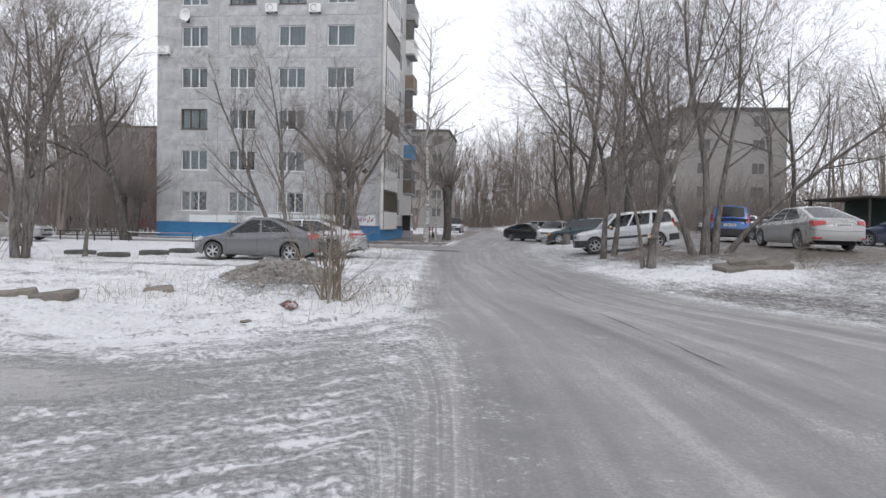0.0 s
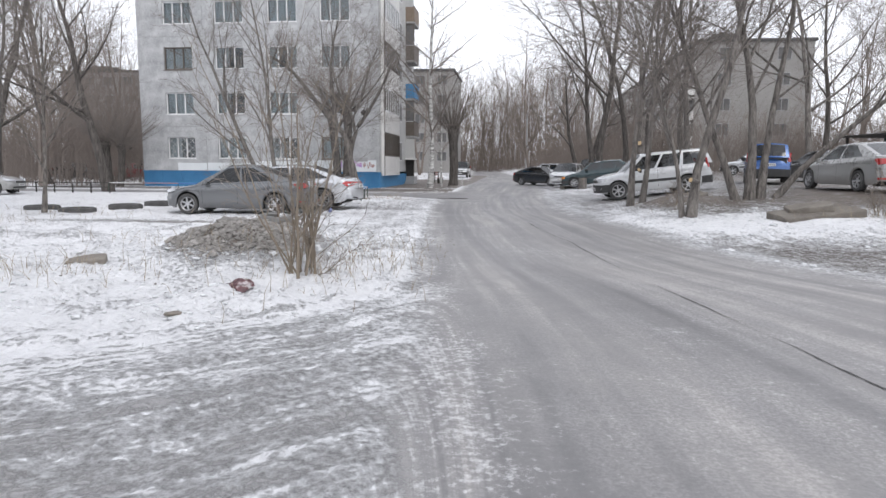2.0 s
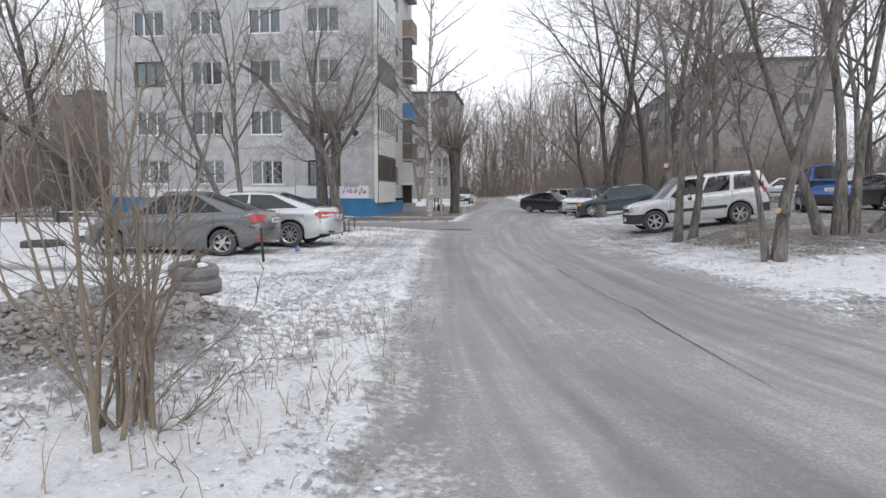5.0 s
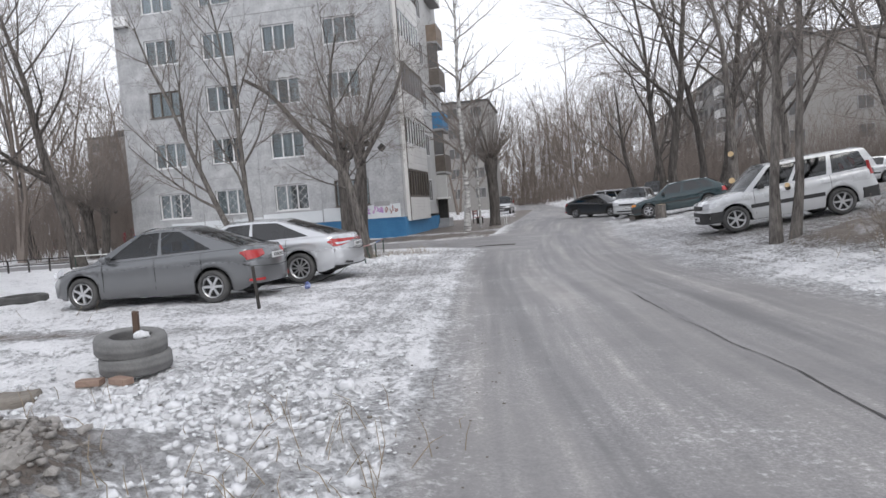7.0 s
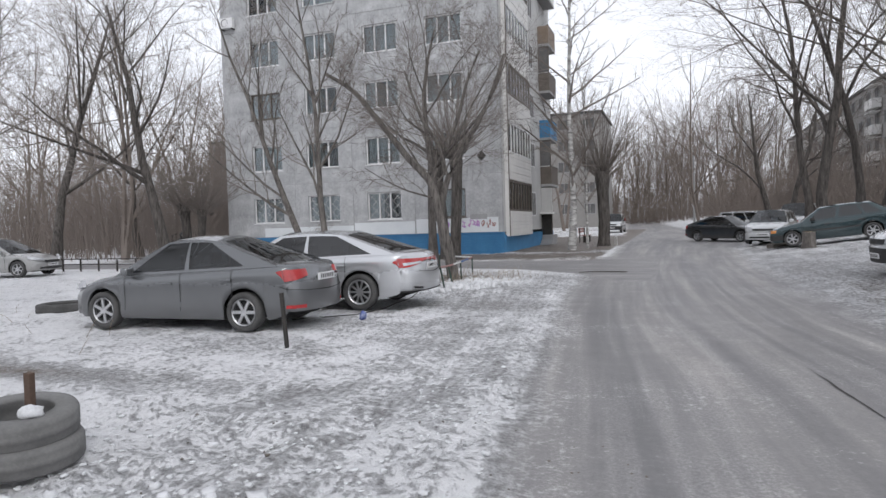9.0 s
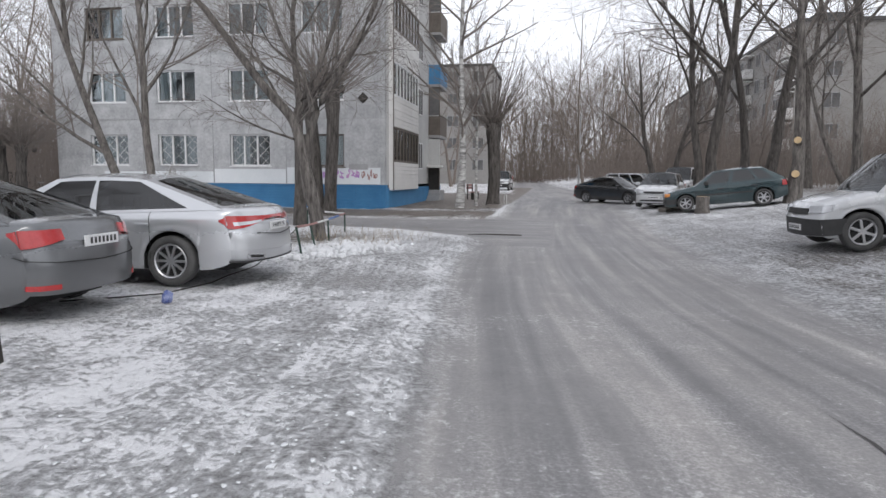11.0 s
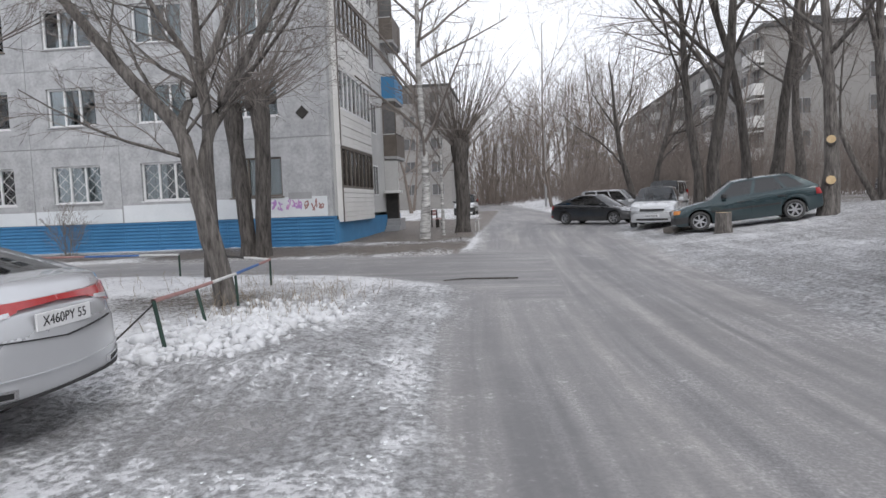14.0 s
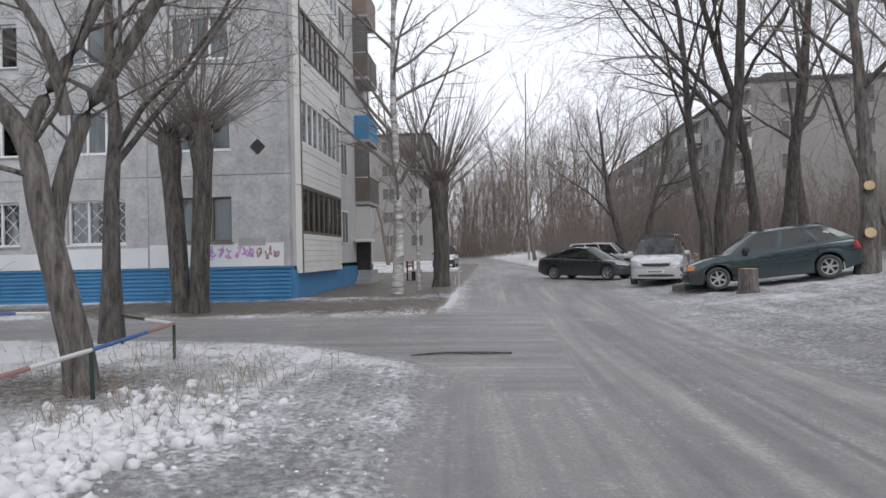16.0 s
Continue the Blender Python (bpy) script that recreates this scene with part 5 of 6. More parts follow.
            bpy.data.objects.remove(tmp)
            me.materials.clear()
            me.materials.append(M_trim)
            put("plate_characters", me, p, pose(xx - 0.010, 0, zc, 90, 0, -90))
            continue
        part("plate_characters", boxes(*[(xx + end * 0.008 - 0.002, -0.22 + i * 0.062, zc - 0.032, xx + end * 0.008 + 0.002, -0.185 + i * 0.062, zc + 0.032) for i in range(7)]), M_trim, p)
    # mirrors, handles, seams, sills
    for sgn in (1, -1):
        mx, mz = xA - 0.42, topz(xA) + 0.06
        yy = sgn * (W / 2 + 0.06)
        part("wing_mirror", boxes((mx - 0.05, yy - 0.09, mz - 0.06, mx + 0.08, yy + 0.09, mz + 0.07), bevel=0.03), S.get("mirror_paint", body_mat), ro, smooth=True)
        for dx_ in S.get("handles", (0.12, -0.95)):
            w_ = halfw(dx_)
            part("door_handle", boxes((dx_ - 0.1, sgn * (w_ + 0.006) - 0.016, topz(dx_) - 0.21, dx_ + 0.1, sgn * (w_ + 0.006) + 0.016, topz(dx_) - 0.175), bevel=0.008), S.get("handle_paint", body_mat), ro)
        for dx_ in S.get("seams", (0.95, -0.12, -1.05)):
            w_ = halfw(dx_) + 0.0015
            gv = []
            for fy, zz in ((0.93, topz(dx_) - 0.03), (0.985, topz(dx_) - 0.085), (1.0, topz(dx_) - 0.16), (0.992, topz(dx_) - 0.33), (0.987, gc + 0.26), (0.998, gc + 0.13)):
                for o in (-0.005, 0.005):
                    gv.append((dx_ + o, sgn * (w_ * fy + 0.002), zz))
            mesh_object("door_seam", gv, [(i * 2, i * 2 + 1, i * 2 + 3, i * 2 + 2) for i in range(5)], M_under, ro)
        if S.get("rubbing"):
            z0_, z1_ = S["rubbing"]
            part("rubbing_strip", boxes((xr + Ra, sgn * (W / 2 - 0.004) - 0.014, z0_, xf - Ra, sgn * (W / 2 - 0.004) + 0.014, z1_), bevel=0.006), M_trim, ro)
    return t


def sedan_spec(paint_, L=4.37, W=1.70, H=1.47, wb=2.57, fo=0.82, R=0.305, **kw):
    h = L / 2
    S = dict(L=L, W=W, H=H, wb=wb, fo=fo, R=R, paint=paint_,
             top=[(-h, 0.80), (-h + 0.04, 0.93), (-h + 0.12, 1.0), (-h + 0.45, 1.025), (-0.9, 0.985), (0.3, 0.93), (h - 1.2, 0.90), (h - 0.6, 0.80), (h - 0.22, 0.68), (h - 0.06, 0.58), (h, 0.50)],
             cabin=(h - 1.02, h - 1.98, -h + 1.62, -h + 0.42), windows=[(0.11, 0.46), (0.49, 0.83)], roofw=0.66, corner=2.3, bulge=0.29,
             lamps=[("tail_lamp", -1, W * 0.27, W * 0.46, (0.84, 0.755), (0.94, 0.935), M_red), ("tail_lamp", -1, W * 0.46, W * 0.5 + 0.26, (0.755, 0.885), (0.935, 0.915), M_red), ("boot_seam", -1, 0.0, W * 0.33, (0.60, 0.62), (0.607, 0.628), M_under), ("bumper_seam", -1, W * 0.33, W * 0.5 + 0.2, (0.62, 0.68), (0.627, 0.687), M_under), ("head_lamp", 1, W * 0.24, W * 0.5 + 0.22, (0.60, 0.68), (0.68, 0.80), M_clear), ("reflector", -1, W * 0.33, W * 0.46, (0.36, 0.36), (0.41, 0.41), M_red), ("grille", 1, 0.0, W * 0.22, (0.52, 0.54), (0.62, 0.62), M_trim), ("lower_grille", 1, 0.0, W * 0.34, (0.27, 0.29), (0.38, 0.36), M_trim)])
    S.update(kw)
    return S


def suv_spec(paint_, L=4.47, W=1.75, H=1.68, wb=2.62, fo=0.78, R=0.345, **kw):
    h = L / 2
    S = dict(L=L, W=W, H=H, wb=wb, fo=fo, R=R, paint=paint_, gc=0.26, bulge=0.14,
             top=[(-h, 0.95), (-h + 0.03, 1.10), (-h + 0.12, 1.13), (-0.9, 1.09), (0.4, 1.06), (h - 1.15, 1.04), (h - 0.55, 0.97), (h - 0.14, 0.88), (h - 0.03, 0.74), (h, 0.62)],
             cabin=(h - 1.05, h - 1.72, -h + 0.32, -h + 0.10), windows=[(0.06, 0.33), (0.36, 0.62), (0.66, 0.93)], roofw=0.76, seats=(h - 2.0, h - 2.9), seams=(0.95, -0.05, -0.95), handles=(0.18, -0.8),
             lamps=[("tail_lamp", -1, W * 0.40, W * 0.5 + 0.10, (0.92, 0.92), (1.28, 1.28), M_red), ("head_lamp", 1, W * 0.26, W * 0.5 + 0.16, (0.72, 0.74), (0.85, 0.86), M_clear), ("grille", 1, 0.0, W * 0.24, (0.70, 0.70), (0.80, 0.80), M_trim), ("bumper", 1, 0.0, W * 0.5 + 0.42, (0.30, 0.32), (0.62, 0.60), M_trim), ("bumper", -1, 0.0, W * 0.5 + 0.42, (0.32, 0.34), (0.64, 0.60), M_trim)], rubbing=(0.56, 0.66), mirror_paint=M_trim)
    S.update(kw)
    return S


def hatch_spec(paint_, L=4.12, W=1.65, H=1.40, wb=2.46, fo=0.80, R=0.29, **kw):
    h = L / 2
    S = dict(L=L, W=W, H=H, wb=wb, fo=fo, R=R, paint=paint_, gc=0.18, bulge=0.10,
             top=[(-h, 0.78), (-h + 0.03, 0.92), (-h + 0.2, 0.95), (-0.9, 0.93), (0.3, 0.90), (h - 1.15, 0.88), (h - 0.5, 0.78), (h - 0.12, 0.68), (h - 0.02, 0.58), (h, 0.5)],
             cabin=(h - 1.12, h - 1.78, -h + 0.82, -h + 0.18), windows=[(0.07, 0.38), (0.42, 0.70), (0.73, 0.90)], roofw=0.68,
             lamps=[("tail_lamp", -1, W * 0.30, W * 0.5 + 0.08, (0.66, 0.66), (0.84, 0.84), M_red), ("head_lamp", 1, W * 0.26, W * 0.40, (0.55, 0.56), (0.68, 0.68), M_clear), ("turn_lamp", 1, W * 0.41, W * 0.5 + 0.10, (0.56, 0.57), (0.68, 0.67), M_orange), ("grille", 1, 0.0, W * 0.25, (0.56, 0.56), (0.66, 0.66), M_trim), ("bumper", 1, 0.0, W * 0.5 + 0.36, (0.26, 0.28), (0.46, 0.46), M_trim)], mirror_paint=M_trim, handle_paint=M_trim, rubbing=(0.50, 0.55))
    S.update(kw)
    return S


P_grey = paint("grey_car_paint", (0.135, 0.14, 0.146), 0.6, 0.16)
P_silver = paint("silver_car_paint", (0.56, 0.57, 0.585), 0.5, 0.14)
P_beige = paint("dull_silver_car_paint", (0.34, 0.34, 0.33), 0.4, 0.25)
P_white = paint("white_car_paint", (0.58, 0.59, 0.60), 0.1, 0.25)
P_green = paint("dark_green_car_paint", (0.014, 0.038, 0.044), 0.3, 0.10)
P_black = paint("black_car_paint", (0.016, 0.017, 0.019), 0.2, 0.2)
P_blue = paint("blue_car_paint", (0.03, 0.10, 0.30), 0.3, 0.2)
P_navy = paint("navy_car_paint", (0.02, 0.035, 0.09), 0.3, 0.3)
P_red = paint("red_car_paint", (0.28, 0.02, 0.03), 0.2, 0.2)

car("grey_sedan", "dusty dark grey four-door sedan parked on trodden snow", "car", -7.02, 20.0, 182.9, sedan_spec(P_grey, L=4.48, wb=2.65))
car("silver_sedan", "large silver sedan with tinted windows beside the grey car", "car", -6.42, 22.55, 181.5,
    sedan_spec(P_silver, L=4.91, W=1.86, H=1.47, wb=2.845, fo=0.93, R=0.335, glass=M_tint, spokes=10, spoke_w=0.032,
               corner=2.3, bulge=0.33, gc=0.225, windows=[(0.11, 0.46), (0.49, 0.88)], top=[(-2.455, 0.84), (-2.42, 0.955), (-2.34, 1.015), (-2.0, 1.05), (-0.9, 1.005), (0.3, 0.95), (1.255, 0.91), (1.855, 0.81), (2.235, 0.69), (2.395, 0.59), (2.455, 0.51)],
               lamps=[("tail_lamp", -1, 0.34, 0.80, (0.865, 0.765), (0.925, 0.935), M_red), ("tail_lamp", -1, 0.80, 1.20, (0.765, 0.855), (0.935, 0.885), M_red), ("lamp_strip", -1, 0.40, 0.86, (0.845, 0.80), (0.872, 0.85), M_clear), ("light_bar", -1, 0.0, 0.36, (0.89, 0.875), (0.925, 0.925), M_red), ("boot_seam", -1, 0.0, 0.55, (0.655, 0.70), (0.661, 0.707), M_under), ("bumper_crease", -1, 0.0, 1.25, (0.455, 0.50), (0.462, 0.507), P_silver), ("exhaust_surround", -1, 0.44, 0.72, (0.355, 0.375), (0.415, 0.44), M_chrome), ("exhaust_tip", -1, 0.47, 0.69, (0.367, 0.388), (0.402, 0.425), M_under), ("diffuser", -1, 0.0, 0.82, (0.325, 0.325), (0.345, 0.345), M_trim), ("head_lamp", 1, 0.44, 1.1, (0.62, 0.68), (0.70, 0.80), M_clear), ("grille", 1, 0.0, 0.4, (0.5, 0.52), (0.64, 0.64), M_trim)], plate_rear=0.78, plate_text="X460PY 55"))
car("silver_suv", "white-silver boxy off-road car with black bumpers", "car", 6.63, 27.36, 182.5, suv_spec(P_white, plate_rear=0.5), tilt=-6.2, z=0.29 + 0.16)
car("green_hatchback", "dark green hatchback parked on the snowy bank", "car", 5.97, 39.05, 168.5, hatch_spec(P_green, L=4.2, wb=2.55, glass=M_tint), tilt=-6.2)
car("white_wagon", "pale silver compact car facing the road", "car", 4.6, 44.6, 252,
    hatch_spec(P_white, L=4.1, W=1.72, H=1.56, glass=M_carglass, rubbing=None, mirror_paint=P_white, handle_paint=P_white, bulge=0.24, corner=2.4, top=[(-2.05, 0.82), (-2.02, 1.02), (-1.85, 1.05), (-0.9, 1.04), (0.3, 1.02), (1.0, 1.0), (1.55, 0.90), (1.88, 0.78), (2.0, 0.68), (2.05, 0.56)], cabin=(1.12, 0.30, -1.45, -1.92),
               lamps=[("tail_lamp", -1, 0.52, 0.95, (0.80, 0.80), (1.02, 1.02), M_red), ("head_lamp", 1, 0.46, 1.02, (0.62, 0.68), (0.76, 0.86), M_clear), ("grille", 1, 0.0, 0.42, (0.62, 0.63), (0.71, 0.71), M_trim), ("lower_grille", 1, 0.0, 0.55, (0.28, 0.29), (0.36, 0.35), M_trim), ("bumper_seam", 1, 0.0, 0.95, (0.555, 0.565), (0.562, 0.572), M_under)]))
car("black_sedan", "black sedan parked across the lay-by", "car", 3.0, 51.2, -38, sedan_spec(P_black, L=4.6, W=1.76, H=1.47, wb=2.7, glass=M_tint))
car("silver_suv", "silver off-road car behind the black sedan", "car", 5.2, 58.5, -30, suv_spec(P_silver, glass=M_tint))
car("white_wagon", "white van-like car behind the black sedan", "car", 7.2, 54.5, 245, suv_spec(P_white, L=4.2, H=1.8, glass=M_carglass))
car("blue_suv", "bright blue off-road car behind the bank trees", "car", 12.0, 30.5, 72, suv_spec(P_blue, glass=M_tint))
car("dark_car", "dark sedan behind the blue car", "car", 15.6, 33.5, 100, sedan_spec(P_black, glass=M_tint))
car("silver_sedan", "dusty silver sedan seen from behind on the bank", "car", 11.85, 22.2, 92.5, sedan_spec(P_beige, L=4.8, W=1.82, H=1.45, wb=2.8, glass=M_carglass))
car("blue_car", "dark blue car by the green shed", "car", 18.2, 27.0, 120, sedan_spec(P_navy, glass=M_tint))
car("silver_suv", "silver car at the back of the parking place", "car", 18.5, 51.0, 170, suv_spec(P_silver, H=1.6, glass=M_tint))
car("grey_wagon", "pale grey car in the snowy yard", "car", -24.4, 28.6, 14, sedan_spec(P_beige, L=4.5, W=1.72, H=1.45))
car("red_car", "small dark red car far in the yard", "car", -32.5, 55.0, 10, hatch_spec(P_red, glass=M_tint))
car("dark_car", "dark car far in the yard", "car", -36.5, 52.5, 8, sedan_spec(P_black, glass=M_tint))
car("white_car", "small white car far in the yard", "car", -29.5, 58.0, 20, hatch_spec(P_white, glass=M_tint))
car("white_car", "white van-like car by the road far off", "car", -5.0, 72.0, 268, suv_spec(P_white, L=4.2, H=1.75, glass=M_carglass))

# ---- clutter by the road ----
def rock_mesh(seed, flat=0.6, cuts=1):
    bm = bmesh.new()
    bmesh.ops.create_icosphere(bm, subdivisions=cuts, radius=1)
    rng = random.Random(seed)
    off = Vector((rng.uniform(0, 50), rng.uniform(0, 50), rng.uniform(0, 50)))
    for v in bm.verts:
        k = 1 + 0.45 * noise.noise(v.co * 1.3 + off)
        v.co = Vector((v.co.x * k, v.co.y * k * rng.uniform(0.85, 1.0), v.co.z * k * flat))
    return bm


def at(x, y, dz=0.0, rx=0, ry=0, rz=0, size=(1, 1, 1)):
    return pose(x, y, ground_z(x, y) + dz, rx, ry, rz) @ Matrix.Diagonal((*size, 1))


# heap of rubble: loose stones on the earth mound
def build_heap():
    rng = random.Random(5)
    heap = thing("rubble_heap", pose(-3.1, 10.6, ground_z(-3.1, 10.6)), "heap of grey rubble and frozen earth in snow", "rubble heap")
    shapes = [shared("stone", rock_mesh(s, 0.65), M_stone) for s in range(8)]
    base = Vector((-3.1, 10.6, ground_z(-3.1, 10.6)))
    for i in range(280):
        a, r = rng.uniform(0, 6.283), 1.4 * math.sqrt(rng.random())
        x, y = -2.8 + r * math.cos(a) * 0.75, 10.65 + r * math.sin(a)
        s = rng.uniform(0.016, 0.048) * (1.7 if rng.random() < 0.07 else 1)
        m = pose(x, y, ground_z(x, y) + s * 0.15, rng.uniform(-25, 25), rng.uniform(-25, 25), rng.uniform(0, 360)) @ Matrix.Diagonal((s * rng.uniform(0.9, 1.7), s, s, 1))
        ob = new("stone", shapes[rng.randrange(8)])
        ob.parent = heap
        ob.matrix_basis = Matrix.Translation(-base) @ m


build_heap()


# crumbs and clods of snow along the trodden verge
def build_clods(name, label, mat, count, area, lo, hi, seed, flat=0.6, least=0.55):
    rng = random.Random(seed)
    kinds = []
    for k in range(6):
        bm = bmesh.new()
        bmesh.ops.create_cube(bm, size=1.3)
        bmesh.ops.subdivide_edges(bm, edges=bm.edges[:], cuts=1, use_grid_fill=True)
        cr = random.Random(seed * 10 + k)
        for v_ in bm.verts:
            v_.co = v_.co.normalized() * (0.55 + 0.45 * v_.co.length) * 0.85
            v_.co += Vector((cr.gauss(0, 0.16), cr.gauss(0, 0.16), cr.gauss(0, 0.16)))
            v_.co.z *= flat
        bm.verts.index_update()
        kinds.append((np.array([tuple(v.co) for v in bm.verts]), [tuple(v.index for v in f.verts) for f in bm.faces]))
        bm.free()
    vs, fs, base = [], [], 0
    pts = [area(rng) for _ in range(count)]
    zz, cover = plan(np.array([p[0] for p in pts]), np.array([p[1] for p in pts]))[:2]
    keep = [i for i in range(count) if cover[i] > least]
    pts, zz = [pts[i] for i in keep], zz[keep]
    for (x, y), z in zip(pts, zz):
        co, f = kinds[rng.randrange(6)]
        a, s = rng.uniform(0, 6.28), rng.uniform(lo, hi) * (1.8 if rng.random() < 0.07 else 1)
        r = np.array([[math.cos(a), -math.sin(a), 0], [math.sin(a), math.cos(a), 0], [0, 0, 1]])
        vs.append(co @ r.T * s + np.array([x, y, z + s * 0.1]))
        fs += [tuple(i + base for i in q) for q in f]
        base += len(co)
    me = bpy.data.meshes.new(name)
    me.from_pydata(np.concatenate(vs).tolist(), [], fs)
    me.polygons.foreach_set("use_smooth", [True] * len(me.polygons))
    me.materials.append(mat)
    tagged(new(name, me), label, "snow" if mat is M_snow else "debris", kind="stuff")


def disc(rng, cx, cy, rx, ry):
    a, r = rng.uniform(0, 6.283), math.sqrt(rng.random()) * rng.uniform(0.75, 1.05)
    return cx + rx * r * math.cos(a), cy + ry * r * math.sin(a)


def verge(rng):
    y = rng.uniform(7, 30)
    return float(np.interp(y, LEFT_Y, LEFT_X)) - abs(rng.gauss(0.5, 0.9)), y


build_clods("snow_clods", "clods and crumbs of trodden snow", M_snow, 2200, verge, 0.006, 0.022, 3, 0.45)
build_clods("snow_clods", "lumps of shovelled snow by the rail", M_snow, 1000, lambda r: (r.gauss(-4.2, 0.45), max(24.1, r.gauss(25.5, 1.0)) + r.uniform(0, 0.5)), 0.02, 0.08, 4, 0.9)
build_clods("snow_clods", "lumpy old snow around the tyres and heap", M_snow, 2600, lambda r: (r.uniform(-7.5, -1.2), r.uniform(6.6, 15.5)), 0.008, 0.034, 6, 0.45)
build_clods("snow_clods", "chunky frozen snow broken up beside the tyres", M_snow, 900, lambda r: (r.gauss(-2.5, 0.8), r.gauss(12.2, 1.1)), 0.015, 0.055, 9, 0.85)
build_clods("ice_crumbs", "scattered crumbs on the road bank", M_snow, 900, lambda r: (r.uniform(4.4, 10), r.uniform(11, 20)), 0.02, 0.06, 7, 0.4)
build_clods("litter_specks", "dark specks of earth and litter on snow", M_slab, 420, lambda r: (r.uniform(-4.2, 0.2), r.uniform(7.0, 16.0)), 0.004, 0.014, 8, 0.6, -1)


build_clods("heap_gravel", "grey gravel and crumbled concrete covering the heap", M_stone, 5200, lambda r: disc(r, -2.8, 10.6, 0.95, 1.3), 0.010, 0.036, 10, 0.75, -9)


# concrete fragments in the snow
def slab(label, x, y, rz, size, tilt=4, seed=1, up=0.0):
    t = thing("concrete_slab", at(x, y, 0.02 + up, tilt, -tilt, rz), label, "slab")
    bm = boxes((-size[0] / 2, -size[1] / 2, -size[2] / 2, size[0] / 2, size[1] / 2, size[2] / 2), bevel=0.03)
    bmesh.ops.subdivide_edges(bm, edges=bm.edges[:], cuts=2, use_grid_fill=True)
    off = Vector((seed * 3.1, 0, 0))
    for v in bm.verts:
        v.co += 0.05 * noise.noise_vector(v.co * 2.5 + off) + 0.02 * noise.noise_vector(v.co * 9 + off)
    part("block", bm, M_slab, t)


slab("half-buried concrete fragment in the snow", -6.65, 8.5, 20, (0.6, 0.3, 0.13), 5, 1)
slab("broken concrete slab lying in the snow", -5.85, 8.35, -10, (0.75, 0.35, 0.17), 6, 2)
slab("small concrete fragment in the snow", -4.75, 9.6, 30, (0.5, 0.3, 0.2), 5, 3)
slab("dark slab edge at the snow's rim", -7.6, 8.1, 8, (0.7, 0.35, 0.15), 5, 4)
slab("broken slab by the tyre stand", -4.35, 13.35, 15, (0.5, 0.28, 0.14), 3, 5)
slab("brown stacked slab on the bank", 8.2, 16.9, 8, (1.8, 0.95, 0.24), 7, 6, 0.0)
slab("brown slab lying on another slab", 8.1, 17.0, -14, (0.95, 0.6, 0.15), 9, 7, 0.18)
slab("dark earth-covered block on the bank", 6.8, 22.1, 25, (0.8, 0.5, 0.2), 12, 8)
slab("flat broken concrete by the parked cars", 4.3, 40.2, 20, (0.8, 0.6, 0.2), 4, 9)


# old tyres
def tyre_mesh(R, r_in, w):
    v, f = lathe([(r_in, -w * 0.38), (r_in * 1.03, -w * 0.48), (R * 0.86, -w * 0.5), (R * 0.96, -w * 0.44), (R, -w * 0.3), (R * 0.988, -w * 0.12), (R, -w * 0.1), (R, w * 0.1), (R * 0.988, w * 0.12), (R, w * 0.3), (R * 0.96, w * 0.44), (R * 0.86, w * 0.5), (r_in * 1.03, w * 0.48), (r_in, w * 0.38), (r_in * 1.12, w * 0.1), (r_in * 1.12, -w * 0.1), (r_in, -w * 0.38)], 48)
    return v, f


gz = ground_z(-3.75, 14.35)
for k, (dx, dz, tilt) in enumerate(((0.0, 0.12, 2), (-0.04, 0.31, 5))):
    t = thing("old_tyre", pose(-3.75 + dx, 14.35, gz + dz, 90 + tilt, tilt, 10 * k), "old dusty grey tyre stacked as a stand", "tyre", "stacked tyres")
    mesh_object("tread", *tyre_mesh(0.35, 0.20, 0.19), M_greyrubber, t, True)
st = thing("rusty_stake", pose(-3.76, 14.4, gz + 0.02, 2, 3, 0), "rusty iron stake standing in the tyres", "stake")
part("pipe", boxes((-0.03, -0.022, 0, 0.03, 0.022, 0.62), bevel=0.008), surface("rust", (0.06, 0.04, 0.03), (0.15, 0.10, 0.075), 8, 0.9, 0.2, 50, 0.4), st)
cl = thing("snow_lump", pose(-3.62, 14.3, gz + 0.40), "dirty white lump lying in the tyre", "snow lump")
part("lump", rock_mesh(44, 0.7, 2), M_snow, cl, smooth=True).scale = (0.09, 0.08, 0.06)
for i, (x, y, rz) in enumerate(((-3.98, 13.95, 10), (-3.62, 13.93, -20))):
    b = thing("brick", at(x, y, 0.05, 0, 0, rz), "reddish brick under the tyre stand", "brick", "bricks under the tyres")
    part("block", boxes((-0.12, -0.06, -0.03, 0.12, 0.06, 0.035), bevel=0.008), surface("old_brick", (0.19, 0.12, 0.09), (0.33, 0.24, 0.19), 6, 0.9, 0, 40, 0.5), b)
for x, y, rz, dz in ((-12.0, 19.2, 8, 0.03), (-11.6, 21.0, 4, 0.03), (-11.4, 22.7, -6, 0.04), (-13.9, 20.1, 20, 0.02)):
    t = thing("old_tyre", at(x, y, dz, 90, 0, rz), "flat black tyre half sunk in the snow", "tyre", "tyres along the yard edge")
    mesh_object("tread", *tyre_mesh(0.52, 0.33, 0.26), M_rubber, t, True)

p = thing("iron_post", at(-4.42, 18.4, -0.05, 2, -3, 0), "short dark iron post in the snow", "post")
part("angle_bar", boxes((-0.022, -0.022, 0, 0.022, 0.022, 0.78), bevel=0.004), M_dark, p)

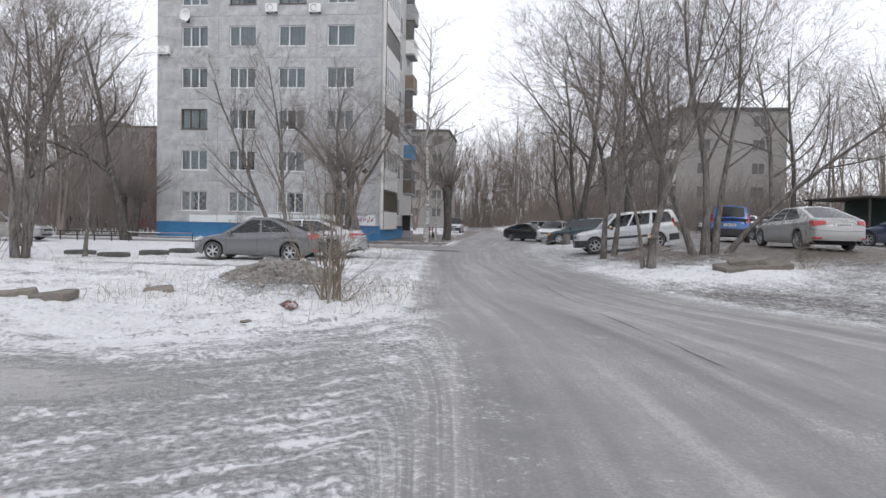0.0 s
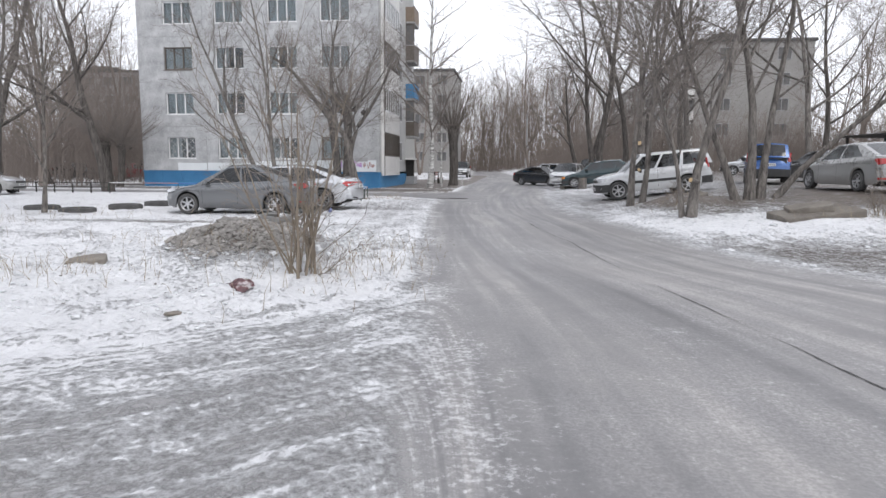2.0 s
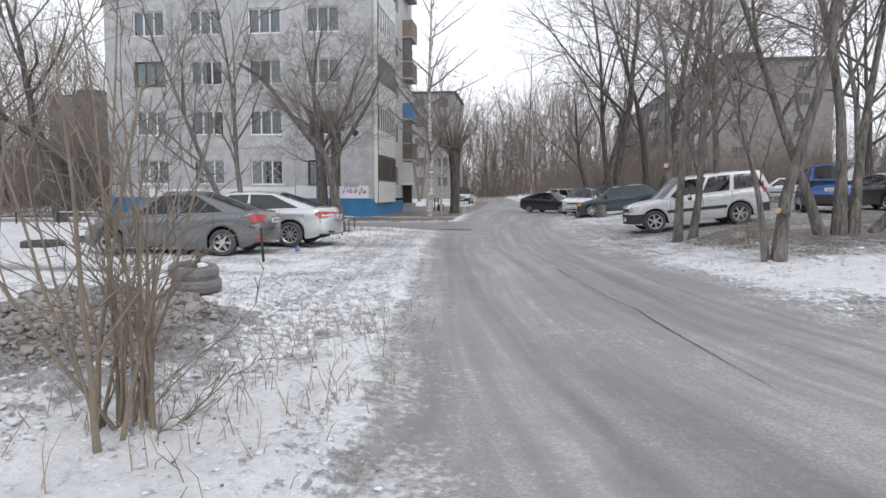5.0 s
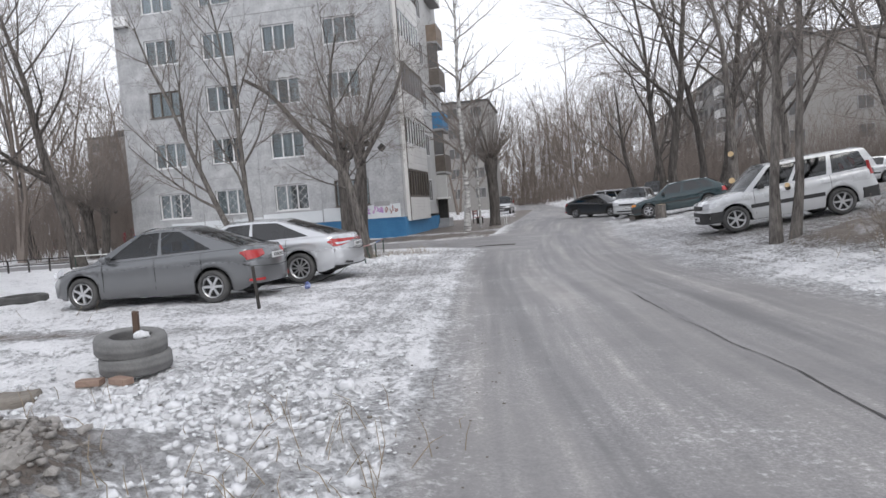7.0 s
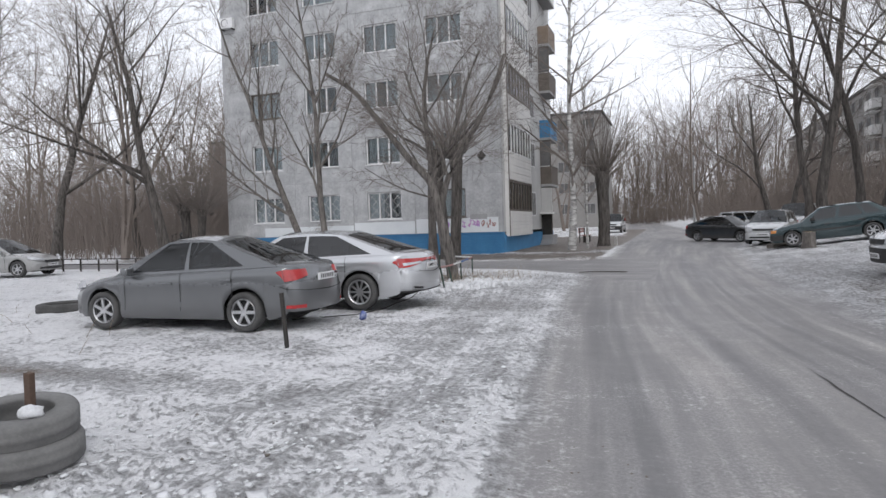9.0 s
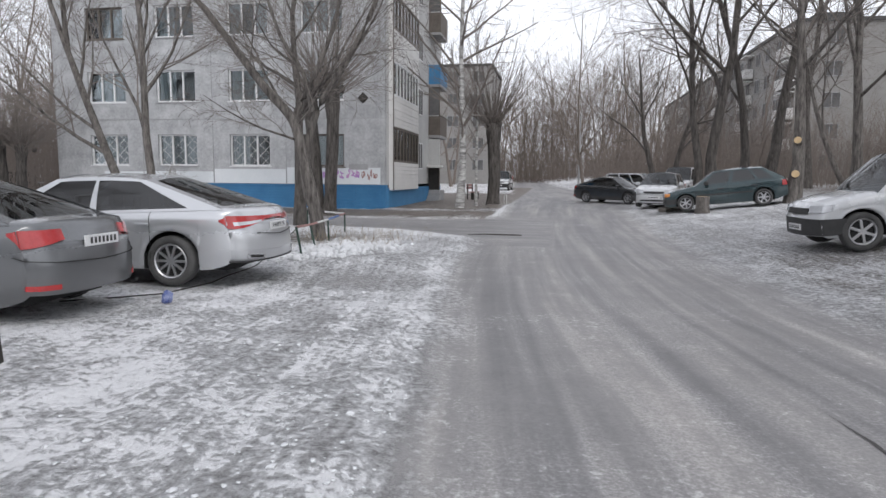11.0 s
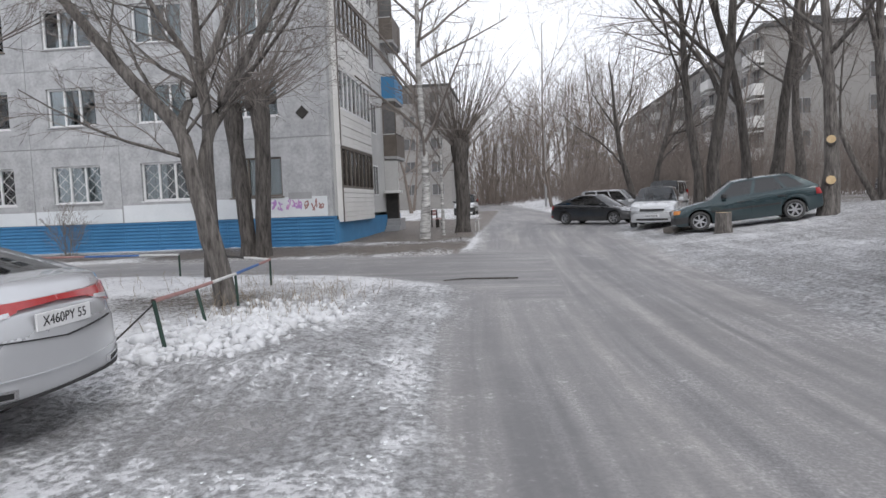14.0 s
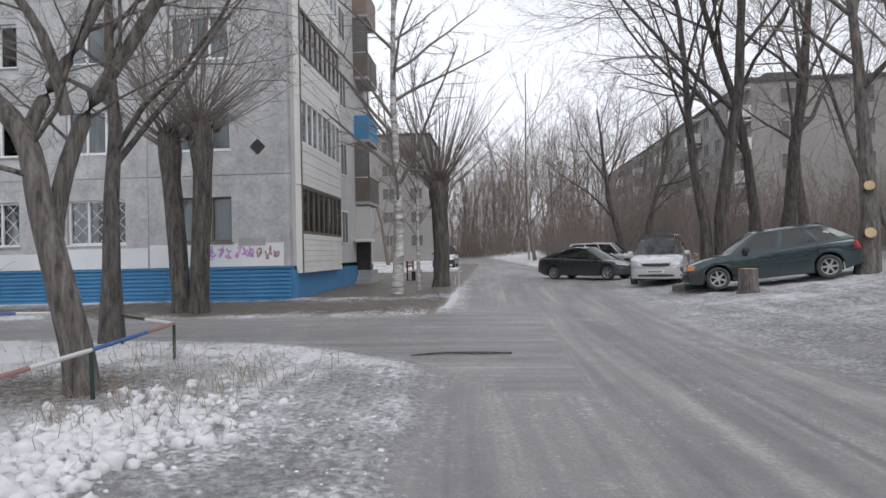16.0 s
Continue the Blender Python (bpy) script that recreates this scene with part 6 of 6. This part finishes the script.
# bits lying about
c = thing("rag", at(-1.7, 7.95, 0.03), "crumpled dark red and white rag on snow", "rag")
bm = bmesh.new()
bmesh.ops.create_icosphere(bm, subdivisions=3, radius=0.12)
for v in bm.verts:
    v.co = Vector((v.co.x * 1.25, v.co.y, max(v.co.z * 0.6, -0.03))) + 0.05 * noise.noise_vector(v.co * 14)
m_rag, nt, bs = base_mat("striped_rag")
nt.links.new(ramp(nt, noise_tex(nt, 9, 3), [(0.42, (0.06, 0.025, 0.03)), (0.54, (0.13, 0.055, 0.06)), (0.64, (0.45, 0.42, 0.42))]), bs.inputs["Base Color"])
part("cloth", bm, m_rag, c)
c = thing("bag", at(-1.9, 6.9, 0.01), "small dark scrap trodden into snow", "litter")
part("scrap", rock_mesh(9, 0.5, 2), M_slab, c).scale = (0.09, 0.07, 0.05)
bt = thing("netting_bundle", at(-4.55, 20.8, 0.07), "crumpled bundle of blue and white plastic netting on a cable", "netting")
M_net = surface("blue_netting", (0.05, 0.09, 0.36), (0.45, 0.50, 0.68), 16, 0.5, 0, 60, 0.3, spread=0.12)
for k in range(26):
    rk = random.Random(900 + k)
    v, f = [], []
    r_, h_, a0 = rk.uniform(0.03, 0.07), rk.uniform(0.05, 0.09), rk.uniform(0, 6.28)
    tube([Vector((r_ * math.cos(a0 + 0.5 * math.sin(2 * u)) * math.cos(u), r_ * math.sin(a0) * math.cos(u) + 0.01 * math.sin(3 * u), h_ * math.sin(u))) for u in [6.283 * i / 12 for i in range(13)]], [0.005] * 13, 4, v, f)
    mesh_object("strand", v, f, M_net, bt, True)
stick = thing("stick", pose(-1.6, 30.5, ground_z(-1.6, 30.5) + 0.025), "long thin stick lying on the road", "stick")
sv, sf = [], []
tube([Vector((-0.75, -0.12, 0.0)), Vector((-0.3, 0.0, 0.012)), Vector((0.2, 0.02, 0.005)), Vector((0.62, -0.05, 0.01))], [0.01, 0.016, 0.018, 0.014], 6, sv, sf)
mesh_object("wood", sv, sf, M_barkdark, stick, True)

# stump
sm = thing("tree_stump", at(4.9, 37.6, -0.05), "sawn tree stump with a pale cut face", "stump")
v, f = lathe([(0.27, 0.0), (0.235, 0.15), (0.22, 0.35), (0.215, 0.62)], 22)
mesh_object("bark", [(a * (1 + 0.06 * math.sin(5 * math.atan2(c_, a))), c_, b) for a, b, c_ in v], [q[::-1] for q in f], M_bark, sm, True)
v, f = lathe([(0.001, 0.628), (0.212, 0.62)], 22)
mesh_object("cut_face", [(a, c_, b) for a, b, c_ in v], f, M_wood, sm, label="pale fresh cut")


# saw cuts on the lopped trees
def cut(x, y, z, r, az, tree_label):
    t = thing("sawn_limb", pose(x, y, z, 0, 78, az), tree_label, "branch stub")
    v, f = lathe([(r * 1.1, -0.28), (r, 0.0)], 16)
    mesh_object("bark", [(a, c_, b) for a, b, c_ in v], f, M_bark, t, True)
    v, f = lathe([(0.001, 0.004), (r * 0.98, 0.0)], 16)
    mesh_object("cut_face", [(a, c_, b) for a, b, c_ in v], f, M_wood, t)


cut(7.95, 38.0, 1.75, 0.13, 255, "sawn limb with a fresh yellow cut")
cut(7.95, 38.0, 2.9, 0.12, 245, "sawn limb with a fresh yellow cut")
cut(5.25, 22.75, 1.45, 0.05, 250, "sawn branch stub with pale cut face")
cut(5.72, 18.2, 1.2, 0.06, 215, "sawn branch stub with pale cut face")

# painted rail fence
M_railgreen = surface("green_post_paint", (0.010, 0.030, 0.022), (0.025, 0.060, 0.043), 8, 0.6, 0, 40, 0.2)
M_railwhite = surface("white_rail_paint", (0.50, 0.50, 0.48), (0.68, 0.68, 0.66), 8, 0.6, 0, 40, 0.2)
M_railblue = surface("blue_rail_paint", (0.03, 0.09, 0.26), (0.07, 0.16, 0.38), 8, 0.6, 0, 40, 0.2)
M_railred = surface("red_rail_paint", (0.24, 0.11, 0.10), (0.38, 0.22, 0.20), 8, 0.6, 0, 40, 0.2)


def rail_fence(label, posts, stretches):
    t = thing("rail_fence", pose(0, 0, 0), label, "fence")
    tops = []
    for x, y, h, lx, ly in posts:
        g = ground_z(x, y)
        v, f = [], []
        a, b = Vector((x, y, g - 0.15)), Vector((x + lx, y + ly, g + h))
        tube([a, b], [0.021, 0.021], 8, v, f)
        mesh_object("post", v, f, M_railgreen, t, False, "dark green iron post")
        tops.append(b)
    for i, j, mat in stretches:
        p0 = tops[int(i)].lerp(tops[min(int(i) + 1, len(tops) - 1)], i % 1)
        p1 = tops[int(j)].lerp(tops[min(int(j) + 1, len(tops) - 1)], j % 1)
        v, f = [], []
        tube([p0, p1], [0.023, 0.023], 8, v, f)
        mesh_object("rail", v, f, mat, t)


rail_fence("low pipe rail painted red, white and blue on green posts", [(-4.45, 24.6, 0.50, -0.12, 0.0), (-4.78, 26.1, 0.46, -0.16, 0.05), (-5.12, 27.7, 0.48, -0.02, 0.0), (-5.6, 30.2, 0.48, 0, 0), (-7.2, 31.6, 0.46, 0, 0)], [(0, 1.0, M_railred), (1.0, 1.35, M_railred), (1.35, 2, M_railwhite), (2, 2.6, M_railblue), (2.6, 3, M_railred), (3, 3.5, M_railwhite), (3.5, 4, M_dark)])
rail_fence("low painted pipe rail along the side drive", [(-8.4, 32.0, 0.48, 0, 0), (-12.2, 32.1, 0.48, 0, 0), (-16.0, 32.2, 0.48, 0, 0), (-20.0, 32.4, 0.48, 0, 0)], [(0, 0.25, M_railwhite), (0.25, 0.6, M_railblue), (0.6, 1.0, M_railred), (1.0, 1.4, M_railwhite), (1.4, 2.0, M_railblue), (2.0, 2.5, M_railred), (2.5, 3.0, M_railwhite)])
v, f = [], []
wire_line = [Vector((-4.57, 24.6, ground_z(-4.45, 24.6) + 0.47)), Vector((-4.75, 24.1, 0.28))]
wire_line += [Vector((wx, wy, ground_z(wx, wy) + 0.012)) for wx, wy in ((-4.9, 23.7), (-4.85, 23.2), (-4.83, 22.7), (-4.8, 22.2), (-4.83, 21.75), (-4.9, 21.25), (-5.2, 20.9), (-5.8, 20.6))]
tube(wire_line, [0.009] * len(wire_line), 5, v, f)
w = thing("wire", pose(0, 0, 0), "loose wire hanging from the rail", "wire")
mesh_object("strand", v, f, M_dark, w, True)

# kerb frame by the dark lopped tree
kb = thing("pipe_frame", at(-2.6, 45.0, 0), "bent pale pipe frame at the kerb", "frame")
v, f = [], []
tube([Vector((-0.1, 1.2, 0.0)), Vector((-0.1, 1.2, 0.42)), Vector((0.1, 0.2, 0.46)), Vector((0.12, 0.0, 0.0))], [0.02] * 4, 6, v, f)
mesh_object("pipe", v, f, M_railwhite, kb)

# low fence and bench by the entrance
bn = thing("bench", at(-5.0, 52.0, 0, 0, 0, 85), "faded red wooden bench by the entrance", "bench")
for k in range(3):
    part("slat", boxes((-0.8, -0.2 + k * 0.14, 0.42, 0.8, -0.09 + k * 0.14, 0.46), bevel=0.006), M_railred, bn)
for k in range(2):
    part("back_slat", boxes((-0.8, 0.24, 0.62 + k * 0.16, 0.8, 0.27, 0.74 + k * 0.16), bevel=0.006), M_railred, bn)
for sx in (-0.65, 0.65):
    part("leg", boxes((sx - 0.04, -0.18, 0, sx + 0.04, 0.0, 0.417), (sx - 0.04, 0.18, 0, sx + 0.04, 0.237, 0.92), bevel=0.006), M_dark, bn)

# low yard fence on the far left
t = thing("yard_fence", pose(0, 0, 0), "low dark iron fence in the snowy yard", "fence")
for i in range(16):
    x = -34 + i * 1.0
    g = ground_z(x, 31.0 + 0.02 * i)
    part("post", boxes((x - 0.025, 30.98, g - 0.1, x + 0.025, 31.03, g + 0.5)), M_dark, t)
for zz in (0.25, 0.47):
    part("rail", boxes((-34, 30.99, ground_z(-27, 31) + zz, -19, 31.02, ground_z(-27, 31) + zz + 0.04)), M_dark, t)

# green shed behind the parking place
sh = thing("garage_shed", at(24.5, 38.0, 0, 0, 0, 8), "dark green metal garage with open lean-to", "garage")
part("wall", boxes((0, 0, -0.3, 5, 6, 2.5)), surface("green_metal", (0.010, 0.030, 0.024), (0.03, 0.062, 0.05), 2, 0.6, 0.2, 30, 0.2), sh)
part("roof", boxes((-2.6, -0.3, 2.503, 5.3, 6.3, 2.62), bevel=0.01), M_dark, sh)
for yy in (0.1, 5.7):
    part("post", boxes((-2.5, yy, -0.3, -2.38, yy + 0.12, 2.5)), M_dark, sh)
part("back_board", boxes((-2.3, 5.5, 0, -0.01, 5.55, 1.5)), M_joint, sh)

# dish, cooling units and graffiti on the front wall
ds = thing("satellite_dish", pose(-20.8, FY - 0.42, 15.15, 0, 0, -15), "white round satellite dish on the wall", "dish")
v, f = lathe([(0.001, 0.16), (0.2, 0.14), (0.36, 0.08), (0.46, 0.0), (0.45, -0.012), (0.35, 0.06), (0.2, 0.12), (0.001, 0.14)], 28)
mesh_object("reflector", v, f, M_pvc, ds, True)
part("arm", boxes((-0.02, -0.4, -0.42, 0.02, 0.3, -0.38), (-0.03, 0.14, -0.42, 0.03, 0.42, 0.0)), M_dark, ds)
for x, z in ((-14.8, 15.35), (-11.8, 15.3), (-22.4, 12.6)):
    ac = thing("air_conditioner", pose(x, FY - 0.30, z), "white air conditioner box on the wall", "air conditioner", "cooling units on the wall")
    part("case", boxes((-0.4, 0, 0, 0.4, 0.27, 0.55), bevel=0.02), M_pvc, ac)
    v, f = lathe([(0.2, -0.004), (0.21, -0.02), (0.19, -0.02), (0.185, -0.004)], 24)
    mesh_object("fan_ring", [(a - 0.08, b, c_ + 0.28) for a, b, c_ in v], f, M_dark, ac)
    part("bracket", boxes((-0.35, 0.02, -0.06, -0.3, 0.298, -0.004), (0.3, 0.02, -0.06, 0.35, 0.298, -0.004)), M_dark, ac)
M_spray = surface("violet_spray", (0.22, 0.20, 0.55), (0.60, 0.26, 0.46), 1.4, 0.8)
gr = thing("graffiti", pose(-10.05, FY - 0.012, Z0 + 0.2), "blue and pink sprayed scribble on whitewash", "graffiti")
rs = random.Random(31)
for i in range(10):
    x = i * 0.25
    pts = [Vector((x + rs.uniform(-0.02, 0.2), 0, rs.uniform(0.0, 0.42))) for _ in range(6)]
    curve = []
    for a in range(5):
        for u in range(4):
            curve.append(pts[a].lerp(pts[a + 1], u / 4) + Vector((0.03 * math.sin(u * 1.6), 0, 0.03 * math.cos(u * 1.6))))
    v, f = [], []
    tube(curve, [0.024] * len(curve), 4, v, f)
    mesh_object("stroke", [(p.x, p.y * 0.15, p.z) for p in v], f, M_spray if i < 7 else M_railred, gr)
part("drain_patch", boxes((1.15, 0.002, 0.44, 2.0, 0.006, 0.68)), M_joint, gr)

# far rails along the upper road
pl = thing("lamp_post", at(2.2, 84.0, 0), "grey concrete lamp post far down the road", "lamp post")
v, f = [], []
tube([Vector((0, 0, -0.2)), Vector((0, 0, 7.5)), Vector((-0.5, 0, 7.9))], [0.12, 0.08, 0.05], 8, v, f)
mesh_object("pole", v, f, M_joint, pl)


# crack along the road, open and dark
def build_crack(points, label, width):
    rng = random.Random(9)
    v, f = [], []
    dense = []
    for (x0, y0), (x1, y1) in zip(points, points[1:]):
        n = int(math.hypot(x1 - x0, y1 - y0) / 0.12)
        dense += [(x0 + (x1 - x0) * i / n, y0 + (y1 - y0) * i / n) for i in range(n)]
    xs = np.array([p[0] for p in dense]) + 0.05 * fbm(np.array([p[1] for p in dense]), np.zeros(len(dense)), 1.2, 3, 12)
    ys = np.array([p[1] for p in dense])
    zs = plan(xs, ys)[0]
    for x, y, z in zip(xs, ys, zs):
        w_ = width * max(0.0, 0.12 + 1.5 * noise.noise(Vector((y * 0.55, 3.3, 0)))) * rng.uniform(0.5, 1.3)
        v += [(x - w_, y, z + 0.006), (x + w_, y, z + 0.006)]
    f = [(2 * i, 2 * i + 1, 2 * i + 3, 2 * i + 2) for i in range(len(dense) - 1)]
    c_ = mesh_object("road_crack", v, f, surface("crack_dirt", (0.035, 0.033, 0.032), (0.09, 0.086, 0.083), 5, 0.9, 0, 40, 0.3))
    tagged(c_, label, "crack", kind="structure")


build_crack([(1.3, 20.5), (1.65, 18.5), (2.0, 16.2), (2.45, 13.9), (3.0, 10.0), (3.65, 6.8), (3.95, 5.3), (4.3, 3.7)], "dark crack running along the icy road", 0.019)
build_crack([(-3.4, 44.0), (-2.35, 37.5), (-2.15, 36.4)], "dark edge of the broken kerb", 0.05)


# ---- shrubs and dry weeds ----
def build_shrub(name, label, x, y, n, length, radius, seed, spread=26, P=None):
    rng = random.Random(seed)
    stems = [solo(rng.uniform(0, 360), rng.uniform(3, spread), length * rng.uniform(0.55, 1.1), radius * rng.uniform(0.5, 1.2), rng.gauss(0, 0.09), rng.gauss(0, 0.09)) for _ in range(n)]
    return make_tree(name, label, x, y, stems, P or BUSH, seed, M_twigpale, category="shrub")


M_twigpale = surface("pale_stem_bark", (0.13, 0.105, 0.080), (0.27, 0.225, 0.175), 6, 0.9, 0, 40, 0.3)
rng_s = random.Random(51)
make_tree("dry_shrub", "leafless many-stemmed shrub on the snowy verge", -1.38, 9.05, [solo(rng_s.uniform(0, 360), rng_s.uniform(1, 13), rng_s.uniform(1.0, 2.3), rng_s.uniform(0.010, 0.024), rng_s.gauss(0, 0.11), rng_s.gauss(0, 0.10)) for _ in range(15)]
          + [solo(az, lean, ln, 0.014, 0.03 * k - 0.06, 0.0) for k, (az, lean, ln) in enumerate(((170, 26, 3.6), (150, 18, 3.4), (95, 14, 3.8), (60, 17, 3.2), (200, 33, 2.6)))]
          + [solo(20, 62, 0.75, 0.013, 0.08, 0.0), solo(340, 48, 0.5, 0.008, 0.08, 0.0)], dict(BUSH, counts=[5, 3, 2], lift=0.03), 51, M_twigpale, category="shrub")
build_shrub("dry_shrub", "bare shrub at the house wall", -16.3, 39.0, 16, 1.7, 0.012, 53, 30)
build_shrub("dry_shrub", "bare twiggy shrub in the snowy yard", -13.4, 15.6, 10, 2.4, 0.012, 54, 30)
build_shrub("dry_shrub", "thin bare stems on the bank", 6.0, 20.2, 7, 0.9, 0.008, 55, 30)
build_shrub("dry_shrub", "thin bare stems by the slabs", 9.6, 16.9, 9, 1.0, 0.008, 56, 35)


def build_weeds():
    """Dry stalks on the verge, heap and bank."""
    rng = random.Random(21)
    v, f = [], []
    spots = []
    for cx, cy, sx, sy, n in ((-1.0, 9.6, 0.6, 0.9, 170), (-0.9, 12.0, 0.5, 0.8, 60), (-4.6, 8.4, 0.5, 0.4, 60), (-2.9, 9.3, 0.8, 0.7, 60), (-5.0, 27.6, 0.4, 0.8, 120), (-3.9, 26.8, 0.4, 0.7, 60), (-5.0, 12.6, 1.0, 0.6, 60), (9.3, 16.7, 0.6, 0.4, 120), (-6.5, 29.5, 1.3, 1.0, 120), (-12, 17.5, 2.0, 1.5, 100), (6.3, 21.5, 0.8, 0.8, 70), (-4.0, 28.6, 0.4, 0.5, 60)):
        spots += [(rng.gauss(cx, sx), rng.gauss(cy, sy)) for _ in range(n)]
    zz = plan(np.array([s[0] for s in spots]), np.array([s[1] for s in spots]))[0]
    for (x, y), z in zip(spots, zz):
        p = Vector((x, y, z - 0.02))
        h = rng.uniform(0.08, 0.38)
        d = Vector((rng.gauss(0, 0.35), rng.gauss(0, 0.35), 1)).normalized()
        q = p + d * h * 0.6
        e = q + (d + Vector((rng.gauss(0, 0.4), rng.gauss(0, 0.4), -0.2))).normalized() * h * 0.4
        tube([p, q, e], [0.004, 0.003, 0.0015], 3, v, f)
    ob = mesh_object("dry_weeds", v, f, M_grass)
    tagged(ob, "dry yellow-brown weed stalks in the snow", "weeds", kind="stuff")


build_weeds()
